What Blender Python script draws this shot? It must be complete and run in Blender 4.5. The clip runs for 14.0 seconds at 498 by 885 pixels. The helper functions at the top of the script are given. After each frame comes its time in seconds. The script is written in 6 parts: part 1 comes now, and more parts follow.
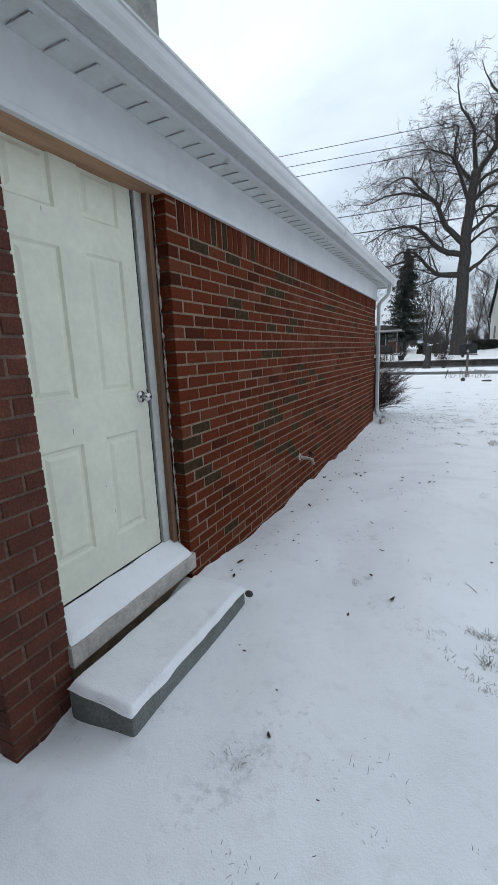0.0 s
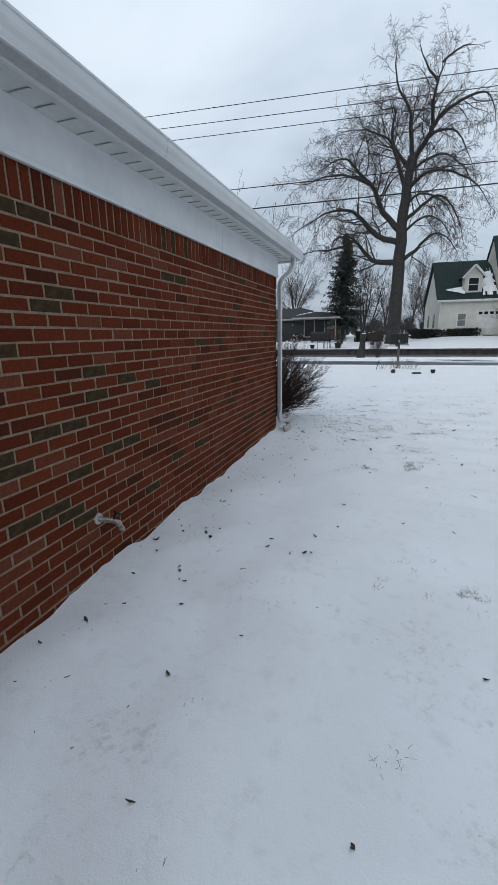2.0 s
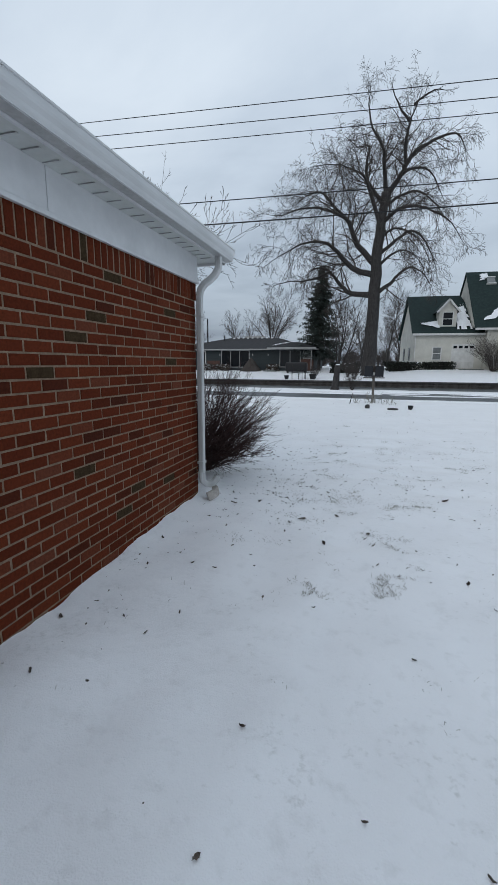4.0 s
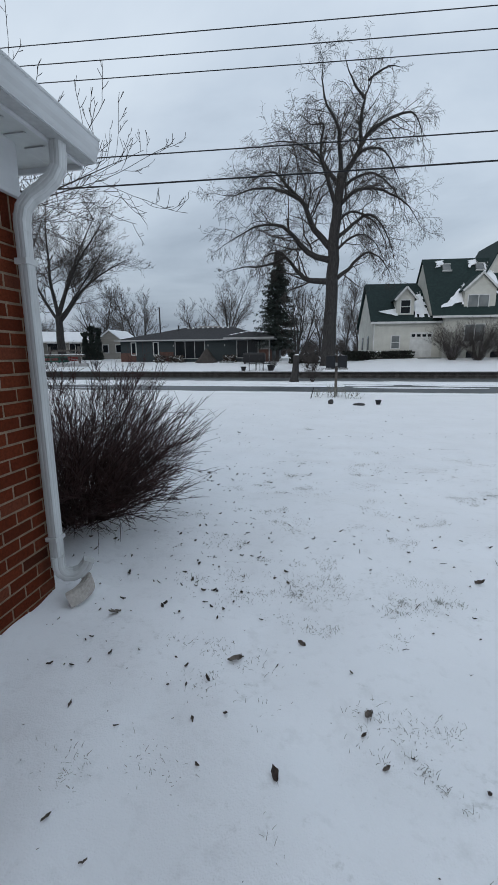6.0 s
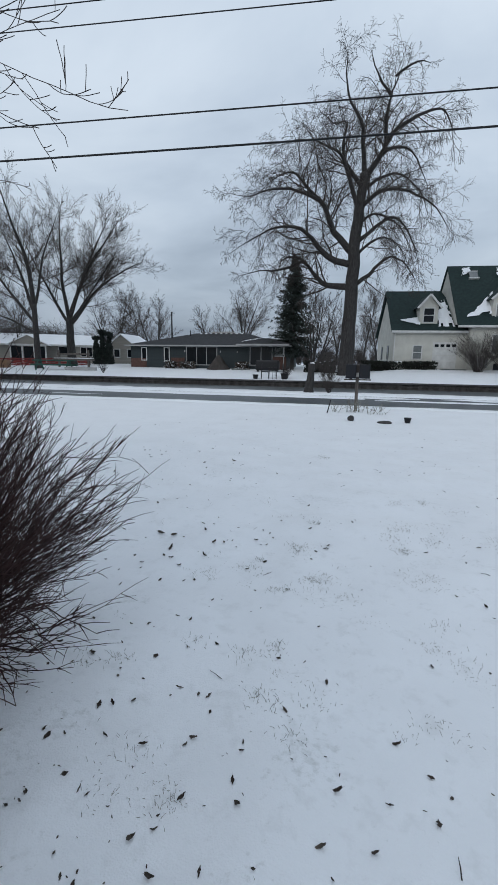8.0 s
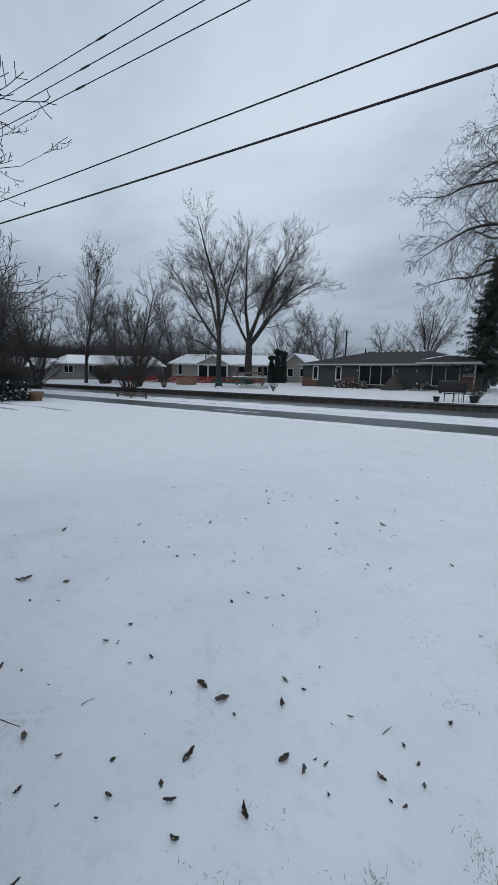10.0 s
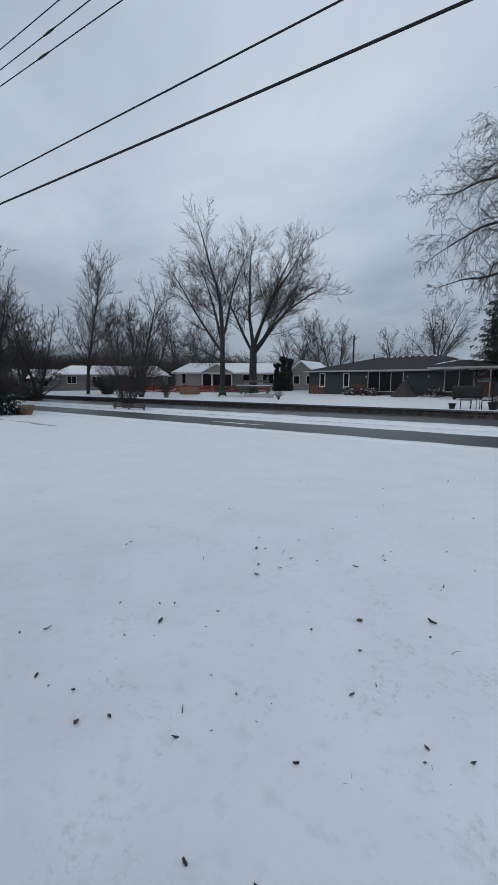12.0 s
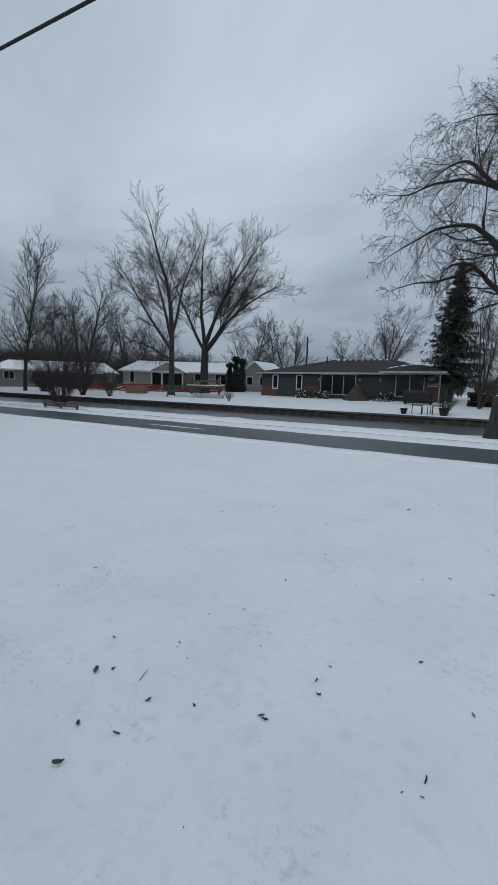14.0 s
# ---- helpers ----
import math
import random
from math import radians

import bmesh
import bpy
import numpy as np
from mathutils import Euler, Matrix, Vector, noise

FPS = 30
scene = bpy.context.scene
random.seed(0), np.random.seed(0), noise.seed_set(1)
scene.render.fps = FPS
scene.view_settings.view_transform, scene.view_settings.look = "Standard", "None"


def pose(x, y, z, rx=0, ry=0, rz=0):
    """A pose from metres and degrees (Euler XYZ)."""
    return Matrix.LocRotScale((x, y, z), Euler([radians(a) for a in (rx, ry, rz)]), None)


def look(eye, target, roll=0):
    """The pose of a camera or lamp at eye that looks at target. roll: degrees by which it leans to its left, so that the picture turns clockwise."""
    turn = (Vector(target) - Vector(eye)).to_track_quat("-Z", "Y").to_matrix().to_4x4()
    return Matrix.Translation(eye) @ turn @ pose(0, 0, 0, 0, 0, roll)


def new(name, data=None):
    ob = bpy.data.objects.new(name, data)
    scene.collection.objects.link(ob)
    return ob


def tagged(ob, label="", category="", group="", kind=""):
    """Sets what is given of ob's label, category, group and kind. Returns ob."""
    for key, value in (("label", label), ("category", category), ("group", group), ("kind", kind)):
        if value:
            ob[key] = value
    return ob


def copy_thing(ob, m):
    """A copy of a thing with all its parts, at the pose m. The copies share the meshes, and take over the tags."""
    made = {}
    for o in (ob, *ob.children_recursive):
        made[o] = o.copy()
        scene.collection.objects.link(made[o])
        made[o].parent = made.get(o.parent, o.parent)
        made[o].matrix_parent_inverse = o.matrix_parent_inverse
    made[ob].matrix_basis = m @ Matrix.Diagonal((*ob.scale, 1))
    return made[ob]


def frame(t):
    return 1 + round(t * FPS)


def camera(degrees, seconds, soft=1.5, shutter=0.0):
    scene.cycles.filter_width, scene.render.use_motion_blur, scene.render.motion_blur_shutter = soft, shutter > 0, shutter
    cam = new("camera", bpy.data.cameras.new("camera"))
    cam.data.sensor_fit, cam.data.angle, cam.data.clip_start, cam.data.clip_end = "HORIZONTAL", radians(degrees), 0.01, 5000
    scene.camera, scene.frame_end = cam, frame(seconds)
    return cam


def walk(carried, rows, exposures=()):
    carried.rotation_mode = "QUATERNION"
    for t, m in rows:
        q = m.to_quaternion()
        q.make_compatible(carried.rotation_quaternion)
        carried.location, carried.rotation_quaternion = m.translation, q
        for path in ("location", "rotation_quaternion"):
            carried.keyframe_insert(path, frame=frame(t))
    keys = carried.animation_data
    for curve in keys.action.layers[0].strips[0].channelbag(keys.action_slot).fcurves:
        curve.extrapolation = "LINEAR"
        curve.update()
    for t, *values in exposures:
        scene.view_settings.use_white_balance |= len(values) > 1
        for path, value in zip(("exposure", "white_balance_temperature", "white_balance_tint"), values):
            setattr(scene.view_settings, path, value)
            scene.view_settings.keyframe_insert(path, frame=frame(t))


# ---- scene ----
cam = camera(60.9, 14.0)
PATH = [
    (0, (1.45, -1.237, 1.415), (0.576, 0.514, 1.003), -2.40),
    (0.5, (1.473, -0.761, 1.378), (0.665, 1.005, 0.9), -2.00),
    (1, (1.584, -0.273, 1.394), (0.88, 1.527, 0.879), -1.70),
    (1.5, (1.666, 0.226, 1.42), (1.003, 2.040, 0.902), -1.20),
    (2, (1.742, 0.792, 1.453), (1.103, 2.623, 0.963), -1.00),
    (2.5, (1.842, 1.335, 1.472), (1.199, 3.179, 1.039), -0.50),
    (3, (1.829, 1.889, 1.493), (1.193, 3.746, 1.11), -0.30),
    (3.2, (1.83, 2.085, 1.483), (1.211, 3.953, 1.125), -0.20),
    (5.3, (1.655, 4.253, 1.445), (1.192, 6.160, 1.06), 0.40),
    (5.5, (1.618, 4.448, 1.458), (1.176, 6.359, 1.066), 0.10),
    (6, (1.645, 4.982, 1.457), (1.265, 6.904, 1.053), -0.40),
    (6.5, (1.63, 5.491, 1.453), (1.299, 7.418, 1.035), -0.60),
    (7, (1.608, 5.947, 1.438), (1.236, 7.866, 1.015), 0.20),
    (9.3, (1.349, 8.353, 1.384), (0.636, 10.200, 1.100), 0.2),
    (9.5, (1.337, 8.539, 1.366), (0.529, 10.344, 1.068), 0.2),
    (10, (1.175, 8.935, 1.389), (0.009, 10.533, 1.093), 1.4),
    (10.5, (0.921, 9.302, 1.419), (-0.469, 10.711, 1.134), 1.8),
    (11, (0.714, 9.649, 1.438), (-0.799, 10.934, 1.193), 2.0),
    (11.5, (0.533, 9.957, 1.433), (-0.947, 11.281, 1.192), 1.9),
    (12, (0.434, 10.358, 1.451), (-0.765, 11.938, 1.191), 0.5),
    (12.5, (0.370, 10.795, 1.459), (-0.632, 12.511, 1.227), 0.0),
    (13, (0.236, 11.212, 1.461), (-0.663, 12.986, 1.246), 0.8),
    (13.5, (0.088, 11.662, 1.435), (-0.819, 13.425, 1.174), 1.4),
    (14, (-0.101, 12.112, 1.435), (-1.129, 13.808, 1.183), 1.8),
]

# light: a closed, grey winter sky
EXPOSURES = [(0, 0.51, 6350, 10), (0.5, 0.36, 6320, 10), (1, 0.26, 6300, 10), (2, 0.16, 6270, 10), (3.5, 0.02, 6240, 10), (5.5, -0.07, 6190, 10), (7, -0.08, 6150, 10), (9.5, -0.15, 6100, 10), (11, -0.19, 6100, 10), (11.5, -0.22, 6100, 10), (12.5, -0.34, 6100, 10), (14, -0.36, 6100, 10)]
walk(cam, [(t, look(eye, target, roll)) for t, eye, target, roll in PATH], EXPOSURES)


def node(tree, kind, links=(), operation="", data_type="", blend_type=""):
    """A node with its mode and its links as (input, socket or value)."""
    n = tree.nodes.new(kind)
    if operation:
        n.operation = operation
    if data_type:
        n.data_type = data_type
    if blend_type:
        n.blend_type = blend_type
    for where, value in links:
        if isinstance(value, bpy.types.NodeSocket):
            tree.links.new(value, n.inputs[where])
        else:
            n.inputs[where].default_value = value
    return n


def ramp(tree, fac, stops):
    n = node(tree, "ShaderNodeValToRGB", [("Fac", fac)])
    els = n.color_ramp.elements
    while len(els) < len(stops):
        els.new(0.5)
    for e, (at, col) in zip(els, stops):
        e.position, e.color = at, (*col, 1)
    return n.outputs["Color"]


world = bpy.data.worlds.new("overcast_sky")
scene.world = world
world.use_nodes = True
wt = world.node_tree
wt.nodes.clear()
SUN_ELEV, SUN_AZ = 32.0, 200.0
sky = node(wt, "ShaderNodeTexSky")
sky.sky_type, sky.sun_disc = "NISHITA", False
sky.sun_elevation, sky.sun_rotation = radians(SUN_ELEV), radians(SUN_AZ)
sky.air_density, sky.dust_density = 1.5, 3.0
coord = node(wt, "ShaderNodeTexCoord")
split = node(wt, "ShaderNodeSeparateXYZ", [(0, coord.outputs["Generated"])])
lift = node(wt, "ShaderNodeMath", [(0, split.outputs["Z"]), (1, 0.22)], operation="ADD")
lift = node(wt, "ShaderNodeMath", [(0, lift.outputs[0]), (1, 0.1)], operation="MAXIMUM")
flat = node(wt, "ShaderNodeVectorMath", [(0, coord.outputs["Generated"])], operation="DIVIDE")
comb = node(wt, "ShaderNodeCombineXYZ", [(0, lift.outputs[0]), (1, lift.outputs[0]), (2, lift.outputs[0])])
wt.links.new(comb.outputs[0], flat.inputs[1])
stretch = node(wt, "ShaderNodeMapping", [("Vector", flat.outputs[0]), ("Scale", (0.85, 1.05, 1.0)), ("Location", (0.35, 0.2, 0.0))])
cloud = node(wt, "ShaderNodeTexNoise", [("Vector", stretch.outputs[0]), ("Scale", 1.25), ("Detail", 7.0), ("Roughness", 0.52), ("Distortion", 0.3)])
cloud_col = ramp(wt, cloud.outputs["Fac"], [(0.3, (0.44, 0.505, 0.58)), (0.5, (0.61, 0.685, 0.762)), (0.7, (0.75, 0.82, 0.88))])
low = ramp(wt, split.outputs["Z"], [(0.0, (0.58, 0.60, 0.64)), (0.10, (0.66, 0.68, 0.71)), (0.30, (1.0, 1.0, 1.0)), (1.0, (1.15, 1.15, 1.15))])
shaded = node(wt, "ShaderNodeMix", [("Factor", 1.0), (6, cloud_col), (7, low)], data_type="RGBA", blend_type="MULTIPLY")
clouds = node(wt, "ShaderNodeBackground", [("Color", shaded.outputs[2]), ("Strength", 1.0)])
clear = node(wt, "ShaderNodeBackground", [("Color", sky.outputs[0]), ("Strength", 0.1)])
cover = node(wt, "ShaderNodeMixShader", [(0, 0.9), (1, clear.outputs[0]), (2, clouds.outputs[0])])
node(wt, "ShaderNodeOutputWorld", [(0, cover.outputs[0])])

sun = new("sun", bpy.data.lights.new("sun", "SUN"))
sun.data.energy, sun.data.angle, sun.data.color = 0.5, radians(40), (1.0, 0.97, 0.93)
sun.matrix_world = look((0, 0, 0), (-math.sin(radians(SUN_AZ)), -math.cos(radians(SUN_AZ)), -math.tan(radians(SUN_ELEV))))


# materials
def material(name, base, rough=0.7, metal=0.0, second=None, scale=8.0, fine=None, bump=0.0, bump_scale=40.0, spec=0.35, stops=(0.35, 0.68), stretch=(1, 1, 1), detail=6.0, random_by="", spread=0.0):
    """A painted, stony or wooden surface with coarse and fine variation and relief, in metres."""
    m = bpy.data.materials.new(name)
    m.use_nodes = True
    t = m.node_tree
    bsdf = t.nodes["Principled BSDF"]
    bsdf.inputs["Roughness"].default_value, bsdf.inputs["Metallic"].default_value = rough, metal
    bsdf.inputs["Specular IOR Level"].default_value = spec
    where = node(t, "ShaderNodeTexCoord").outputs["Object"]
    where = node(t, "ShaderNodeMapping", [("Vector", where), ("Scale", stretch)]).outputs[0]
    second = second or tuple(c * 0.75 for c in base)
    n1 = node(t, "ShaderNodeTexNoise", [("Vector", where), ("Scale", scale), ("Detail", detail), ("Roughness", 0.6)])
    col = ramp(t, n1.outputs["Fac"], [(stops[0], second), (stops[1], base)])
    n2 = node(t, "ShaderNodeTexNoise", [("Vector", where), ("Scale", bump_scale), ("Detail", 4.0)])
    if fine:
        f = ramp(t, n2.outputs["Fac"], [(0.3, (1 - fine,) * 3), (0.7, (1 + fine * 0.4,) * 3)])
        col = node(t, "ShaderNodeMix", [("Factor", 1.0), (6, col), (7, f)], data_type="RGBA", blend_type="MULTIPLY").outputs[2]
    if random_by:
        if random_by == "object":
            rnd = node(t, "ShaderNodeObjectInfo").outputs["Random"]
        else:
            rnd = node(t, "ShaderNodeNewGeometry").outputs["Random Per Island"]
        v = ramp(t, rnd, [(0.0, (1 - spread, 1 - spread * 1.1, 1 - spread * 1.1)), (0.55, (1.0, 1.0, 1.0)), (1.0, (1 + spread * 0.7, 1 + spread * 0.9, 1 + spread * 0.9))])
        col = node(t, "ShaderNodeMix", [("Factor", 1.0), (6, col), (7, v)], data_type="RGBA", blend_type="MULTIPLY").outputs[2]
    t.links.new(col, bsdf.inputs["Base Color"])
    if bump:
        b = node(t, "ShaderNodeBump", [("Height", n2.outputs["Fac"]), ("Strength", bump), ("Distance", 0.01)])
        t.links.new(b.outputs[0], bsdf.inputs["Normal"])
    return m


def snow_material(name, tint=(0.88, 0.895, 0.915), bare=0.0):
    m = bpy.data.materials.new(name)
    m.use_nodes = True
    t = m.node_tree
    bsdf = t.nodes["Principled BSDF"]
    bsdf.inputs["Roughness"].default_value, bsdf.inputs["Specular IOR Level"].default_value = 0.7, 0.3
    bsdf.inputs["Sheen Weight"].default_value, bsdf.inputs["Sheen Roughness"].default_value = 0.9, 0.45
    where = node(t, "ShaderNodeTexCoord").outputs["Object"]
    big = node(t, "ShaderNodeTexNoise", [("Vector", where), ("Scale", 1.3), ("Detail", 5.0), ("Roughness", 0.55)])
    mid = node(t, "ShaderNodeTexNoise", [("Vector", where), ("Scale", 9.0), ("Detail", 6.0), ("Roughness", 0.65)])
    fine = node(t, "ShaderNodeTexNoise", [("Vector", where), ("Scale", 160.0), ("Detail", 3.0)])
    col = ramp(t, big.outputs["Fac"], [(0.3, tuple(c * 0.93 for c in tint)), (0.62, tint)])
    thin = ramp(t, mid.outputs["Fac"], [(0.28, (0.86, 0.86, 0.855)), (0.46, (1.0, 1.0, 1.0))])
    col = node(t, "ShaderNodeMix", [("Factor", 0.7), (6, col), (7, thin)], data_type="RGBA", blend_type="MULTIPLY").outputs[2]
    # thin places where the grass and soil show through
    patch = node(t, "ShaderNodeTexNoise", [("Vector", where), ("Scale", 1.7), ("Detail", 4.0), ("Roughness", 0.6)])
    speck = node(t, "ShaderNodeTexNoise", [("Vector", where), ("Scale", 26.0), ("Detail", 5.0), ("Roughness", 0.7)])
    worn = node(t, "ShaderNodeMapRange", [("Value", patch.outputs["Fac"]), ("From Min", 0.50), ("From Max", 0.72), ("To Min", 0.0), ("To Max", 0.21)])
    worn = node(t, "ShaderNodeMath", [(0, speck.outputs["Fac"]), (1, worn.outputs[0])], operation="ADD")
    grassy = ramp(t, worn.outputs[0], [(0.64, (1.0, 1.0, 1.0)), (0.80, (0.60, 0.605, 0.58)), (0.95, (0.36, 0.36, 0.32))])
    col = node(t, "ShaderNodeMix", [("Factor", bare), (6, col), (7, grassy)], data_type="RGBA", blend_type="MULTIPLY").outputs[2]
    t.links.new(col, bsdf.inputs["Base Color"])
    s = node(t, "ShaderNodeMath", [(0, mid.outputs["Fac"]), (1, 3.2)], operation="MULTIPLY")
    s = node(t, "ShaderNodeMath", [(0, s.outputs[0]), (1, fine.outputs["Fac"])], operation="ADD")
    b = node(t, "ShaderNodeBump", [("Height", s.outputs[0]), ("Strength", 0.28), ("Distance", 0.014)])
    t.links.new(b.outputs[0], bsdf.inputs["Normal"])
    return m


def brick_material(name, random_by):
    m = bpy.data.materials.new(name)
    m.use_nodes = True
    t = m.node_tree
    bsdf = t.nodes["Principled BSDF"]
    bsdf.inputs["Roughness"].default_value, bsdf.inputs["Specular IOR Level"].default_value = 0.85, 0.05
    geo = node(t, "ShaderNodeNewGeometry")
    rnd = geo.outputs["Random Per Island"] if random_by == "island" else node(t, "ShaderNodeObjectInfo").outputs["Random"]
    col = ramp(t, rnd, [(0.0, (0.058, 0.0170, 0.0100)), (0.12, (0.092, 0.0205, 0.0092)), (0.5, (0.112, 0.0252, 0.0112)), (0.85, (0.130, 0.0315, 0.0140)), (0.98, (0.134, 0.044, 0.025))])
    grain = node(t, "ShaderNodeTexNoise", [("Vector", geo.outputs["Position"]), ("Scale", 55.0), ("Detail", 8.0), ("Roughness", 0.75)])
    col = node(t, "ShaderNodeMix", [("Factor", 1.0), (6, col), (7, ramp(t, grain.outputs["Fac"], [(0.3, (0.58, 0.58, 0.6)), (0.62, (1.12, 1.1, 1.08))]))], data_type="RGBA", blend_type="MULTIPLY").outputs[2]
    smear = node(t, "ShaderNodeTexNoise", [("Vector", geo.outputs["Position"]), ("Scale", 3.2), ("Detail", 9.0), ("Roughness", 0.72)])
    bloom = ramp(t, smear.outputs["Fac"], [(0.67, (0, 0, 0)), (0.78, (0.35, 0.35, 0.35))])
    col = node(t, "ShaderNodeMix", [("Factor", bloom), (6, col), (7, (0.32, 0.27, 0.245, 1))], data_type="RGBA").outputs[2]
    t.links.new(col, bsdf.inputs["Base Color"])
    b = node(t, "ShaderNodeBump", [("Height", grain.outputs["Fac"]), ("Strength", 0.6), ("Distance", 0.006)])
    t.links.new(b.outputs[0], bsdf.inputs["Normal"])
    return m


SNOW = snow_material("snow")
LAWN_SNOW = snow_material("lawn_snow", bare=0.48)
BRICK = brick_material("red_brick_single", "object")
BRICK_JOINED = brick_material("red_brick", "island")
DARK_BRICK = material("olive_brick", (0.066, 0.045, 0.025), 0.9, second=(0.040, 0.026, 0.015), spec=0.03, scale=25, fine=0.3, bump=0.5, bump_scale=90)
BROWN_BRICK = material("brown_pier_brick", (0.128, 0.037, 0.020), 0.85, second=(0.080, 0.026, 0.016), scale=9, fine=0.3, bump=0.5, bump_scale=90, random_by="island", spread=0.18)
BROWN_MORTAR = material("brown_pier_mortar", (0.20, 0.138, 0.102), 0.9, second=(0.09, 0.058, 0.044), scale=9, fine=0.25, bump=0.5, bump_scale=90)
MORTAR = material("mortar", (0.29, 0.212, 0.148), 0.9, second=(0.20, 0.145, 0.100), spec=0.08, scale=14, fine=0.25, bump=0.5, bump_scale=120)
WHITE_METAL = material("white_aluminium", (0.66, 0.67, 0.68), 0.38, second=(0.58, 0.59, 0.60), scale=3, fine=0.04, bump_scale=18, spec=0.5)
GUTTER_WHITE = material("gutter_enamel", (0.64, 0.65, 0.66), 0.3, second=(0.50, 0.51, 0.51), scale=2.2, fine=0.05, bump_scale=12, spec=0.5, stretch=(1, 0.3, 1))
SPOUT_WHITE = material("spout_enamel", (0.60, 0.61, 0.61), 0.35, second=(0.46, 0.47, 0.46), scale=5, fine=0.1, bump_scale=25, spec=0.5, stretch=(1, 1, 0.25))
SOFFIT_WHITE = material("soffit_vinyl", (0.60, 0.62, 0.60), 0.5, second=(0.53, 0.545, 0.53), scale=4, fine=0.05, bump_scale=25)
SLOT_DARK = material("vent_shadow", (0.44, 0.44, 0.44), 0.8)
SLOT_GREY = material("vent_ridge", (0.62, 0.63, 0.62), 0.6)
# darker grey that stands in for the shade under the gutter
SHADED_METAL = material("shaded_gutter_metal", (0.50, 0.51, 0.51), 0.5, second=(0.42, 0.43, 0.43), scale=5, fine=0.1, bump_scale=40)
DOOR_PAINT = material("cream_door_paint", (0.74, 0.745, 0.615), 0.42, second=(0.66, 0.665, 0.55), scale=3.5, fine=0.05, bump_scale=30, spec=0.4)
JAMB_WHITE = material("jamb_paint", (0.56, 0.57, 0.54), 0.5, second=(0.44, 0.45, 0.42), scale=6, fine=0.08)
RAW_WOOD = material("bare_pine", (0.30, 0.165, 0.10), 0.7, second=(0.15, 0.085, 0.055), scale=7, fine=0.2, bump=0.25, stretch=(1, 1, 0.12))
HEAD_WOOD = material("bare_pine_head", (0.46, 0.27, 0.16), 0.7, second=(0.31, 0.18, 0.105), scale=7, fine=0.18, bump=0.2, stretch=(1, 0.12, 1))
FOAM = material("sealant", (0.58, 0.54, 0.48), 0.8, second=(0.22, 0.19, 0.16), scale=40, bump=0.5)
BLACK_RUBBER = material("weatherstrip", (0.012, 0.012, 0.012), 0.7)
CHROME = material("worn_steel", (0.62, 0.62, 0.60), 0.25, 1.0, second=(0.45, 0.44, 0.42), scale=30)
LIMESTONE = material("limestone_sill", (0.54, 0.50, 0.455), 0.85, second=(0.36, 0.33, 0.30), scale=6, fine=0.2, bump=0.4, bump_scale=60)
CONCRETE = material("concrete_step", (0.225, 0.24, 0.228), 0.9, second=(0.135, 0.145, 0.137), scale=5, fine=0.25, bump=0.5, bump_scale=80)
PALE_CONCRETE = material("pale_concrete", (0.50, 0.48, 0.44), 0.85, second=(0.34, 0.325, 0.30), scale=8, fine=0.2, bump=0.4, bump_scale=60)
CHIMNEY_STONE = material("chimney_render", (0.33, 0.32, 0.30), 0.9, second=(0.22, 0.215, 0.20), scale=4, fine=0.2, bump=0.4)
BRONZE = material("weathered_tap", (0.50, 0.47, 0.42), 0.45, 0.6, second=(0.22, 0.19, 0.16), scale=60)
ASPHALT = material("wet_asphalt", (0.066, 0.073, 0.079), 0.42, second=(0.042, 0.047, 0.052), scale=1.4, fine=0.25, bump=0.3, bump_scale=70, spec=0.5)
WATER = material("canal_water", (0.13, 0.14, 0.145), 0.3, second=(0.085, 0.092, 0.096), scale=0.5, bump=0.08, bump_scale=1.5, spec=0.5, stretch=(0.4, 1, 1))
PILE_STEEL = material("rusty_sheet_pile", (0.125, 0.118, 0.112), 0.8, second=(0.075, 0.069, 0.065), scale=3, fine=0.3, bump=0.3, stretch=(1, 1, 0.5))
CAP_STEEL = material("pile_cap", (0.105, 0.10, 0.10), 0.6, second=(0.06, 0.058, 0.058), scale=2)
BARK = material("grey_bark", (0.060, 0.056, 0.054), 0.9, second=(0.029, 0.027, 0.026), scale=9, fine=0.3, bump=0.8, bump_scale=22, stretch=(1, 1, 0.25))
SLUSH = material("thin_slush", (0.50, 0.52, 0.54), 0.6, second=(0.34, 0.36, 0.38), scale=4, fine=0.3)
LOW_GREY = material("grey_siding", (0.20, 0.20, 0.195), 0.8, second=(0.15, 0.15, 0.146), scale=1.5, fine=0.1, stretch=(0.2, 1, 4))
TWIG = material("dark_twig", (0.072, 0.062, 0.057), 0.85, second=(0.044, 0.037, 0.034), scale=3)
PALE_TWIG = material("pale_twig", (0.060, 0.051, 0.045), 0.85, second=(0.036, 0.031, 0.028), scale=2)
SHRUB_TWIG = material("red_brown_stem", (0.062, 0.029, 0.026), 0.8, second=(0.028, 0.014, 0.012), scale=4)
NEEDLES = material("spruce_needle", (0.038, 0.050, 0.042), 0.8, second=(0.018, 0.024, 0.021), scale=2, random_by="island", spread=0.35)
HEDGE_LEAF = material("hedge_leaf", (0.032, 0.036, 0.027), 0.8, second=(0.016, 0.018, 0.015), scale=3, random_by="island", spread=0.4)
DEAD_LEAF = material("dead_leaf", (0.105, 0.083, 0.068), 0.85, second=(0.048, 0.040, 0.034), scale=30, random_by="island", spread=0.5)
DEAD_LEAF_ONE = material("curled_leaf", (0.150, 0.120, 0.100), 0.85, second=(0.075, 0.062, 0.054), scale=40, random_by="object", spread=0.55)
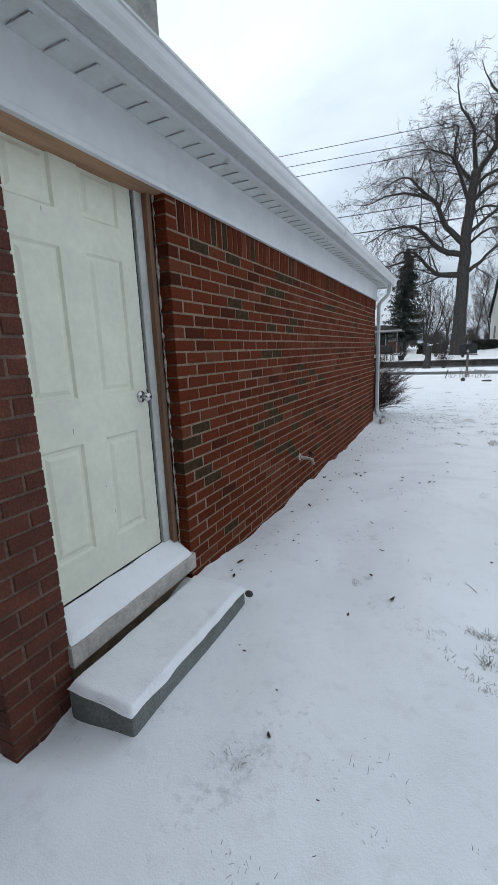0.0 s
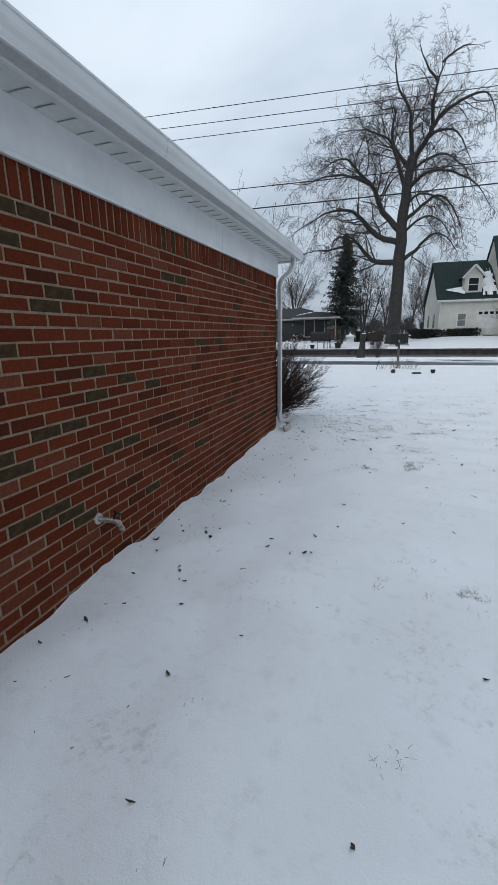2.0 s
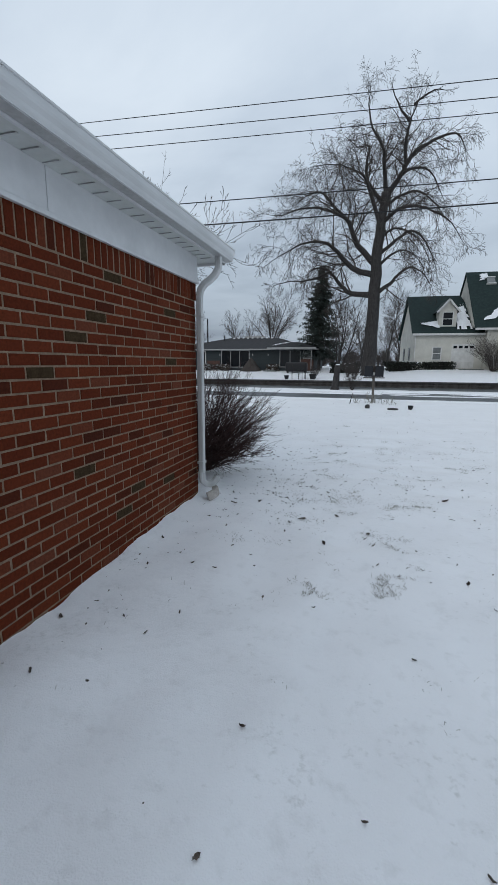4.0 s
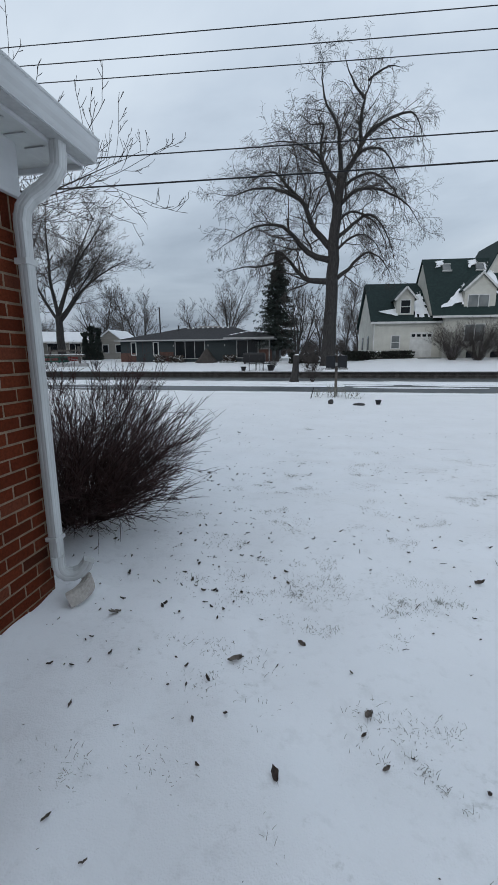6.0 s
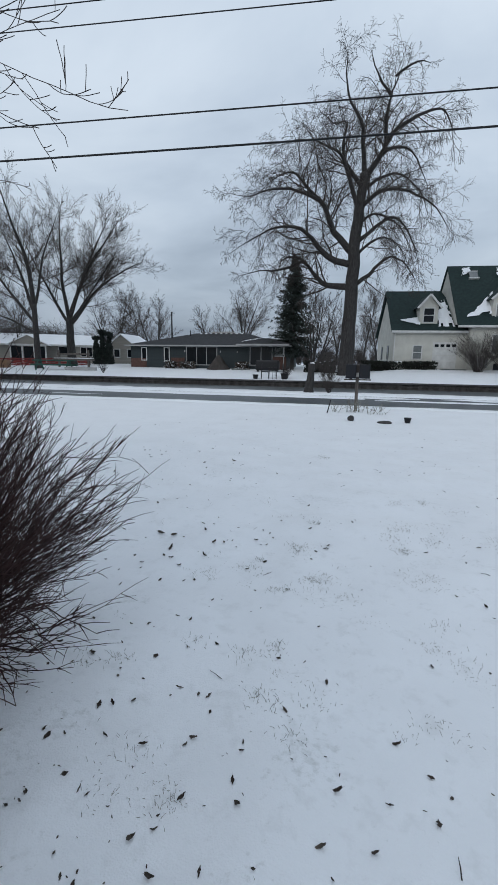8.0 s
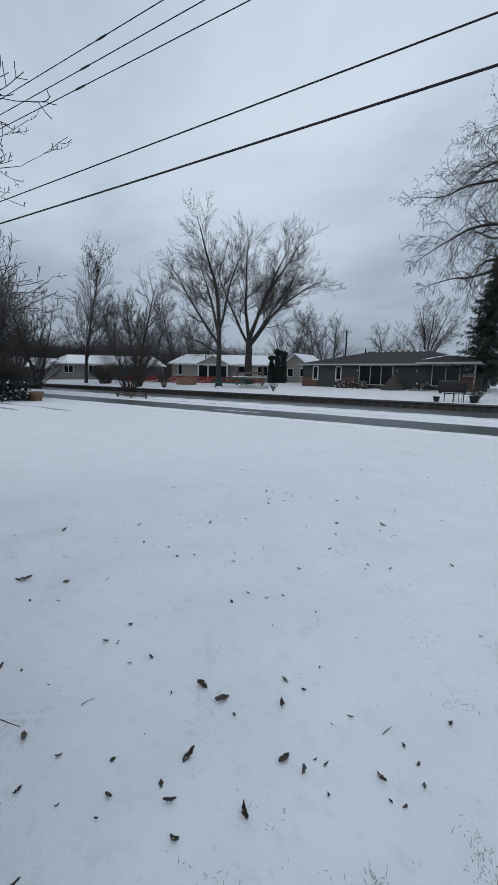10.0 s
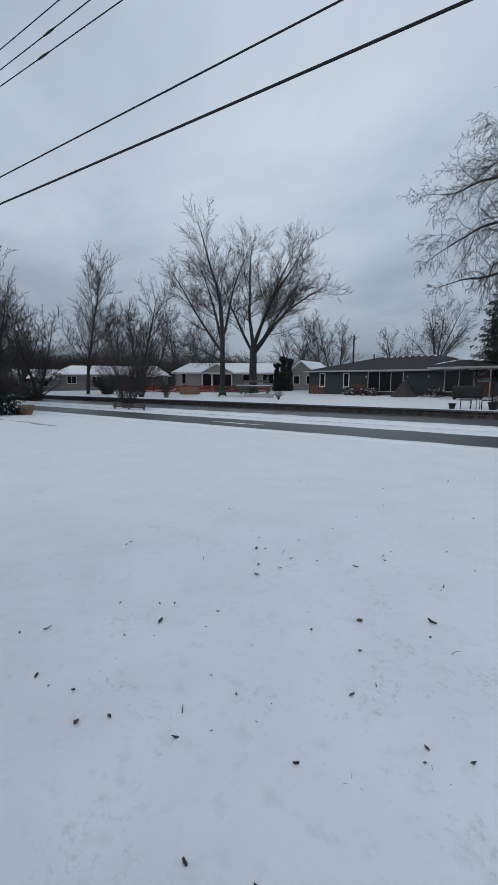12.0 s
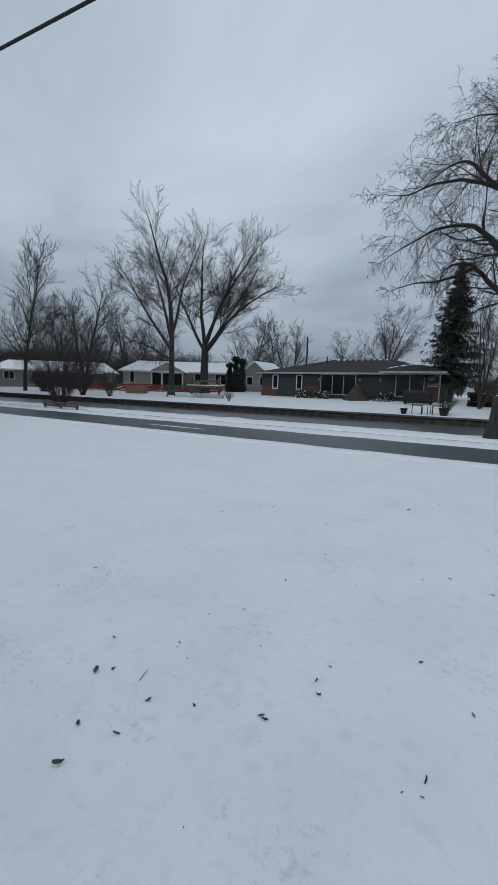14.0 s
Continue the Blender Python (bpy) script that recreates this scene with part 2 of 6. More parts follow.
GRASS = material("winter_grass", (0.33, 0.315, 0.27), 0.85, second=(0.18, 0.175, 0.15), scale=20, random_by="island", spread=0.5)
POLE_WOOD = material("grey_pole", (0.150, 0.132, 0.118), 0.9, second=(0.080, 0.070, 0.063), scale=6, fine=0.25, bump=0.5, stretch=(1, 1, 0.08))
CABLE = material("cable", (0.012, 0.013, 0.015), 0.6)
SLATE_SIDING = material("dark_slate_siding", (0.032, 0.043, 0.046), 0.7, second=(0.025, 0.033, 0.036), scale=1.5, fine=0.1, stretch=(0.2, 1, 4))
DARK_SHINGLE = material("dark_shingle", (0.050, 0.050, 0.053), 0.9, second=(0.030, 0.030, 0.033), scale=5, fine=0.3, bump=0.3, bump_scale=14)
FAR_BRICK = material("far_brick", (0.125, 0.066, 0.052), 0.85, second=(0.085, 0.046, 0.037), scale=4, fine=0.25, bump_scale=12)
TRIM_WHITE = material("house_trim", (0.66, 0.66, 0.64), 0.6, second=(0.52, 0.52, 0.50), scale=2)
GREY_TRIM = material("grey_trim", (0.36, 0.36, 0.355), 0.6, second=(0.27, 0.27, 0.265), scale=2)
CREAM_WALL = material("cream_stucco", (0.60, 0.59, 0.53), 0.85, second=(0.50, 0.49, 0.44), scale=1.2, fine=0.1, bump=0.2, bump_scale=20)
GREEN_ROOF = material("green_shingle", (0.020, 0.040, 0.037), 0.85, second=(0.012, 0.025, 0.024), scale=4, fine=0.3, bump=0.3, bump_scale=14)
BEIGE_SIDING = material("beige_siding", (0.33, 0.31, 0.275), 0.8, second=(0.27, 0.255, 0.225), scale=1.5, fine=0.1, stretch=(0.2, 1, 4))
DARK_GLASS = material("window_glass", (0.010, 0.013, 0.016), 0.2, second=(0.006, 0.008, 0.010), scale=0.8, spec=0.25)
GREY_GLASS = material("curtained_glass", (0.20, 0.21, 0.205), 0.15, second=(0.12, 0.13, 0.13), scale=1.0, spec=0.6)
GREEN_PAINT = material("green_bench_paint", (0.022, 0.085, 0.062), 0.6, second=(0.015, 0.055, 0.042), scale=4)
RED_MESH = material("red_barrier", (0.21, 0.030, 0.027), 0.7, second=(0.13, 0.022, 0.020), scale=3)
TAN_WOOD = material("tan_crate", (0.27, 0.165, 0.10), 0.8, second=(0.17, 0.105, 0.065), scale=5, fine=0.2)
BLACK_METAL = material("black_metal", (0.018, 0.018, 0.02), 0.5, 0.3)
BOX_BLUE = material("blue_black_plastic", (0.010, 0.012, 0.016), 0.6, second=(0.007, 0.008, 0.011), scale=3)
TARP = material("brown_cover", (0.063, 0.053, 0.046), 0.85, second=(0.036, 0.030, 0.026), scale=2, bump=0.3, bump_scale=8)
TEAL = material("teal_door", (0.045, 0.12, 0.115), 0.6)
ROCK = material("dark_rock", (0.075, 0.07, 0.068), 0.85, second=(0.035, 0.033, 0.032), scale=12, bump=0.6, bump_scale=30)
CAR_PAINT = material("car_paint", (0.16, 0.17, 0.18), 0.3, 0.3, spec=0.5)


# building blocks
def mesh_object(name, verts, faces, mats, parent=None, smooth=False, slots=None):
    me = bpy.data.meshes.new(name)
    me.from_pydata(verts, [], faces)
    for m in (mats if isinstance(mats, (list, tuple)) else [mats]):
        me.materials.append(m)
    if slots is not None:
        me.polygons.foreach_set("material_index", slots)
    if smooth:
        me.polygons.foreach_set("use_smooth", [True] * len(me.polygons))
    me.update()
    ob = new(name, me)
    if parent:
        ob.parent = parent
    return ob


def part(name, bm, mat, parent, label="", smooth=False):
    """Links a bmesh as one mesh object under a thing or a part."""
    me = bpy.data.meshes.new(name)
    bm.to_mesh(me)
    bm.free()
    me.materials.append(mat)
    if smooth:
        me.polygons.foreach_set("use_smooth", [True] * len(me.polygons))
    ob = new(name, me)
    ob.parent = parent
    return tagged(ob, label)


def thing(name, m, label, category, group="", kind=""):
    ob = new(name)
    ob.empty_display_size = 0.2
    ob.matrix_world = m
    return tagged(ob, label, category, group, kind)


def box(bm, lo, hi, bevel=0.0, turn=None):
    """An axis-aligned block from lo to hi, with rounded edges."""
    made = bmesh.ops.create_cube(bm, size=1)["verts"]
    lo, hi = Vector(lo), Vector(hi)
    for v in made:
        v.co = Vector(((v.co[i] + 0.5) * (hi[i] - lo[i]) + lo[i]) for i in range(3))
    if turn is not None:
        bmesh.ops.transform(bm, matrix=turn, verts=made)
    if bevel:
        edges = list({e for v in made for e in v.link_edges})
        bmesh.ops.bevel(bm, geom=edges, offset=bevel, segments=2, affect="EDGES", profile=0.6)
    return bm


def blocks(*boxes, bevel=0.0):
    bm = bmesh.new()
    for lo, hi in boxes:
        box(bm, lo, hi, bevel)
    return bm


def cylinder(bm, a, b, r1, r2=None, sides=12):
    a, b = Vector(a), Vector(b)
    m = Matrix.Translation((a + b) / 2) @ (b - a).to_track_quat("Z", "Y").to_matrix().to_4x4()
    bmesh.ops.create_cone(bm, cap_ends=True, segments=sides, radius1=r1, radius2=r1 if r2 is None else r2, depth=(b - a).length, matrix=m)
    return bm


def prism(bm, ring, axis_lo, axis_hi, axis=1):
    """A polygon in two axes drawn out along the third. axis 1: ring holds (x, z); axis 0: (y, z)."""
    def at(p, s):
        return (p[0], s, p[1]) if axis == 1 else (s, p[0], p[1])
    a = [bm.verts.new(at(p, axis_lo)) for p in ring]
    b = [bm.verts.new(at(p, axis_hi)) for p in ring]
    n = len(ring)
    bm.faces.new(a), bm.faces.new(b[::-1])
    for i in range(n):
        bm.faces.new((a[i], b[i], b[(i + 1) % n], a[(i + 1) % n]))
    bmesh.ops.recalc_face_normals(bm, faces=bm.faces)
    return bm


def sweep(bm, profile, path, wide=(1, 0, 0)):
    """A closed profile carried along a path; the profile's first axis keeps to `wide`."""
    rings = []
    for i, p in enumerate(path):
        p = Vector(p)
        t = (Vector(path[min(i + 1, len(path) - 1)]) - Vector(path[max(i - 1, 0)])).normalized()
        u = (Vector(wide) - t * t.dot(Vector(wide))).normalized()
        v = t.cross(u)
        rings.append([bm.verts.new(p + u * a + v * b) for a, b in profile])
    n = len(profile)
    for r, s in zip(rings, rings[1:]):
        for i in range(n):
            bm.faces.new((r[i], r[(i + 1) % n], s[(i + 1) % n], s[i]))
    bm.faces.new(rings[0][::-1]), bm.faces.new(rings[-1])
    bmesh.ops.recalc_face_normals(bm, faces=bm.faces)
    return bm


def tubes(runs, sides):
    """Vertices and faces of tapered round runs, each given as points and radii."""
    verts, faces = [], []
    ring = [(math.cos(2 * math.pi * k / sides), math.sin(2 * math.pi * k / sides)) for k in range(sides)]
    for pts, rad in runs:
        base, n = len(verts), len(pts)
        along = (pts[-1] - pts[0]).normalized()
        ref = Vector((0.3, 0.9, 0.1)) if abs(along.z) > 0.7 else Vector((0.1, 0.15, 1.0))
        for i in range(n):
            t = (pts[min(i + 1, n - 1)] - pts[max(i - 1, 0)])
            u = t.cross(ref).normalized()
            v = t.cross(u).normalized()
            p, r = pts[i], rad[i]
            for c, s in ring:
                verts.append((p.x + (u.x * c + v.x * s) * r, p.y + (u.y * c + v.y * s) * r, p.z + (u.z * c + v.z * s) * r))
        for i in range(n - 1):
            for k in range(sides):
                a, b = base + i * sides + k, base + i * sides + (k + 1) % sides
                faces.append((a, b, b + sides, a + sides))
        faces.append(tuple(base + (n - 1) * sides + k for k in range(sides)))
    return verts, faces


def grow(rng, out, p, d, length, r, level, spec):
    """A wandering branch and, down the levels, its side branches."""
    n = spec["seg"][level]
    pts, rad = [p.copy()], [r]
    d = d.normalized()
    wob, up, tip = spec["wob"][level], spec["up"][level], spec["tip"][level]
    for i in range(n):
        d = (d + Vector((rng.gauss(0, wob), rng.gauss(0, wob), rng.gauss(0, wob) + up))).normalized()
        p = p + d * (length / n)
        pts.append(p)
        rad.append(max(r * (1 - (i + 1) / n * (1 - tip)), spec["least"]))
    out[level].append((pts, rad))
    side(rng, out, pts, rad, length, level, spec)


def side(rng, out, pts, rad, length, level, spec):
    if level + 1 >= len(spec["seg"]):
        return
    n = len(pts) - 1
    kids = max(3, round(length * spec["dense"][level])) if "dense" in spec else spec["kids"][level]
    for k in range(kids):
        f = spec["from"][level] + (1 - spec["from"][level]) * (k + rng.random()) / kids
        i = min(int(f * n), n - 1)
        q = pts[i].lerp(pts[i + 1], f * n - i)
        t = (pts[i + 1] - pts[i]).normalized()
        u = t.orthogonal().normalized()
        u.rotate(Matrix.Rotation(rng.uniform(0, 2 * math.pi), 3, t))
        a = radians(rng.gauss(spec["ang"][level], 9))
        way = t * math.cos(a) + u * math.sin(a)
        size = length * spec["len"][level] * rng.uniform(0.6, 1.15) * (1.15 - 0.55 * f)
        grow(rng, out, q, way, size, max((rad[i] * (1 - f * n + i) + rad[i + 1] * (f * n - i)) * spec["thin"][level], spec["least"]), level + 1, spec)


def tree_parts(parent, out, bark, twig, split_level=2):
    wood = tubes(out[0], 9)
    for lv in range(1, split_level):
        v, f = tubes(out[lv], 6)
        o = len(wood[0])
        wood[0].extend(v)
        wood[1].extend(tuple(i + o for i in q) for q in f)
    mesh_object("trunk", *wood, bark, parent, True)
    v, f = [], []
    for lv in range(split_level, len(out)):
        a, b = tubes(out[lv], 4 if lv == split_level else 3)
        o = len(v)
        v.extend(a)
        f.extend(tuple(i + o for i in q) for q in b)
    mesh_object("crown", v, f, twig, parent)


def bare_tree(name, m, seed, height, r, spec, label, stems=None, lean=0.0, bark=None, twig=None, group=""):
    rng = random.Random(seed)
    root = thing(name, m, label, "tree", group)
    out = [[] for _ in spec["seg"]]
    for d, share in stems or [((lean, 0, 1), 1.0)]:
        grow(rng, out, Vector((0, 0, -0.1)), Vector(d), height * share, r * (0.6 + 0.4 * share), 0, spec)
    tree_parts(root, out, bark or BARK, twig or TWIG)
    return root


# the ground: one sheet from the yard over the canal to the horizon
ROAD_NEAR, ROAD_FAR, BANK_NEAR, BANK_FAR = 22.7, 28.2, 30.0, 38.0


def smooth(a, b, x):
    s = min(max((x - a) / (b - a), 0.0), 1.0)
    return s * s * (3 - 2 * s)


def ground_height(x, y):
    if y >= BANK_FAR:
        return 0.2 + 0.04 * min(y - BANK_FAR, 22.0) + (0.3 * smooth(3, 7, x) * smooth(46, 51, y)) + 0.05 * noise.noise((x * 0.2, y * 0.2, 3.0))
    if y > BANK_NEAR:
        return -1.6
    near = 1 - smooth(10.5, 13.0, y)
    h = 0.030 * noise.noise((x * 0.45, y * 0.45, 0.0)) + (0.018 + 0.026 * near) * noise.noise((x * 1.9, y * 1.9, 5.0)) + (0.004 + 0.010 * near) * noise.noise((x * 4.6, y * 4.6, 9.0))
    h -= 0.034 * near * max(0.0, noise.noise((x * 2.7, y * 2.7, 31.0)) - 0.18)
    calm = 1 - smooth(19.5, 22.3, y)
    h *= calm
    h -= 0.08 * smooth(7.0, 9.8, y)
    if -1.0 < x < 1.2 and -2 < y < 7.3:
        bank = math.exp(-max(x, 0.0) / 0.22)
        h += (-0.03 + 0.08 * smooth(4.3, 6.9, y) + 0.06 * (1 - smooth(0.8, 1.5, y)) * smooth(0.4, 0.8, y) + 0.03 * noise.noise((0.0, y * 1.3, 2.0)) + 0.022 * noise.noise((0.0, y * 5.0, 4.0)) + 0.012 * noise.noise((0.0, y * 14.0, 6.0))) * bank
        h -= 0.085 * (1 - smooth(-0.35, 0.0, y)) * math.exp(-abs(x) / 0.8)
    # trodden and level round the step
    level = math.exp(-((x - 0.35) / 0.34) ** 4 - ((y - 0.3) / 0.62) ** 4)
    h = h * (1 - 0.75 * level) - 0.012 * level
    return h


def spaced(lo, fine_lo, fine_hi, hi, step, growth=1.13):
    mid = list(np.arange(fine_lo, fine_hi + step / 2, step))
    up, s = [mid[-1]], step
    while up[-1] < hi:
        s *= growth
        up.append(up[-1] + s)
    down, s = [mid[0]], step
    while down[-1] > lo:
        s *= growth
        down.append(down[-1] - s)
    return sorted(down[1:] + mid + up[1:])


xs = spaced(-900, -3.2, 4.6, 900, 0.075)
ys = [y for y in spaced(-700, -2.2, 15.2, 1500, 0.075) if not (BANK_NEAR - 0.4 < y < BANK_FAR + 0.4)]
ys = sorted(ys + [BANK_NEAR - 0.3, BANK_NEAR, BANK_NEAR + 0.02, 33.0, BANK_FAR - 0.02, BANK_FAR, BANK_FAR + 0.3])
nx, ny = len(xs), len(ys)
gv = [(x, y, ground_height(x, y)) for y in ys for x in xs]
gf = [(j * nx + i, j * nx + i + 1, (j + 1) * nx + i + 1, (j + 1) * nx + i) for j in range(ny - 1) for i in range(nx - 1)]
ground = tagged(mesh_object("ground", gv, gf, LAWN_SNOW, None, True), "snow-covered lawn running across the road to the far bank", "ground", kind="structure")


def strip(name, y0, y1, x0, x1, z, thick, mat, seed, wild=0.12, step=0.25, parent=None, fade=0.0):
    """A long low strip with uneven edges."""
    v, f = [], []
    n = int((x1 - x0) / step)
    for i in range(n + 1):
        x = x0 + (x1 - x0) * i / n
        taper = min(1.0, i / 6, (n - i) / 6) if fade else 1.0
        mid = (y0 + y1) / 2 + wild * 0.5 * noise.noise((x * 0.15, seed, 4.0))
        half = max((y1 - y0) / 2 * taper + wild * (noise.noise((x * 0.6, seed, 0.0)) + 0.5 * noise.noise((x * 2.7, seed, 1.0))) * (taper if fade else 1), 0.01)
        half2 = max((y1 - y0) / 2 * taper + wild * (noise.noise((x * 0.55, seed, 7.0)) + 0.5 * noise.noise((x * 2.9, seed, 8.0))) * (taper if fade else 1), 0.01)
        h = thick * (0.75 + 0.5 * noise.noise((x * 0.9, seed, 2.0)))
        v += [(x, mid - half, z - 0.05), (x, mid - half * 0.86, z + h * 0.8), (x, mid + half2 * 0.86, z + h), (x, mid + half2, z - 0.05)]
    for i in range(n):
        for k in range(3):
            a = i * 4 + k
            f.append((a, a + 4, a + 5, a + 1))
    return mesh_object(name, v, f, mat, parent, True)


road = tagged(strip("road", ROAD_NEAR, ROAD_FAR, -150, 150, -0.080, 0.006, ASPHALT, 11.0, 0.10, 0.3), "wet dark asphalt road with snow along both sides", "road", kind="structure")
tagged(strip("snow_ridge", 25.91, 27.6, -150, 2.2, -0.076, 0.030, SNOW, 3.0, 0.14), "packed snow left between the wheel tracks of the road", "snow", kind="stuff")
tagged(strip("snow_ridge", 26.28, 27.65, 1.4, 4.6, -0.076, 0.026, SNOW, 5.0, 0.2, fade=1.0), "thin broken snow patch on the road", "snow", kind="stuff")
tagged(strip("snow_ridge", 25.33, 25.97, 2.6, 8.5, -0.076, 0.020, SNOW, 6.0, 0.16, fade=1.0), "thin broken snow patch on the road", "snow", kind="stuff")
tagged(strip("snow_ridge", 26.71, 27.65, 5.5, 40.0, -0.076, 0.024, SNOW, 8.0, 0.22, fade=1.0), "thin broken snow patch on the road", "snow", kind="stuff")
tagged(strip("snow_ridge", 24.17, 24.44, -12.2, -9.4, -0.076, 0.012, SNOW, 9.0, 0.09, fade=1.0), "thin broken snow patch on the road", "snow", kind="stuff")
tagged(strip("snow_verge", 28.02, 30.03, -150, 150, -0.080, 0.06, SNOW, 4.0, 0.12), "snowy verge along the canal edge", "snow", kind="stuff")
tagged(strip("snow_windrow", 22.3, 22.9, -150, 150, -0.080, 0.035, SNOW, 14.0, 0.10), "ragged snow edge of the lawn at the road", "snow", kind="stuff")
tagged(strip("wheel_track", 18.58, 18.74, -60, -15.0, -0.068, 0.003, SLUSH, 21.0, 0.34, fade=1.0), "faint wheel track over the snowy drive", "wheel track", kind="stuff")
tagged(strip("wheel_track", 17.21, 17.34, -60, -16.5, -0.068, 0.003, SLUSH, 22.0, 0.3, fade=1.0), "faint wheel track over the snowy drive", "wheel track", kind="stuff")

tagged(mesh_object("water", [(-300, BANK_NEAR - 0.5, -0.27), (300, BANK_NEAR - 0.5, -0.27), (300, BANK_FAR + 0.5, -0.27), (-300, BANK_FAR + 0.5, -0.27)], [(0, 1, 2, 3)], WATER), "dark still canal water", "water", kind="structure")


# the far seawall: folded sheet piles under a steel cap
seawall = thing("seawall", pose(0, BANK_FAR, -0.5), "dark rusty sheet-pile seawall with a steel cap", "seawall", kind="structure")
pv, pf, i = [], [], 0
x = -120.0
while x < 90:
    for dx, dy in ((0, 0.0), (0.24, 0.0), (0.34, -0.07), (0.58, -0.07)):
        pv += [(x + dx, dy - 0.03, -1.0), (x + dx, dy - 0.03, 0.62)]
    x += 0.68
n = len(pv) // 2
pf = [(2 * k, 2 * k + 2, 2 * k + 3, 2 * k + 1) for k in range(n - 1)]
tagged(mesh_object("sheet_piles", pv, pf, PILE_STEEL, seawall), kind="stuff")
part("cap", blocks(((-120, -0.30, 0.60), (90, 0.22, 0.70)), bevel=0.01), CAP_STEEL, seawall, "grey steel cap beam")
part("waler", blocks(((-120, -0.16, 0.40), (90, -0.10, 0.48))), PILE_STEEL, seawall)


# the brick garage
M, C, Y0, Y1, TOP = 0.2165, 0.0725, 0.79, 7.1, 2.09
PIER0, PIER1 = -0.45, -0.15
garage_wall = tagged(mesh_object("wall_east", [], [], MORTAR), "red brick side wall of a garage with a soldier course", "wall", kind="structure")
part("mortar_bed", blocks(((-0.24, Y0 + 0.008, -0.4), (-0.0045, Y1 - 0.004, 2.6))), MORTAR, garage_wall, "sandy grey mortar")
part("pier_mortar", blocks(((-0.24, PIER0 + 0.004, -0.4), (-0.0065, PIER1 - 0.004, 2.6))), BROWN_MORTAR, garage_wall, "darker brown mortar")
part("lintel_core", blocks(((-0.24, PIER1 - 0.02, 2.35), (-0.02, Y0 + 0.02, 2.6)), ((-0.24, PIER1 - 0.02, -0.4), (-0.05, Y0 + 0.02, 0.1))), MORTAR, garage_wall)

DARK = "0:1,3,7,8;2:6,7,14,15;4:3;5:3,8;6:6,8;9:5,6,16,18;11:9;12:11;13:9,12;15:0,5,7,8;16:0,6;17:4,5,6;18:0,10,11;19:0,8,4,15;20:1;21:6,7;22:8,14,16;23:8;24:12;26:2"
dark_set = {(int(a), int(c)) for a, b in (s.split(":") for s in DARK.split(";")) for c in b.split(",")}
rb = random.Random(7)


def brick_shape(w, h, d=0.088):
    """A brick with worn front edges: width along y, height along z, its face at x = 0."""
    j = lambda: rb.uniform(-0.0012, 0.0012)
    c = 0.004
    v = [(-d, 0, 0), (-d, w, 0), (-d, w, h), (-d, 0, h), (-c, j(), j()), (-c, w + j(), j()), (-c, w + j(), h + j()), (-c, j(), h + j()),
         (j(), c, c), (j(), w - c, c), (j(), w - c, h - c), (j(), c, h - c)]
    f = [(0, 1, 5, 4), (1, 2, 6, 5), (2, 3, 7, 6), (3, 0, 4, 7), (4, 5, 9, 8), (5, 6, 10, 9), (6, 7, 11, 10), (7, 4, 8, 11), (8, 9, 10, 11)]
    return v, f


def brick_mesh(w, h, mat):
    me = bpy.data.meshes.new("brick")
    v, f = brick_shape(w, h)
    me.from_pydata(v, [], f)
    me.materials.append(mat)
    return me


JOINT = 0.0115
single = [brick_mesh(M - JOINT, C - JOINT, BRICK) for _ in range(5)]
single_dark = [brick_mesh(M - JOINT, C - JOINT, DARK_BRICK) for _ in range(2)]
jv, jf, js = [], [], []


def joined_brick(y, z, w, h, dark=0, proud=None):
    v, f = brick_shape(w, h)
    o, p = len(jv), rb.uniform(-0.002, 0.0015) if proud is None else proud
    jv.extend((a + p, b + y, c + z) for a, b, c in v)
    jf.extend(tuple(i + o for i in q) for q in f)
    js.extend([int(dark)] * len(f))


pieces = []
for k in range(34):
    z = TOP - (k + 1) * C + JOINT / 2
    col, y = 0, Y0
    if k % 2:
        joined_brick(y, z, M / 2 - JOINT, C - JOINT, (k, -1) in dark_set)
        y += M / 2
    while y < Y1 - 0.03:
        w = min(M, Y1 - y) - JOINT
        dark = (k, col) in dark_set or (y > 4.9 and rb.random() < 0.022)
        if 1.25 < y < 3.3 and k < 30 and len(pieces) < 300:
            pieces.append((y + JOINT / 2, z, dark))
        else:
            joined_brick(y + (JOINT / 2 if col or k % 2 else 0), z, w, C - JOINT, dark)
        y, col = y + M, col + 1
    # the pier beyond the door
    first = M if k % 2 else M / 2
    joined_brick(PIER0, z, first - JOINT, C - JOINT, 2)
    joined_brick(PIER0 + first, z, PIER1 - PIER0 - first, C - JOINT, 2, proud=rb.uniform(-0.004, 0.002))
# two short stretchers at each jamb, then the soldier course
for yy in (Y0, PIER0, PIER0 + 0.15):
    for k in range(3):
        joined_brick(yy, TOP + k * C + JOINT / 2, 0.1, C - JOINT)
y, i = Y0 + 0.112, 0
while y < Y1 - 0.02:
    joined_brick(y, TOP + JOINT / 2, C - JOINT, M - JOINT, i in (5, 7, 13, 41, 43, 46, 61))
    y, i = y + C, i + 1
rest = mesh_object("bricks", jv, jf, [BRICK_JOINED, DARK_BRICK, BROWN_BRICK], garage_wall, slots=js)
tagged(rest, "weathered red bricks with a few olive ones", kind="stuff")

part("wall_west", blocks(((-6.3, PIER0, -0.4), (-6.06, Y1, 2.6))), FAR_BRICK, garage_wall)
part("wall_north", blocks(((-6.06, Y1 - 0.24, -0.4), (-0.24, Y1, 2.6))), FAR_BRICK, garage_wall)
part("wall_south", blocks(((-6.06, PIER0, -0.4), (-0.24, PIER0 + 0.24, 2.6))), FAR_BRICK, garage_wall)

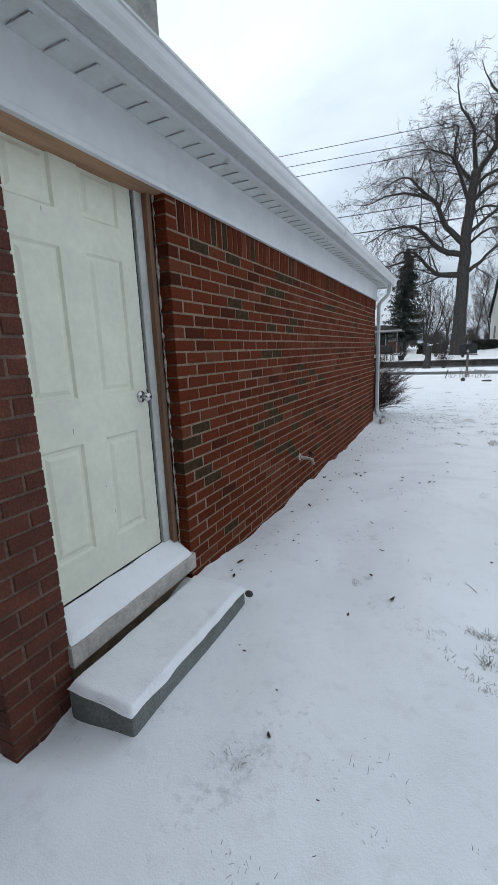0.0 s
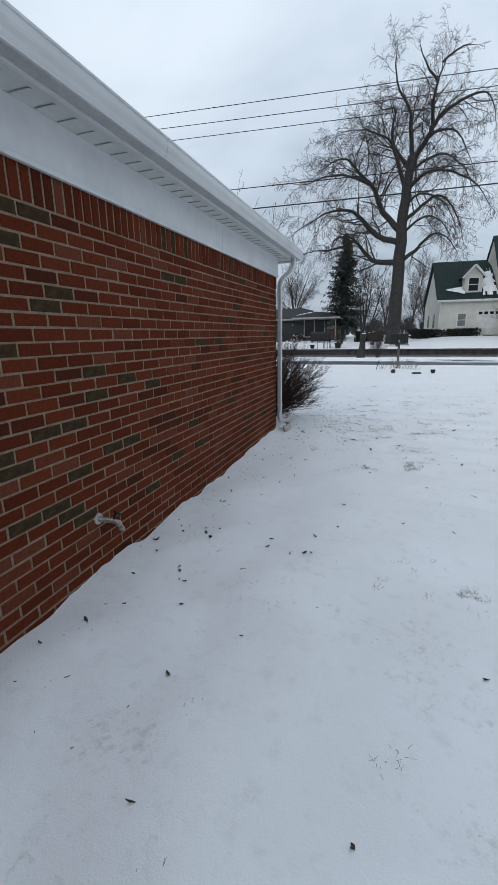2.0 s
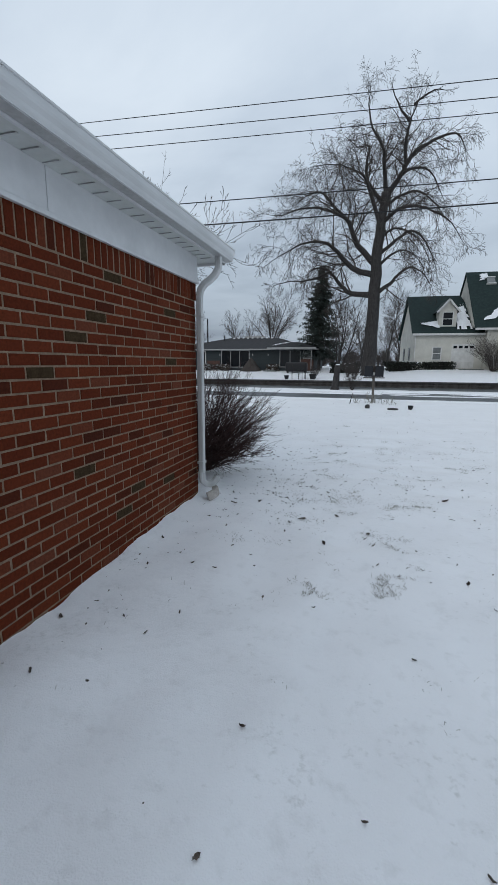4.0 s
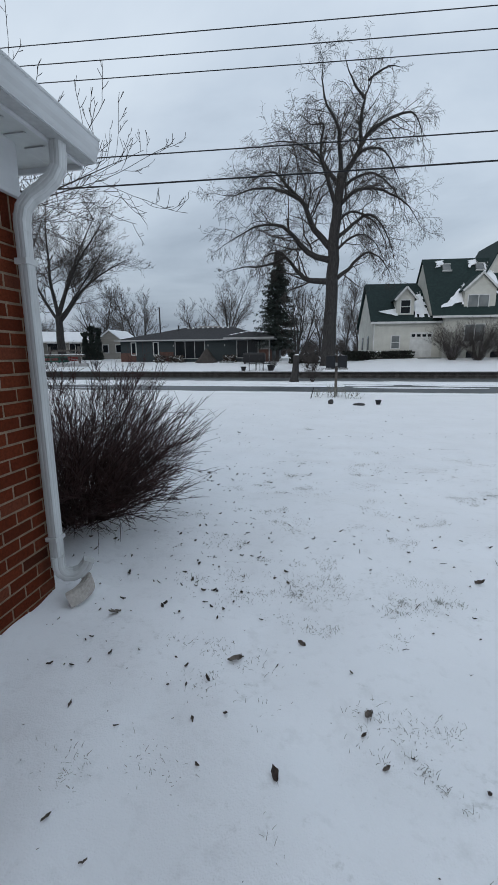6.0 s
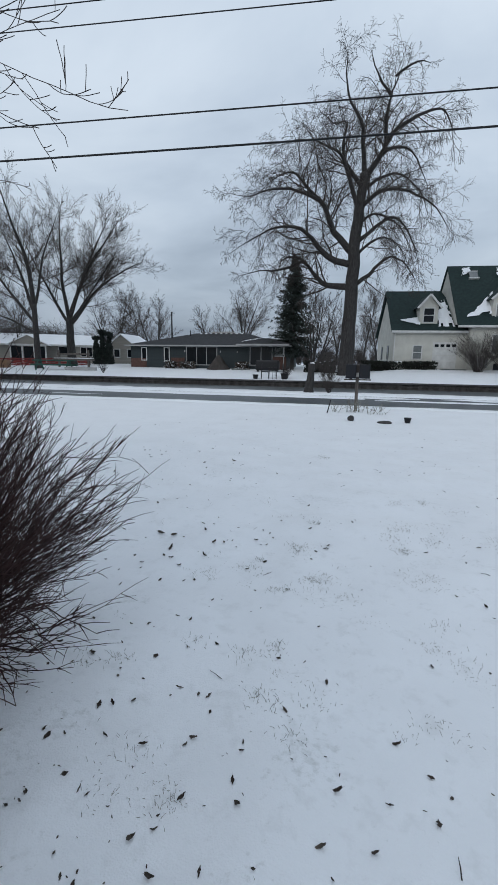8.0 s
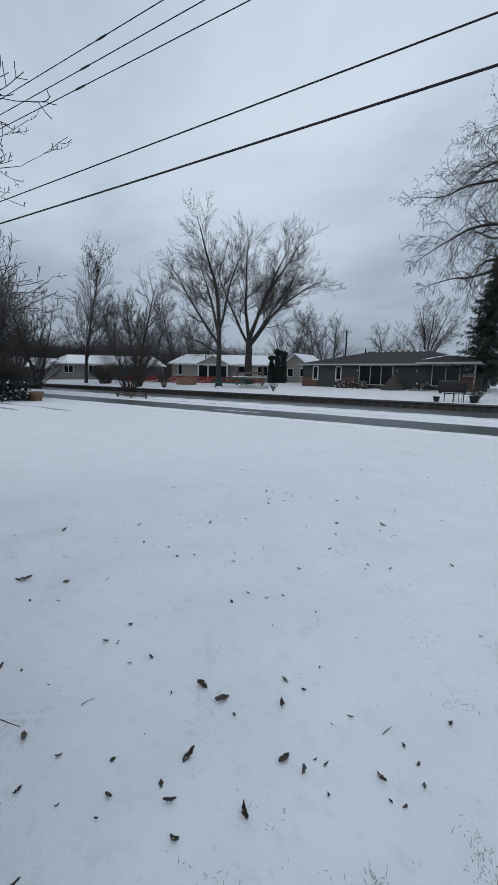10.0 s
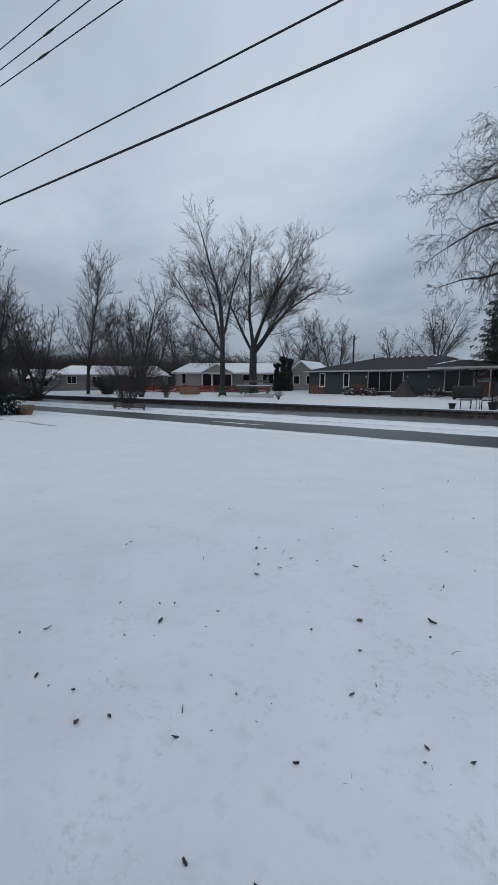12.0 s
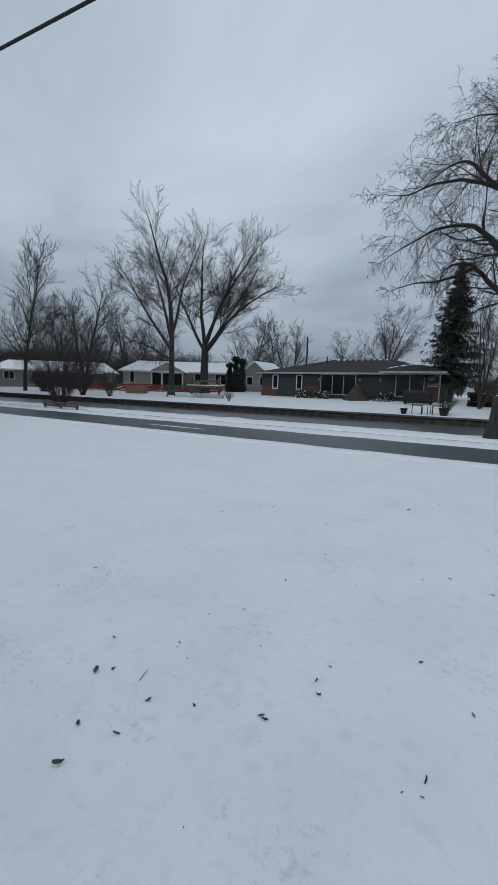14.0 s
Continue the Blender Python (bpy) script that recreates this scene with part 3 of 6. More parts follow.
# an unseen, plain closed block added behind the walk to shade the near snow
shade_block = thing("dwelling", pose(0.5, -4.0, 0.0), "unseen plain brick block added to shade the near lawn", "house", kind="structure")
part("wall", blocks(((-11.0, -8.0, -0.4), (8.0, 0.0, 4.9))), FAR_BRICK, shade_block)
bm = bmesh.new()
prism(bm, [(-8.5, 4.9), (0.5, 4.9), (-4.0, 7.2)], -11.4, 8.4, axis=0)
part("roof", bm, DARK_SHINGLE, shade_block)

# eaves: frieze, soffit, fascia, gutter, roof
EAVE0, EAVE1 = PIER0 - 0.32, Y1 + 0.30
frieze = tagged(mesh_object("trim_frieze", [], [], WHITE_METAL), "white aluminium frieze board above the bricks", "trim", kind="structure")
part("board", blocks(((0.004, PIER0 - 0.02, 2.262), (0.022, 2.35, 2.53)), ((0.004, 2.353, 2.262), (0.0215, 5.03, 2.53)), ((0.004, 5.034, 2.262), (0.0225, Y1 + 0.02, 2.53)), bevel=0.002), WHITE_METAL, frieze)
part("drip_bead", blocks(((0.004, PIER0 - 0.02, 2.256), (0.034, Y1 + 0.03, 2.284)), bevel=0.005), WHITE_METAL, frieze)
part("return_board", blocks(((-6.0, Y1 + 0.004, 2.262), (0.022, Y1 + 0.022, 2.53))), WHITE_METAL, frieze)
soffit = tagged(mesh_object("trim_soffit", [], [], SOFFIT_WHITE), "white vented soffit under the eave", "trim", kind="structure")
SZ = 2.52
part("panel", blocks(((0.02, EAVE0, SZ), (0.20, EAVE1, SZ + 0.012)), ((-6.0, Y1 + 0.02, SZ), (0.0195, EAVE1, SZ + 0.0125))), SOFFIT_WHITE, soffit)
part("edge_strip", blocks(((0.158, EAVE0, SZ - 0.008), (0.20, EAVE1 - 0.02, SZ - 0.0005)), bevel=0.003), SOFFIT_WHITE, soffit)
y = EAVE0 + 0.12
slot_mesh = None
while y < EAVE1 - 0.08:
    if slot_mesh is None:
        bm = bmesh.new()
        prism(bm, [(-0.006, 0.004), (0.006, 0.004), (0.003, 0.010)], 0.030, 0.150, axis=0)
        first = part("vent_slot", bm, SLOT_GREY, soffit)
        # solid grey strip beside the ridge, coloured as the slot's shade
        bm2 = blocks(((0.036, -0.0085, 0.003), (0.145, -0.0065, 0.0085)))
        shadow = part("vent_opening", bm2, SLOT_DARK, first)
        slot_mesh = (first.data, shadow.data)
        first.location = (0, y, SZ - 0.010)
    else:
        o = new("vent_slot", slot_mesh[0])
        o.parent, o.location = soffit, (0, y, SZ - 0.010)
        q = new("vent_opening", slot_mesh[1])
        q.parent = o
    y += 0.145
fascia = tagged(mesh_object("trim_fascia", [], [], WHITE_METAL), "white metal fascia behind the gutter", "trim", kind="structure")
part("board", blocks(((0.20, EAVE0, SZ - 0.014), (0.218, EAVE1, SZ + 0.16)), ((-6.0, EAVE1, SZ - 0.03), (0.218, EAVE1 + 0.018, SZ + 0.16)), bevel=0.003), WHITE_METAL, fascia)

gutter = thing("gutter", pose(0.22, 0, SZ - 0.01), "long white enamelled gutter along the eave", "gutter")
G0, G1 = EAVE0 - 0.02, EAVE1 + 0.02
outer = [(0.0, 0.125), (0.0, 0.010), (0.074, 0.010), (0.080, 0.012), (0.080, 0.018), (0.074, 0.021), (0.080, 0.034), (0.084, 0.050), (0.095, 0.068), (0.099, 0.082), (0.099, 0.114), (0.106, 0.118), (0.106, 0.128), (0.090, 0.128)]
inner = [(0.088, 0.114), (0.088, 0.086), (0.083, 0.074), (0.072, 0.054), (0.068, 0.030), (0.066, 0.016), (0.004, 0.016), (0.004, 0.125)]
bm = bmesh.new()
prism(bm, outer + inner, G0, G1)
part("trough", bm, GUTTER_WHITE, gutter)
# thin plate with the underside's shade put into its colour
part("underside", blocks(((0.001, G0 + 0.002, 0.0065), (0.0735, G1 - 0.002, 0.0095))), SHADED_METAL, gutter, "underside coloured darker grey for its shade")
bm = bmesh.new()
prism(bm, outer, G1 - 0.001, G1 + 0.006)
part("end_cap", bm, GUTTER_WHITE, gutter)
bm = bmesh.new()
prism(bm, [(a * 1.02 + 0.001, b * 1.01 - 0.002) for a, b in outer], 3.45, 3.53)
part("joint_sleeve", bm, GUTTER_WHITE, gutter)

roof = thing("roof", pose(-3.0, 3.35, SZ + 0.16), "low garage roof behind the gutter, snow on its slope", "roof", kind="structure")
rx, ry0, ry1 = 3.24, EAVE0 - 3.35 - 0.02, EAVE1 - 3.35 + 0.03
rv = [(-rx, ry0, 0), (rx, ry0, 0), (rx, ry1, 0), (-rx, ry1, 0), (0, ry0 + 2.2, 1.15), (0, ry1 - 2.2, 1.15), (-rx, ry0, -0.05), (rx, ry0, -0.05), (rx, ry1, -0.05), (-rx, ry1, -0.05)]
part_roof = mesh_object("shingles", rv, [(0, 1, 4), (1, 2, 5, 4), (2, 3, 5), (3, 0, 4, 5), (6, 9, 8, 7), (0, 6, 7, 1), (1, 7, 8, 2), (2, 8, 9, 3), (3, 9, 6, 0)], DARK_SHINGLE, roof)
tagged(mesh_object("ceiling", [(-6.06, PIER0, 2.59), (-0.1, PIER0, 2.59), (-0.1, Y1, 2.59), (-6.06, Y1, 2.59)], [(0, 1, 2, 3)], TRIM_WHITE), "plain closed ceiling of the garage", "ceiling", kind="structure")

chimney = thing("chimney", pose(-3.35, 4.55, 3.3), "grey rendered chimney standing above the garage roof", "chimney")
part("shaft", blocks(((-0.35, -0.62, 0), (0.35, 0.62, 4.4)), bevel=0.02), CHIMNEY_STONE, chimney)
part("cap", blocks(((-0.42, -0.69, 4.4), (0.42, 0.69, 4.52)), bevel=0.02), PALE_CONCRETE, chimney)

# the downspout at the corner
spout = thing("downspout", pose(0.070, 7.05, 0.2), "white ribbed metal downspout at the garage corner", "downspout")
a, b = 0.035, 0.029
ribs = []
for s in range(40):
    th = 2 * math.pi * s / 40
    cx, sy = math.cos(th), math.sin(th)
    k = 1 / max(abs(cx) ** 6 + abs(sy) ** 6, 1e-9) ** (1 / 6)
    r = 1 - 0.045 * (s % 4 == 0)
    ribs.append((cx * k * a * r, sy * k * b * r))
bm = bmesh.new()
sweep(bm, ribs, [(0, 0, 1.96), (0, 0, 1.2), (0, 0, 0.6), (0, 0, 0.03)], (0, 1, 0))
part("pipe", bm, SPOUT_WHITE, spout)
bm = bmesh.new()
top = [(0.170, 0.10, 2.32), (0.170, 0.10, 2.26), (0.166, 0.098, 2.20), (0.138, 0.08, 2.14), (0.094, 0.055, 2.09), (0.044, 0.025, 2.045), (0.012, 0.006, 1.99), (0.0, 0.0, 1.93), (0, 0, 1.88)]
sweep(bm, [(p[0] * 1.06, p[1] * 1.06) for p in ribs], top, (0, 1, 0))
part("upper_elbow", bm, SPOUT_WHITE, spout, "gooseneck elbow up to the gutter")
bm = bmesh.new()
kick = [(0, 0, 0.10), (0, 0, 0.03), (0.010, 0.006, -0.005), (0.032, 0.020, -0.030), (0.066, 0.044, -0.038), (0.100, 0.066, -0.026), (0.128, 0.086, 0.006), (0.142, 0.096, 0.040)]
sweep(bm, [(p[0] * 1.25, p[1] * 1.12) for p in ribs], kick, (-0.55, 0.83, 0))
part("lower_elbow", bm, SPOUT_WHITE, spout, "ribbed elbow kicking out at the foot")
part("strap", blocks(((-0.036, -0.046, 1.72), (0.034, 0.046, 1.75)), bevel=0.003), SPOUT_WHITE, spout)
part("strap", blocks(((-0.036, -0.046, 0.20), (0.034, 0.046, 0.225)), bevel=0.003), SPOUT_WHITE, spout)

splash = thing("splash_piece", pose(0.15, 7.13, 0.025, 10, -8, -35), "curved chalky grey downspout elbow lying in the snow", "splash block")
bm = bmesh.new()
arc = [(0.11 * math.cos(a) - 0.02, 0.11 * math.sin(a) - 0.05, 0.03 + 0.012 * math.sin(a)) for a in np.linspace(-0.5, 1.5, 9)]
sweep(bm, [(p[0] * 1.35, p[1] * 1.05) for p in ribs], arc, (0, 0, 1))
part("shell", bm, LIMESTONE, splash)


# the side door
door = tagged(mesh_object("door_1", [], [], DOOR_PAINT), "cream six-panel door, shut, scuffed, with a steel knob", "door", kind="structure")
DX = -0.125
D0, D1, DB, DT = -0.19, 0.660, 0.315, 2.335
cols = [(-0.065, 0.172), (0.318, 0.555)]
rows = [(0.50, 1.03), (1.24, 1.90), (2.05, 2.275)]
cuts_y, cuts_z = [D0, *[c for p in cols for c in p], D1], [DB, *[c for p in rows for c in p], DT]
boxes = [((DX - 0.04, cuts_y[i], DB), (DX, cuts_y[i + 1], DT)) for i in (0, 2, 4)]
for p in cols:
    for i in (0, 2, 4, 6):
        boxes.append(((DX - 0.04, p[0], cuts_z[i]), (DX, p[1], cuts_z[i + 1])))
part("stiles_and_rails", blocks(*boxes), DOOR_PAINT, door)
for p in cols:
    for q in rows:
        bm = bmesh.new()
        ring = []
        for d, x in ((0.0, 0.0), (0.012, -0.011), (0.026, -0.011), (0.045, -0.003)):
            ring.append([bm.verts.new((DX + x, y, z)) for y, z in ((p[0] + d, q[0] + d), (p[1] - d, q[0] + d), (p[1] - d, q[1] - d), (p[0] + d, q[1] - d))])
        for r, s in zip(ring, ring[1:]):
            for i in range(4):
                bm.faces.new((r[i], r[(i + 1) % 4], s[(i + 1) % 4], s[i]))
        bm.faces.new(ring[-1])
        panel = part("panel", bm, DOOR_PAINT, door)
knob = bmesh.new()
cylinder(knob, (DX, 0.605, 1.205), (DX + 0.008, 0.605, 1.205), 0.033, 0.030, 24)
cylinder(knob, (DX + 0.006, 0.605, 1.205), (DX + 0.035, 0.605, 1.205), 0.012, 0.013, 16)
bmesh.ops.create_uvsphere(knob, u_segments=20, v_segments=12, radius=0.027, matrix=Matrix.Translation((DX + 0.048, 0.605, 1.205)) @ Matrix.Diagonal((0.72, 1, 1, 1)))
part("door_knob", knob, CHROME, door, "worn round steel knob", True)
part("keyhole", cylinder(bmesh.new(), (DX + 0.066, 0.605, 1.205), (DX + 0.070, 0.605, 1.205), 0.008, 0.007, 12), BLACK_METAL, door)
part("latch_plate", blocks(((DX - 0.002, 0.652, 1.165), (DX + 0.002, 0.661, 1.245))), CHROME, door)
part("weatherstrip", blocks(((DX - 0.03, 0.661, DB - 0.02), (DX - 0.006, 0.675, DT))), BLACK_RUBBER, door)
part("bottom_gap", blocks(((DX - 0.035, D0, DB - 0.012), (DX - 0.004, 0.661, DB))), BLACK_RUBBER, door)
for y, z, l in ((0.32, 0.63, 0.025), (0.12, 1.08, 0.03), (0.28, 0.78, 0.01), (0.10, 2.02, 0.02)):
    part("scuff", blocks(((DX - 0.0005, y, z), (DX + 0.0006, y + 0.003, z + l))), GREY_TRIM, door, "short dark scuff")

casing = tagged(mesh_object("trim_door", [], [], JAMB_WHITE), "half-painted wooden door casing with raw pine edges", "trim", kind="structure")
part("jamb", blocks(((DX - 0.06, 0.675, 0.25), (DX + 0.014, 0.735, 2.36)), bevel=0.002), JAMB_WHITE, casing)
part("jamb", blocks(((DX - 0.06, D0 - 0.016, 0.25), (DX + 0.012, D0, 2.36)), bevel=0.002), JAMB_WHITE, casing)
part("brick_mould", blocks(((DX - 0.05, 0.735, 0.25), (-0.080, 0.772, 2.36)), bevel=0.004), RAW_WOOD, casing, "bare pine strip beside the bricks")
part("head_board", blocks(((DX - 0.08, PIER1 - 0.02, 2.262), (0.003, Y0 + 0.02, 2.285)), bevel=0.002), HEAD_WOOD, casing, "bare pine board over the door")
bm = bmesh.new()
rs = random.Random(3)
line = [Vector((-0.077 + rs.uniform(-0.003, 0.003), 0.784 + rs.uniform(-0.002, 0.002), 0.22 + i * 0.023)) for i in range(90)]
v, f = tubes([(line, [rs.choice((0.002, 0.003, 0.005, 0.007, 0.010)) for _ in line])], 6)
mesh_object("sealant_bead", v, f, FOAM, casing, True)
part("threshold", blocks(((-0.19, PIER1, 0.2), (-0.06, Y0 - 0.005, 0.235))), LIMESTONE, casing)

sill = thing("door_sill", pose(0, 0, 0), "chipped pale limestone sill with snow on it", "sill")
part("slab", blocks(((-0.15, PIER1 - 0.012, 0.105), (0.024, Y0 + 0.018, 0.205)), bevel=0.008), LIMESTONE, sill)


def snow_cap(name, x0, x1, y0, y1, z, thick, parent, slope=0.0, seed=1.0, inset=0.02, n=14, m=40, soft=0.16):
    """A soft layer of snow with a crumbling rim."""
    v, f = [], []
    for j in range(m + 1):
        for i in range(n + 1):
            a, b = i / n, j / m
            edge = min(a if slope == 0 else 1.0, 1 - a, b * (y1 - y0) / (x1 - x0), (1 - b) * (y1 - y0) / (x1 - x0))
            h = thick * smooth(0.0, soft, edge)
            x, y = x0 + (x1 - x0) * a, y0 + (y1 - y0) * b
            wob = inset * noise.noise((x * 9, y * 9, seed))
            v.append((x + wob * (1 - min(edge * 6, 1)), y + wob * (1 - min(edge * 6, 1)), z + slope * (1 - a) + h * (1 + 0.35 * noise.noise((x * 7, y * 7, seed))) - 0.004))
    for j in range(m):
        for i in range(n):
            k = j * (n + 1) + i
            f.append((k, k + 1, k + n + 2, k + n + 1))
    return mesh_object(name, v, f, SNOW, parent, True)


snow_cap("snow_layer", -0.12, 0.016, PIER1 + 0.002, Y0 - 0.002, 0.205, 0.022, sill, slope=0.085, seed=2.0, inset=0.006)

step = thing("concrete_step", pose(0.205, 0.23, -0.065), "grey precast concrete step under snow by the door", "step")
part("slab", blocks(((-0.145, -0.465, 0.0), (0.20, 0.495, 0.155)), bevel=0.016), CONCRETE, step)
snow_cap("snow_layer", -0.150, 0.207, -0.470, 0.500, 0.150, 0.028, step, seed=4.0, inset=0.012, n=36, m=100, soft=0.07)
part("foot", blocks(((-0.13, -0.44, -0.10), (0.17, 0.46, 0.004))), CONCRETE, step)
stone = thing("stone", pose(0.44, 0.70, 0.075), "small dark stone at the end of the step", "stone")
bm = bmesh.new()
bmesh.ops.create_icosphere(bm, subdivisions=3, radius=0.024)
for v in bm.verts:
    v.co = Vector((v.co.x * 1.0, v.co.y * 0.8, v.co.z * 0.8)) * (1 + 0.22 * noise.noise(v.co * 22))
part("body", bm, ROCK, stone, smooth=True)

# the hose tap
tap = thing("hose_tap", pose(0.0, 2.86, 0.305), "whitish corroded hose tap in the brick wall", "tap")
bm = bmesh.new()
cylinder(bm, (-0.02, -0.02, 0.03), (0.006, -0.02, 0.03), 0.042, 0.036, 18)
part("flange", bm, PALE_CONCRETE, tap)
v, f = tubes([([Vector((0.0, -0.02, 0.03)), Vector((0.04, -0.005, 0.02)), Vector((0.085, 0.015, 0.012)), Vector((0.115, 0.03, -0.005)), Vector((0.125, 0.035, -0.04))], [0.020, 0.017, 0.016, 0.019, 0.017])], 14)
mesh_object("spout", v, f, BRONZE, tap, True)
bm = bmesh.new()
cylinder(bm, (0.085, 0.015, 0.02), (0.098, 0.035, 0.055), 0.008, 0.008, 10)
cylinder(bm, (0.098, 0.035, 0.055), (0.103, 0.042, 0.066), 0.027, 0.027, 14)
part("handle", bm, BLACK_METAL, tap, "dark round tap handle")
cylinder_bm = cylinder(bmesh.new(), (0.125, 0.035, -0.035), (0.127, 0.036, -0.055), 0.021, 0.021, 14)
part("hose_collar", cylinder_bm, BRONZE, tap)


# the bare bush at the corner
def bush(name, m, seed, stems, reach, height, label, base=0.3, twigs=9, category="shrub", mat=None, r0=0.0075, sub=5, group="", flat=0.55, arch=0.10, dome=False):
    rng = random.Random(seed)
    root = thing(name, m, label, category, group)
    main, thin = [], []
    for s in range(stems):
        az = rng.uniform(0, 2 * math.pi)
        far = rng.uniform(0.12, 1.0) ** 0.55
        p = Vector((math.cos(az) * base * rng.random(), math.sin(az) * base * rng.random(), -0.03))
        end = Vector((math.cos(az) * reach * far, math.sin(az) * reach * far, height * (1 - flat * far ** 2.2) * rng.uniform(0.62, 1.03)))
        if dome:
            # tips spread over a round crown, the low ones almost lying
            lift = rng.uniform(-0.66, 0.90)
            wide = math.sqrt(1 - lift * lift) if lift > 0 else math.sqrt(1 - 0.75 * lift * lift)
            size = rng.uniform(0.45, 1.0) ** 0.4
            end = Vector((math.cos(az) * reach * wide * size, math.sin(az) * reach * wide * size * (0.76 if math.sin(az) > 0 else 0.95), height * (0.46 + 0.54 * lift * size) + 0.03))
            far = wide * size
        knee = p.lerp(end, 0.5) + Vector((0, 0, height * arch)) - Vector((math.cos(az), math.sin(az), 0)) * reach * 0.12 * far
        if dome:
            knee = p.lerp(end, 0.5) + Vector((0, 0, height * 0.05))
        pts = []
        for i in range(9):
            u = i / 8
            q = p * (1 - u) ** 2 + knee * 2 * u * (1 - u) + end * u * u
            pts.append(q + Vector((rng.gauss(0, 0.012), rng.gauss(0, 0.012), rng.gauss(0, 0.01))) * reach * u)
        main.append((pts, [r0 * (1 - 0.78 * i / 8) for i in range(9)]))
        for k in range(twigs):
            i = rng.randrange(2, 8)
            t = (pts[i + 1] - pts[i]).normalized() + Vector((rng.gauss(0, 0.34), rng.gauss(0, 0.34), rng.gauss(0.02 if dome else 0.16, 0.26)))
            l = reach * (rng.uniform(0.11, 0.30) if dome else rng.uniform(0.14, 0.40))
            q, t = pts[i].copy(), t.normalized()
            run = [q]
            for _ in range(4):
                t = (t + Vector((rng.gauss(0, 0.09), rng.gauss(0, 0.09), rng.gauss(0.02 if dome else 0.04, 0.08)))).normalized()
                q = q + t * l / 4
                run.append(q)
            thin.append((run, [r0 * 0.50, r0 * 0.44, r0 * 0.38, r0 * 0.32, r0 * 0.2]))
            for _ in range(sub):
                a = run[rng.randrange(1, 5)]
                d = (t + Vector((rng.gauss(0, 0.45), rng.gauss(0, 0.45), rng.gauss(0.1, 0.35)))).normalized() * l * rng.uniform(0.2, 0.5)
                thin.append(([a, a + d * 0.5 + Vector((0, 0, 0.004)), a + d], [r0 * 0.3, r0 * 0.26, r0 * 0.14]))
    v, f = tubes(main, 4)
    tagged(mesh_object("branchwork", v, f, mat or SHRUB_TWIG, root), kind="stuff")
    v, f = tubes(thin, 3)
    tagged(mesh_object("twig_mass", v, f, mat or SHRUB_TWIG, root), kind="stuff")
    return root


bush("bare_bush", pose(-0.68, 8.34, ground_height(-0.68, 8.34)), 5, 460, 1.26, 1.52, "dense bare reddish-brown bush by the garage corner", base=0.30, twigs=9, sub=4, r0=0.0060, arch=0.03, dome=True)


# leaves, tufts and twigs lying on and sticking out of the snow
def leaf_shape(rng, size):
    """A curled dead leaf: a small bent, ragged sheet with a stalk."""
    n = 6
    v, f = [], []
    curl, twist = rng.uniform(0.4, 1.1), rng.uniform(-0.6, 0.6)
    for i in range(n + 1):
        u = i / n
        w = size * 0.36 * math.sin(math.pi * min(u * 0.92 + 0.06, 1))
        lobes = (rng.uniform(0.45, 1.35), rng.uniform(0.45, 1.35))
        x = (u - 0.5) * size
        lift = size * (0.16 * curl * (2 * u - 1) ** 2 + 0.05 + rng.uniform(-0.05, 0.05))
        for s in (-1, -0.4, 0.4, 1):
            v.append((x + size * rng.uniform(-0.05, 0.05), s * w * lobes[s > 0], lift + size * 0.22 * curl * s * s + twist * s * w * (u - 0.5)))
    for i in range(n):
        for k in range(3):
            a = i * 4 + k
            f.append((a, a + 1, a + 5, a + 4))
    o = len(v)
    v += [(-size * 0.5, -size * 0.015, size * 0.3 * curl), (-size * 0.5, size * 0.015, size * 0.3 * curl), (-size * 0.78, 0, size * 0.38 * curl)]
    f.append((o, o + 1, o + 2))
    return v, f


LEAVES_HOUSE = [(0.45, 6.98), (1.22, 6.75), (1.53, 6.93), (1.49, 6.19), (1.83, 6.52), (2.62, 7.72), (2.54, 7.66), (0.28, 7.51), (1.26, 6.40), (1.21, 6.18), (1.94, 7.76), (1.88, 6.30), (2.20, 6.26), (1.77, 6.73), (1.81, 6.43), (0.67, 9.09), (1.11, 7.45), (0.91, 7.60), (0.14, 3.27), (0.95, 3.53), (0.95, 3.43), (0.52, 2.92), (0.60, 2.82), (1.21, 5.30), (1.38, 4.32), (1.87, 4.09), (1.39, 3.83), (1.25, 3.61), (0.17, 1.12), (1.18, 1.01), (1.02, 1.27), (0.58, 0.36), (0.17, 1.38)]
LEAVES_LAWN = [(0.03, 10.33), (-0.1, 10.34), (0.15, 10.28), (0.45, 10.21), (0.54, 10.21), (0.29, 10.45), (0.22, 10.59), (0.31, 10.79), (0.33, 10.58), (0.37, 11.14), (-1.84, 10.33), (-1.34, 10.3), (-1.55, 10.48), (-0.98, 9.79), (-0.87, 9.84), (-0.44, 9.64), (-0.25, 9.53), (-0.25, 9.68), (-0.07, 9.8), (-0.78, 10.44), (-0.7, 10.29), (-0.77, 10.26), (-0.52, 10.23), (-0.46, 10.33), (-2.45, 11.0), (0.16, 9.99), (0.16, 9.84), (0.23, 9.81), (0.04, 9.7), (0.45, 9.95), (0.78, 10.38), (0.81, 10.56), (0.59, 10.3), (0.92, 10.44), (0.88, 10.34), (0.88, 10.51), (-0.27, 11.16)]
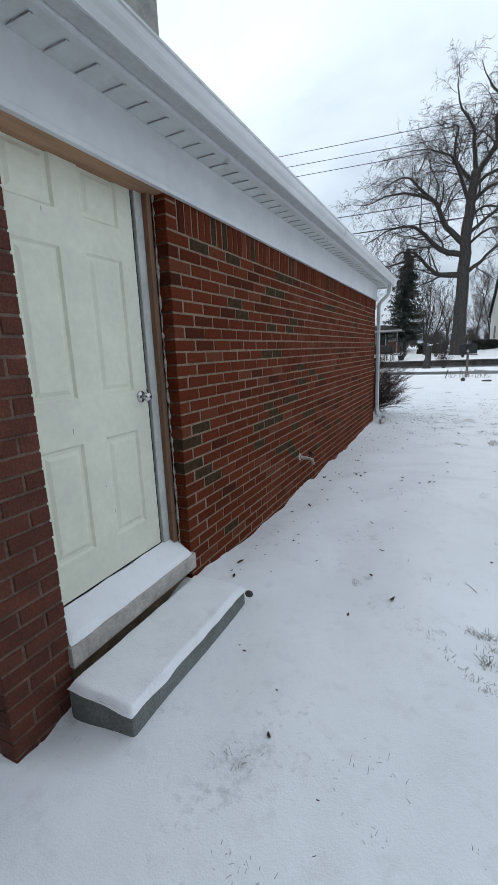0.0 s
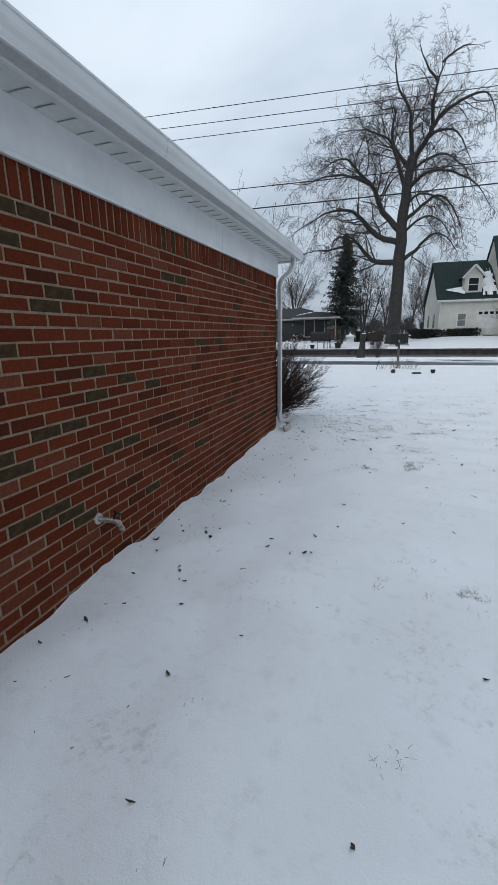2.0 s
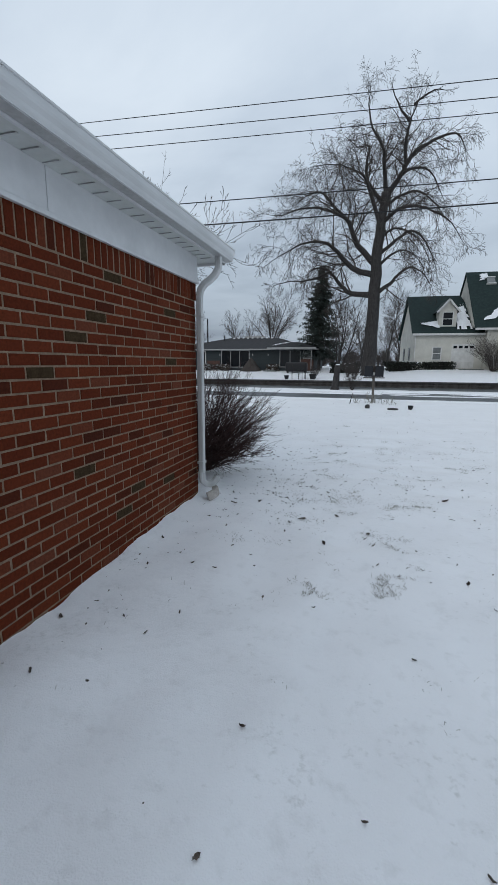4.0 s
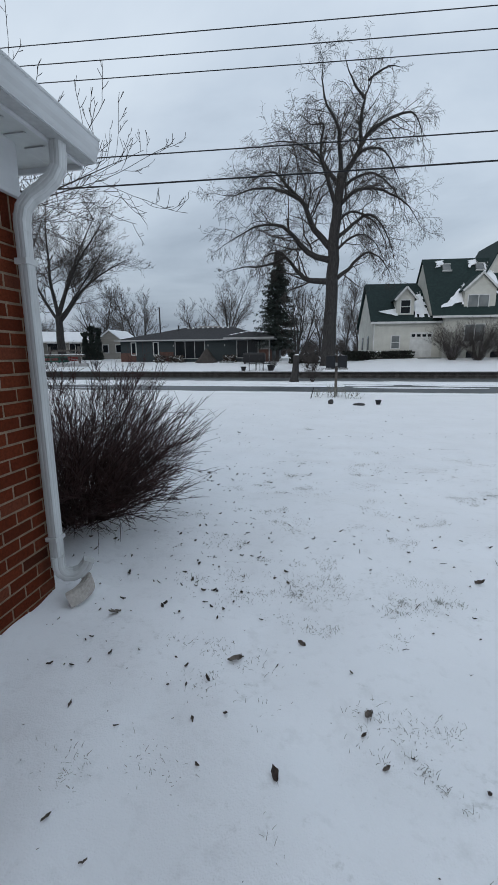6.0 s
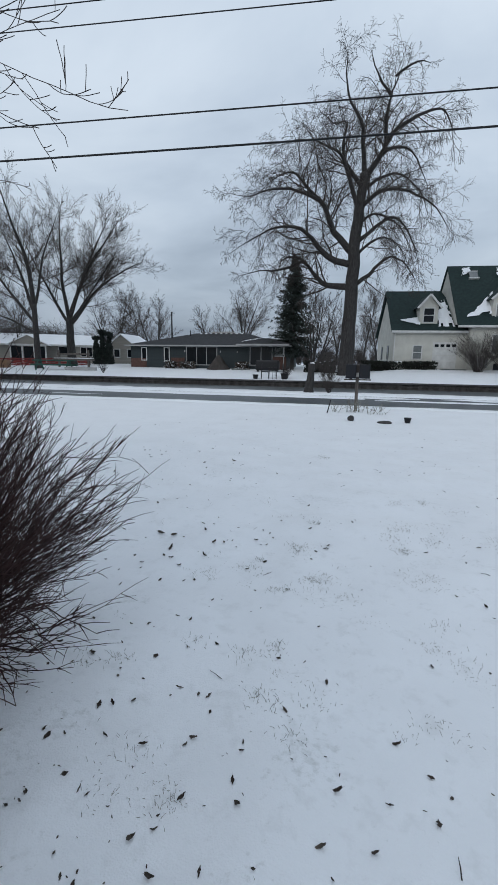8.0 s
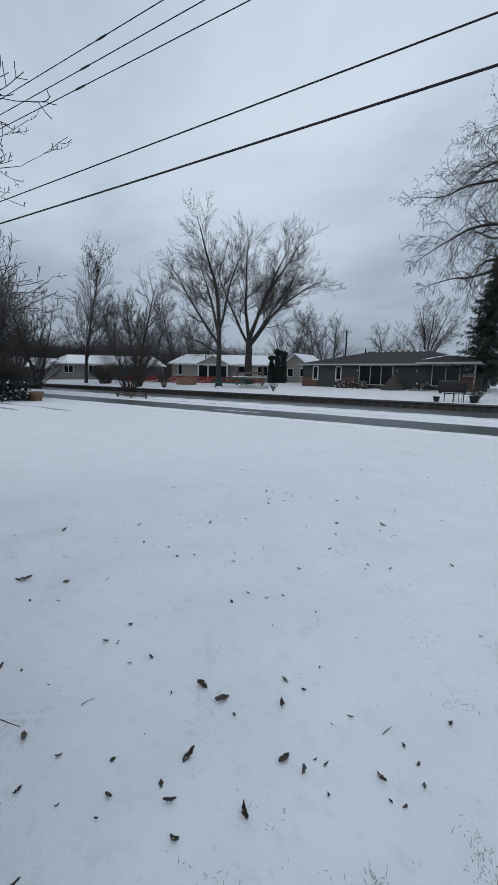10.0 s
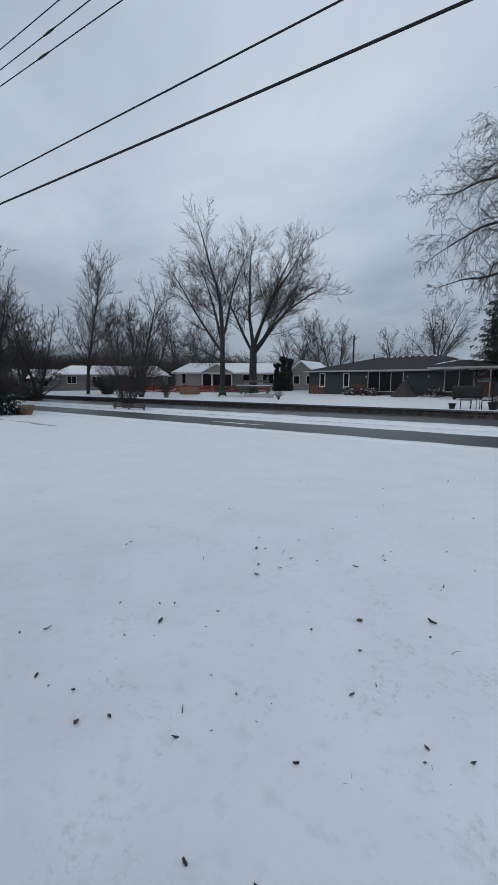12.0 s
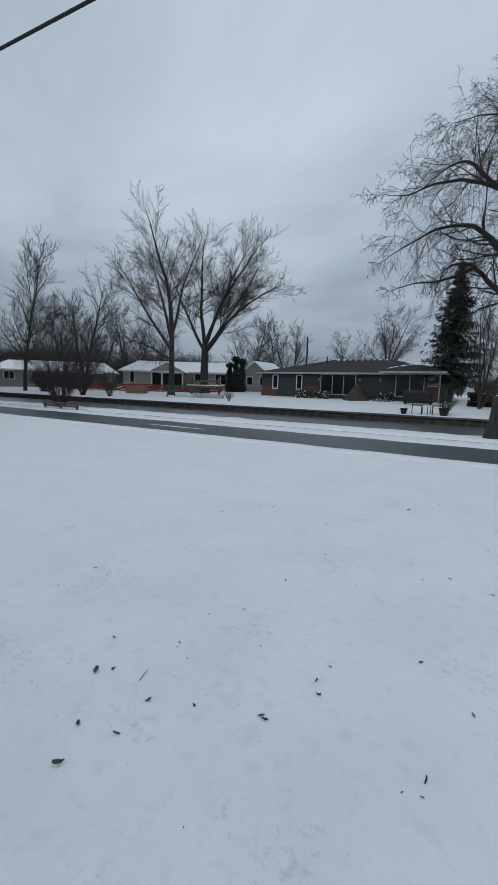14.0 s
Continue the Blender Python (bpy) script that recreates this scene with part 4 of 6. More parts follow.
LEAVES_FAR = [(0.06, 11.23), (-0.18, 13.16), (0.07, 12.1), (0.24, 12.13), (-1.24, 11.28), (-1.16, 11.4), (-1.47, 11.4), (-1.73, 11.34), (-2.09, 11.59), (-1.84, 13.49), (-1.51, 13.03), (0.61, 12.51), (-1.6, 12.09), (-0.2, 11.25), (-0.14, 12.98), (-0.55, 12.87), (0.08, 12.03), (-1.49, 15.03), (-0.76, 12.6), (-1.45, 13.48), (-1.78, 13.55), (-1.68, 14.27), (-1.53, 14.47), (-0.95, 13.7), (-1.24, 13.57), (-0.81, 14.23), (-0.57, 15.68), (-0.07, 15.73), (-1.79, 12.25), (-1.7, 12.31), (-0.78, 11.87), (-0.31, 12.2), (-2.01, 12.08), (-1.43, 13.26), (-1.61, 13.87), (-1.08, 17.75), (-0.78, 18.32), (0.3, 19.94), (0.4, 15.87)]
TUFTS = [(1.32, 0.05), (1.28, -0.19), (0.87, -0.15), (0.99, -0.44), (1.47, -0.23), (1.51, 7.12), (1.81, 7.16), (2.03, 7.38), (2.24, 7.4), (1.39, 7.76), (1.6, 7.82), (1.14, 7.33), (0.94, 7.48), (1.84, 8.55), (2.6, 8.9), (2.21, 8.34), (3.08, 9.68), (2.18, 9.06), (1.42, 7.39), (1.63, 7.57), (0.47, 8.68), (2.1, 6.54), (1.86, 6.47), (1.61, 7.48), (1.11, 10.98), (1.09, 10.29), (1.23, 10.28), (0.86, 9.87), (1.02, 9.63), (1.4, 9.76), (0.62, 9.71), (1.22, 13.91)]
# taller clumps beside the walk: place and fullness
CLUMPS = [(1.62, 0.91, 1.0), (1.72, 0.97, 0.5), (1.39, 0.81, 0.3), (0.98, 1.19, 0.4), (1.42, 1.29, 0.3), (1.81, 2.05, 0.4), (1.48, 0.70, 0.3), (1.65, 0.72, 0.9), (1.69, 0.76, 0.5), (1.83, 0.92, 0.4), (1.76, 0.84, 0.4), (1.78, 0.65, 0.4), (1.61, 0.58, 0.4), (1.59, 0.52, 0.5), (1.74, 3.18, 0.5), (2.21, 3.20, 1.0), (1.81, 3.45, 0.3), (2.05, 3.53, 0.3), (1.97, 3.38, 0.3), (1.99, 3.13, 0.3), (1.94, 5.72, 0.9), (1.97, 5.66, 1.0), (1.91, 5.58, 0.9), (1.99, 5.56, 0.5), (2.13, 5.75, 0.5), (1.50, 5.48, 0.7), (1.54, 5.42, 0.4), (1.38, 5.59, 0.3), (1.47, 5.39, 0.4), (2.05, 6.28, 0.5), (1.93, 6.38, 0.4), (2.12, 6.21, 0.3), (2.19, 5.95, 0.5), (1.60, 5.80, 0.3), (1.46, 5.52, 0.4)]
rl = random.Random(12)
shapes = []
for _ in range(7):
    me = bpy.data.meshes.new("leaf")
    v, f = leaf_shape(rl, 0.055)
    me.from_pydata(v, [], f)
    me.materials.append(DEAD_LEAF_ONE)
    shapes.append(me)
big = {(0.17, 1.12): 0.95, (1.49, 6.19): 1.0, (0.45, 6.98): 1.3, (1.18, 1.01): 0.8, (0.14, 3.27): 1.0, (1.22, 6.75): 1.3, (1.53, 6.93): 0.8, (2.62, 7.72): 1.2, (1.83, 6.52): 1.0}
big.update({(0.03, 10.33): 1.47, (-0.1, 10.34): 1.21, (0.45, 10.21): 0.96, (0.54, 10.21): 0.86, (0.29, 10.45): 0.87, (-0.18, 13.16): 1.1, (-1.84, 10.33): 1.87, (-1.55, 10.48): 0.89, (-0.98, 9.79): 0.76, (-0.44, 9.64): 1.07, (-1.24, 11.28): 0.86, (-2.09, 11.59): 0.96, (-2.45, 11.0): 0.95, (0.16, 9.99): 1.13, (0.23, 9.81): 0.83, (0.45, 9.95): 0.98, (0.78, 10.38): 0.89, (-1.84, 13.49): 0.85, (-1.51, 13.03): 0.88, (-1.6, 12.09): 0.86, (-0.55, 12.87): 0.79, (-1.08, 17.75): 0.81, (0.3, 19.94): 1.03})
for x, y in LEAVES_HOUSE + LEAVES_LAWN + LEAVES_FAR:
    s = big.get((x, y), rl.uniform(0.35, 0.65))
    ob = new("leaf", shapes[rl.randrange(7)])
    ob.matrix_world = pose(x, y, ground_height(x, y) + 0.004, rl.uniform(-25, 25), rl.uniform(-25, 25), rl.uniform(0, 360)) @ Matrix.Diagonal((s, s * rl.uniform(0.6, 1.0), s, 1))
    tagged(ob, "curled brown dead leaf on the snow", "leaf", "dead leaves on the snow")

lv, lf = [], []
for _ in range(1080):
    while True:
        x, y = rl.uniform(-3.0, 5.0), rl.uniform(-1.5, 17)
        near = math.exp(-((x - 0.55) ** 2 / 0.9 + (y - 7.9) ** 2 / 0.9))
        rim = 0.4 * math.exp(-((x - 0.25) / 0.35) ** 2) * (0.9 < y < 7)
        if rl.random() < 0.035 + near + rim + 0.12 * (5.5 < y < 11 and x > 0.5) and x > 0.1 * (y < 7.3) + -3 * (y >= 7.3) and not (y < 0.85 and x < 0.5):
            break
    v, f = leaf_shape(rl, rl.choice((0.008, 0.010, 0.013, 0.018, 0.026, 0.034)))
    m = pose(x, y, ground_height(x, y) + 0.002, rl.uniform(-30, 30), rl.uniform(-30, 30), rl.uniform(0, 360)) @ Matrix.Diagonal((1, rl.uniform(0.35, 1), 1, 1))
    o = len(lv)
    lv.extend(tuple(m @ Vector(p)) for p in v)
    lf.extend(tuple(i + o for i in q) for q in f)
tagged(mesh_object("leaf_litter", lv, lf, DEAD_LEAF), "scattered bits of dead leaf on the snow", "leaf litter", kind="stuff")


def blade_runs(rng, x, y, count, spread, length, r=0.001):
    runs = []
    for _ in range(count):
        px, py = x + rng.gauss(0, spread), y + rng.gauss(0, spread * 0.8)
        d = Vector((rng.gauss(0, 0.42), rng.gauss(0, 0.42), rng.uniform(0.6, 1.0))).normalized()
        l, p = length * rng.uniform(0.4, 1.2), Vector((px, py, ground_height(px, py) - 0.006))
        q = p + d * l * 0.55
        e = q + (d + Vector((d.x * 0.6, d.y * 0.6, -0.25))) * l * 0.45
        runs.append(([p, q, e], [r, r * 0.9, r * 0.5]))
    return runs


runs = []
for x, y in TUFTS:
    # a tuft is a ragged patch of several clumps
    low = y < 2
    for _ in range(rl.randrange(1, 3) if low else rl.randrange(3, 7)):
        runs += blade_runs(rl, x + rl.gauss(0, 0.10), y + rl.gauss(0, 0.07), rl.randrange(6, 18) if low else rl.randrange(14, 44), rl.uniform(0.025, 0.055), rl.uniform(0.016, 0.036))
for x, y, full in CLUMPS:
    for _ in range(1 + round(4 * full)):
        runs += blade_runs(rl, x + rl.gauss(0, 0.035), y + rl.gauss(0, 0.03), round(5 + 9 * full), 0.018, 0.022 + 0.020 * full, 0.0010)
for _ in range(190):
    x, y = rl.uniform(-2.5, 4.5), rl.uniform(-1.0, 12)
    if x > 0.3 or y > 8.9:
        runs += blade_runs(rl, x, y, rl.randrange(2, 9), 0.045, rl.uniform(0.015, 0.034))
for _ in range(46):
    x, y = rl.uniform(0.9, 4.8), rl.uniform(5.4, 12.5)
    if x < 1.7 and y > 9:
        continue
    for _ in range(rl.randrange(2, 6)):
        runs += blade_runs(rl, x + rl.gauss(0, 0.14), y + rl.gauss(0, 0.09), rl.randrange(14, 46), rl.uniform(0.03, 0.07), rl.uniform(0.014, 0.034))
v, f = tubes(runs, 3)
tagged(mesh_object("grass_tufts", v, f, GRASS), "dry grass blades poking through thin snow", "grass", kind="stuff")
runs = []
for _ in range(60):
    x, y = rl.uniform(-2.5, 4.5), rl.uniform(-1.2, 14)
    if x < 0.2 and y < 7.4:
        continue
    a, l = rl.uniform(0, math.pi), rl.uniform(0.03, 0.085)
    p = Vector((x, y, ground_height(x, y) + 0.003))
    d = Vector((math.cos(a), math.sin(a), rl.uniform(0, 0.2)))
    runs.append(([p, p + d * l * 0.5 + Vector((0, 0, rl.uniform(0, 0.008))), p + d * l], [0.0022, 0.002, 0.001]))
v, f = tubes(runs, 4)
tagged(mesh_object("fallen_twigs", v, f, TWIG), "thin dark twigs lying on the snow", "twigs", kind="stuff")


# the utility pole and its lines
pole = thing("utility_pole", pose(-22.3, 15.8, ground_height(-22.3, 15.8)), "weathered grey wooden utility pole, leaning a little", "utility pole")
lean_y = -0.85
bm = bmesh.new()
cylinder(bm, (0, 0, -0.3), (0, lean_y, 9.95), 0.17, 0.115, 16)
part("post", bm, POLE_WOOD, pole)
part("cap", cylinder(bmesh.new(), (0, lean_y, 9.95), (0, lean_y - 0.002, 9.98), 0.12, 0.10, 16), CAP_STEEL, pole)
for z, dx in ((9.78, 0.20), (9.45, 0.20), (9.15, 0.20), (9.55, -0.2)):
    bm = bmesh.new()
    yy = lean_y * z / 9.95
    cylinder(bm, (0, yy, z), (dx, yy + 0.05, z), 0.02, 0.02, 8)
    cylinder(bm, (dx, yy + 0.05, z - 0.05), (dx, yy + 0.05, z + 0.09), 0.05, 0.035, 10)
    part("insulator", bm, PALE_CONCRETE, pole)


def cable(name, y0, s, a, b, c, radius, label, splice=None):
    """A hanging line over the yard: height a + b x + c x^2 above the line y = y0 + s x."""
    def at(x):
        return Vector((x, y0 + s * x, a + b * x + c * x * x))
    root = thing(name, Matrix.Translation(at(-22.2)), label, "overhead cable", "overhead cables")
    base = at(-22.2)
    pts = [at(x) - base for x in np.linspace(-22.2, 48, 90)]
    v, f = tubes([(pts, [radius] * len(pts))], 8)
    mesh_object("line", v, f, CABLE, root, True)
    if splice:
        run = [at(x) - base for x in np.linspace(splice - 0.22, splice + 0.22, 5)]
        v, f = tubes([(run, [radius, radius * 1.9, radius * 2.1, radius * 1.9, radius])], 8)
        mesh_object("splice", v, f, CABLE, root, True)


cable("power_line", 15.669, 0.038025, 8.4526, -0.034419, -7.4279e-05, 0.010, "thin black power line over the yard", -7.8)
cable("power_line", 15.647, 0.035072, 8.0305, -0.035342, 0.00024524, 0.010, "thin black power line over the yard", -8.4)
cable("power_line", 15.779, 0.059729, 7.739, -0.019942, 0.00013526, 0.010, "thin black power line over the yard", -8.5)
cable("telephone_cable", 15.833, 0.055769, 6.1758, -0.0055835, 4.1968e-05, 0.0135, "black telephone cable below the power lines")
cable("telephone_cable", 15.882, 0.077209, 5.5763, 0.0083561, 0.00044894, 0.019, "thick black telephone cable below the power lines")

# the great drooping tree beyond the canal
WILLOW = dict(seg=[6, 6, 7, 5, 3], wob=[0.05, 0.14, 0.17, 0.14, 0.08], up=[0.1, 0.03, 0.0, -0.09, -0.24], tip=[0.5, 0.2, 0.25, 0.3, 0.6], dense=[0.0, 2.3, 3.3, 4.6], ang=[50, 52, 52, 48, 40], len=[0.5, 0.42, 0.46, 0.66, 0.5], thin=[0.5, 0.36, 0.40, 0.5, 0.7], least=0.0080)
WILLOW["from"] = [0.2, 0.10, 0.10, 0.10, 0.2]
big_tree = thing("old_tree", pose(1.2, 45.0, 0.42), "huge old bare tree with drooping twigs on the far bank", "tree")
rt = random.Random(41)
limbs = [[], [], [], [], []]


def limb(r0, r1, depth, *points):
    """A main limb through a few places (x, z) of the tree's broad plane; depth: how far its end leans away."""
    n = len(points) - 1
    pts = []
    for i in range(n * 3 + 1):
        u = i / 3
        k = min(int(u), n - 1)
        w = u - k
        p = [Vector((*points[min(max(j, 0), n)], 0)) for j in (k - 1, k, k + 1, k + 2)]
        q = 0.5 * (2 * p[1] + (p[2] - p[0]) * w + (2 * p[0] - 5 * p[1] + 4 * p[2] - p[3]) * w * w + (3 * p[1] - p[0] - 3 * p[2] + p[3]) * w ** 3)
        pts.append(Vector(((q.x - 1.2) * (0.87 if q.x > 1.2 else 1.0) + rt.gauss(0, 0.03), depth * (i / (n * 3)) ** 1.2 + rt.gauss(0, 0.04), q.y - 0.42 + rt.gauss(0, 0.03))))
    r0, r1 = (r0, r1) if r0 > 0.5 else (r0 * 0.86, r1 * 0.35)
    rad = [r0 + (r1 - r0) * (i / (n * 3)) ** 0.85 for i in range(n * 3 + 1)]
    limbs[1 if r0 < 0.5 else 0].append((pts, rad))
    if r0 < 0.5:
        length = sum((b - a).length for a, b in zip(pts, pts[1:]))
        side(rt, limbs, pts, rad, length, 1, WILLOW)
        for _ in range(2):
            way = (pts[-1] - pts[-2]).normalized() + Vector((rt.gauss(0, 0.35), rt.gauss(0, 0.35), rt.gauss(-0.1, 0.3)))
            grow(rt, limbs, pts[-1], way, min(length * 0.2, 2.2), rad[-1], 2, WILLOW)


limb(0.74, 0.34, 0.0, (1.05, 0.3), (1.15, 2.0), (1.2, 4.5), (1.3, 8.3), (1.4, 11.9), (1.6, 14.4), (1.9, 16.3))
limb(0.34, 0.06, 2.0, (1.1, 7.7), (-0.8, 8.0), (-1.8, 8.8), (-2.8, 10.0), (-3.9, 10.6), (-5.0, 10.3), (-5.5, 8.9))
limb(0.16, 0.03, 1.0, (-2.8, 10.0), (-4.8, 9.3), (-6.8, 9.4), (-8.6, 9.1))
limb(0.34, 0.06, -2.5, (1.2, 9.5), (-0.8, 10.1), (-2.0, 11.4), (-3.0, 12.1), (-4.5, 12.3), (-6.0, 11.7), (-7.6, 10.8))
limb(0.36, 0.06, 1.5, (1.3, 10.3), (-0.4, 12.2), (-1.3, 14.2), (-2.5, 15.6), (-3.7, 17.0), (-4.9, 17.3), (-6.6, 16.4))
limb(0.20, 0.03, -2.0, (-1.4, 14.4), (-3.0, 15.1), (-4.5, 15.4), (-6.0, 15.2), (-7.2, 14.7), (-8.6, 14.8))
limb(0.24, 0.04, -2.5, (1.5, 13.4), (0.5, 16.2), (0.0, 17.3), (-1.1, 17.9), (-2.5, 18.2), (-4.6, 18.0))
limb(0.24, 0.04, 2.0, (1.7, 15.3), (0.2, 17.4), (0.0, 19.2), (0.2, 20.6), (-0.9, 20.9), (-2.3, 22.3))
limb(0.26, 0.04, -1.5, (1.9, 16.2), (1.6, 18.2), (1.3, 19.9), (0.4, 21.1), (0.0, 22.8), (0.1, 24.2))
limb(0.32, 0.04, 1.0, (1.9, 16.0), (3.0, 17.3), (3.6, 18.5), (3.5, 20.5), (3.8, 21.8), (4.2, 23.0), (4.7, 24.4))
limb(0.15, 0.03, -1.0, (3.7, 21.6), (2.5, 22.9), (1.8, 24.2))
limb(0.24, 0.04, -2.0, (3.4, 18.1), (4.5, 19.2), (6.0, 19.6), (7.4, 19.8), (8.4, 18.9), (8.8, 17.0))
limb(0.24, 0.04, -3.0, (1.7, 13.7), (2.9, 14.6), (4.5, 14.7), (6.3, 13.9), (7.9, 12.7), (8.9, 10.9))
limb(0.22, 0.04, 2.5, (1.5, 11.2), (3.2, 12.4), (4.5, 13.2), (5.7, 12.8), (6.9, 11.2), (7.6, 9.6))
limb(0.24, 0.04, -1.5, (1.4, 7.8), (2.8, 8.6), (3.5, 9.3), (4.7, 9.8), (6.0, 9.0), (6.8, 7.8))
limb(0.13, 0.03, 1.5, (4.1, 22.9), (5.8, 24.0), (7.1, 24.2))
limb(0.20, 0.04, 3.5, (1.8, 15.0), (3.4, 16.2), (5.2, 16.6), (7.0, 15.6), (8.3, 13.8))
limb(0.16, 0.03, -2.5, (1.5, 10.2), (2.7, 11.0), (4.0, 11.2), (5.3, 10.2), (6.1, 8.4))
limb(0.16, 0.03, 2.5, (1.6, 12.6), (2.9, 13.4), (4.5, 13.2), (6.0, 12.0), (7.0, 10.0))
limb(0.18, 0.03, 1.5, (3.3, 17.6), (4.9, 18.2), (6.5, 17.4), (7.8, 15.0))
tree_parts(big_tree, limbs, BARK, PALE_TWIG)

# bare trees
VASE = dict(seg=[5, 11, 9, 7, 5], wob=[0.03, 0.05, 0.06, 0.05, 0.05], up=[0.02, -0.010, 0.030, 0.04, 0.03], tip=[0.75, 0.08, 0.12, 0.2, 0.5], dense=[0.0, 2.1, 3.0, 4.6], ang=[25, 44, 38, 34, 30], len=[1.0, 0.40, 0.44, 0.50, 0.5], thin=[0.45, 0.36, 0.40, 0.5, 0.7], least=0.0088)
VASE["from"] = [0.8, 0.20, 0.15, 0.12, 0.2]
OPEN = dict(seg=[9, 8, 6, 4], wob=[0.06, 0.07, 0.07, 0.06], up=[0.04, 0.05, 0.06, 0.05], tip=[0.10, 0.10, 0.15, 0.4], dense=[1.7, 2.4, 3.4], ang=[44, 40, 36, 32], len=[0.46, 0.46, 0.48, 0.5], thin=[0.45, 0.42, 0.45, 0.6], least=0.0135)
OPEN["from"] = [0.16, 0.12, 0.12, 0.2]
NEAR = dict(seg=[8, 10, 9, 7, 5], wob=[0.05, 0.06, 0.07, 0.07, 0.06], up=[0.03, 0.012, 0.035, 0.07, 0.10], tip=[0.5, 0.08, 0.12, 0.2, 0.4], dense=[0.0, 4.8, 5.2, 5.0], ang=[58, 44, 42, 42, 40], len=[0.62, 0.36, 0.42, 0.42, 0.4], thin=[0.5, 0.40, 0.45, 0.6, 0.7], least=0.0026)
NEAR["from"] = [0.28, 0.22, 0.2, 0.25, 0.2]


def far_z(x, y):
    return ground_height(x, y)


def stemmed_tree(name, m, seed, r, fork, stems, spec, label, twig=None):
    """A short trunk that parts into several long limbs, each given as direction, length, radius and height of its start."""
    rng = random.Random(seed)
    root = thing(name, m, label, "tree")
    out = [[] for _ in spec["seg"]]
    n = 8
    pts = [Vector((rng.gauss(0, 0.02), rng.gauss(0, 0.02), -0.2 + (fork + 0.2) * i / n)) for i in range(n + 1)]
    out[0].append((pts, [r * (1.35 if i == 0 else 1.1 if i == 1 else 1 - 0.25 * i / n) for i in range(n + 1)]))
    for d, length, rr, z in stems:
        grow(rng, out, Vector((0, 0, z)), Vector(d), length, rr, 1, spec)
    tree_parts(root, out, BARK, twig or TWIG)
    return root


stemmed_tree("vase_tree", pose(-30.5, 51.8, far_z(-30.5, 51.8)), 8, 0.52, 5.4, [((-0.62, -0.1, 1), 11.4, 0.20, 4.8), ((-0.18, 0.1, 1), 13.2, 0.24, 5.3), ((0.2, 0.2, 1), 13.2, 0.22, 5.3), ((0.45, -0.1, 1), 13.2, 0.23, 5.2), ((0.78, 0.1, 1), 11.6, 0.22, 4.6), ((1.1, -0.1, 1), 11.4, 0.17, 4.9)], VASE, "tall bare tree with several arching stems behind the picnic table")
stemmed_tree("slim_tree", pose(-30.7, 46.4, far_z(-30.7, 46.4)), 15, 0.33, 6.5, [((-0.05, 0.0, 1), 12.0, 0.26, 6.3), ((-0.45, 0.1, 1), 12.0, 0.18, 5.6), ((0.35, 0.1, 1), 10.5, 0.16, 6.2), ((-0.8, -0.1, 1), 11.6, 0.17, 4.6), ((-1.2, 0.1, 0.75), 9.8, 0.15, 3.6)], VASE, "slim tall bare tree on the canal bank")
stemmed_tree("yard_tree", pose(-4.6, 9.65, 0.0), 23, 0.16, 3.2, [((4.2, -0.5, 0.5), 3.2, 0.045, 2.2), ((3.6, -0.7, 0.35), 3.9, 0.034, 2.4), ((3.4, -0.6, 0.5), 4.2, 0.032, 2.5), ((3.6, -0.55, 0.5), 4.1, 0.032, 2.35), ((3.2, -0.8, 0.5), 3.7, 0.034, 2.5), ((2.2, 1.1, 0.15), 2.3, 0.022, 2.0), ((1.8, 0.9, 0.7), 2.1, 0.022, 2.2), ((1.6, 1.3, 0.8), 2.2, 0.022, 2.4), ((1.5, 1.3, 0.9), 2.2, 0.022, 2.6), ((2.4, 1.3, 0.05), 2.2, 0.024, 2.0), ((2.0, 1.7, 0.1), 2.2, 0.022, 1.8), ((2.3, 0.9, 0.3), 2.3, 0.022, 2.1), ((1.0, 1.6, 0.45), 2.2, 0.024, 2.0), ((0.6, 1.6, 0.8), 2.2, 0.024, 2.5), ((-0.9, -0.3, 0.8), 2.6, 0.05, 2.8), ((0.2, -0.8, 0.7), 2.0, 0.04, 2.8), ((-0.6, -0.1, 1), 1.8, 0.045, 3.1)], NEAR, "bare yard tree with upturned twig tips in front of the house")
tree_a = bare_tree("bare_tree", pose(-50.0, 42.0, far_z(-50, 42)), 31, 15.5, 0.24, OPEN, "bare tree on the far bank", group="far bare trees")
tree_b = bare_tree("bare_tree", pose(-47.6, 48.7, far_z(-47, 48)), 32, 13.0, 0.28, OPEN, "spreading bare tree on the far bank", group="far bare trees", stems=[((0.1, 0, 1), 1.0), ((-0.35, 0.1, 1), 0.9)])
tree_c = bare_tree("bare_tree", pose(-43.5, 28.4, ground_height(-43.5, 28.4)), 33, 12.5, 0.24, OPEN, "crooked bare tree behind the thicket", group="far bare trees", stems=[((0.3, 0, 1), 1.0), ((-0.2, 0.1, 1), 0.85)])
stemmed_tree("round_tree", pose(-17.0, 82.0, far_z(-17, 82) - 0.1), 52, 0.34, 4.6, [((0.95 * math.sin(k * 2.4) * (0.15 + 0.085 * k), 0.95 * math.cos(k * 2.4) * (0.15 + 0.085 * k), 1), 9.6 - 0.30 * k, 0.15, 4.4 - 0.18 * k) for k in range(9)], VASE, "round-crowned bare tree behind the low house")
rp = random.Random(90)
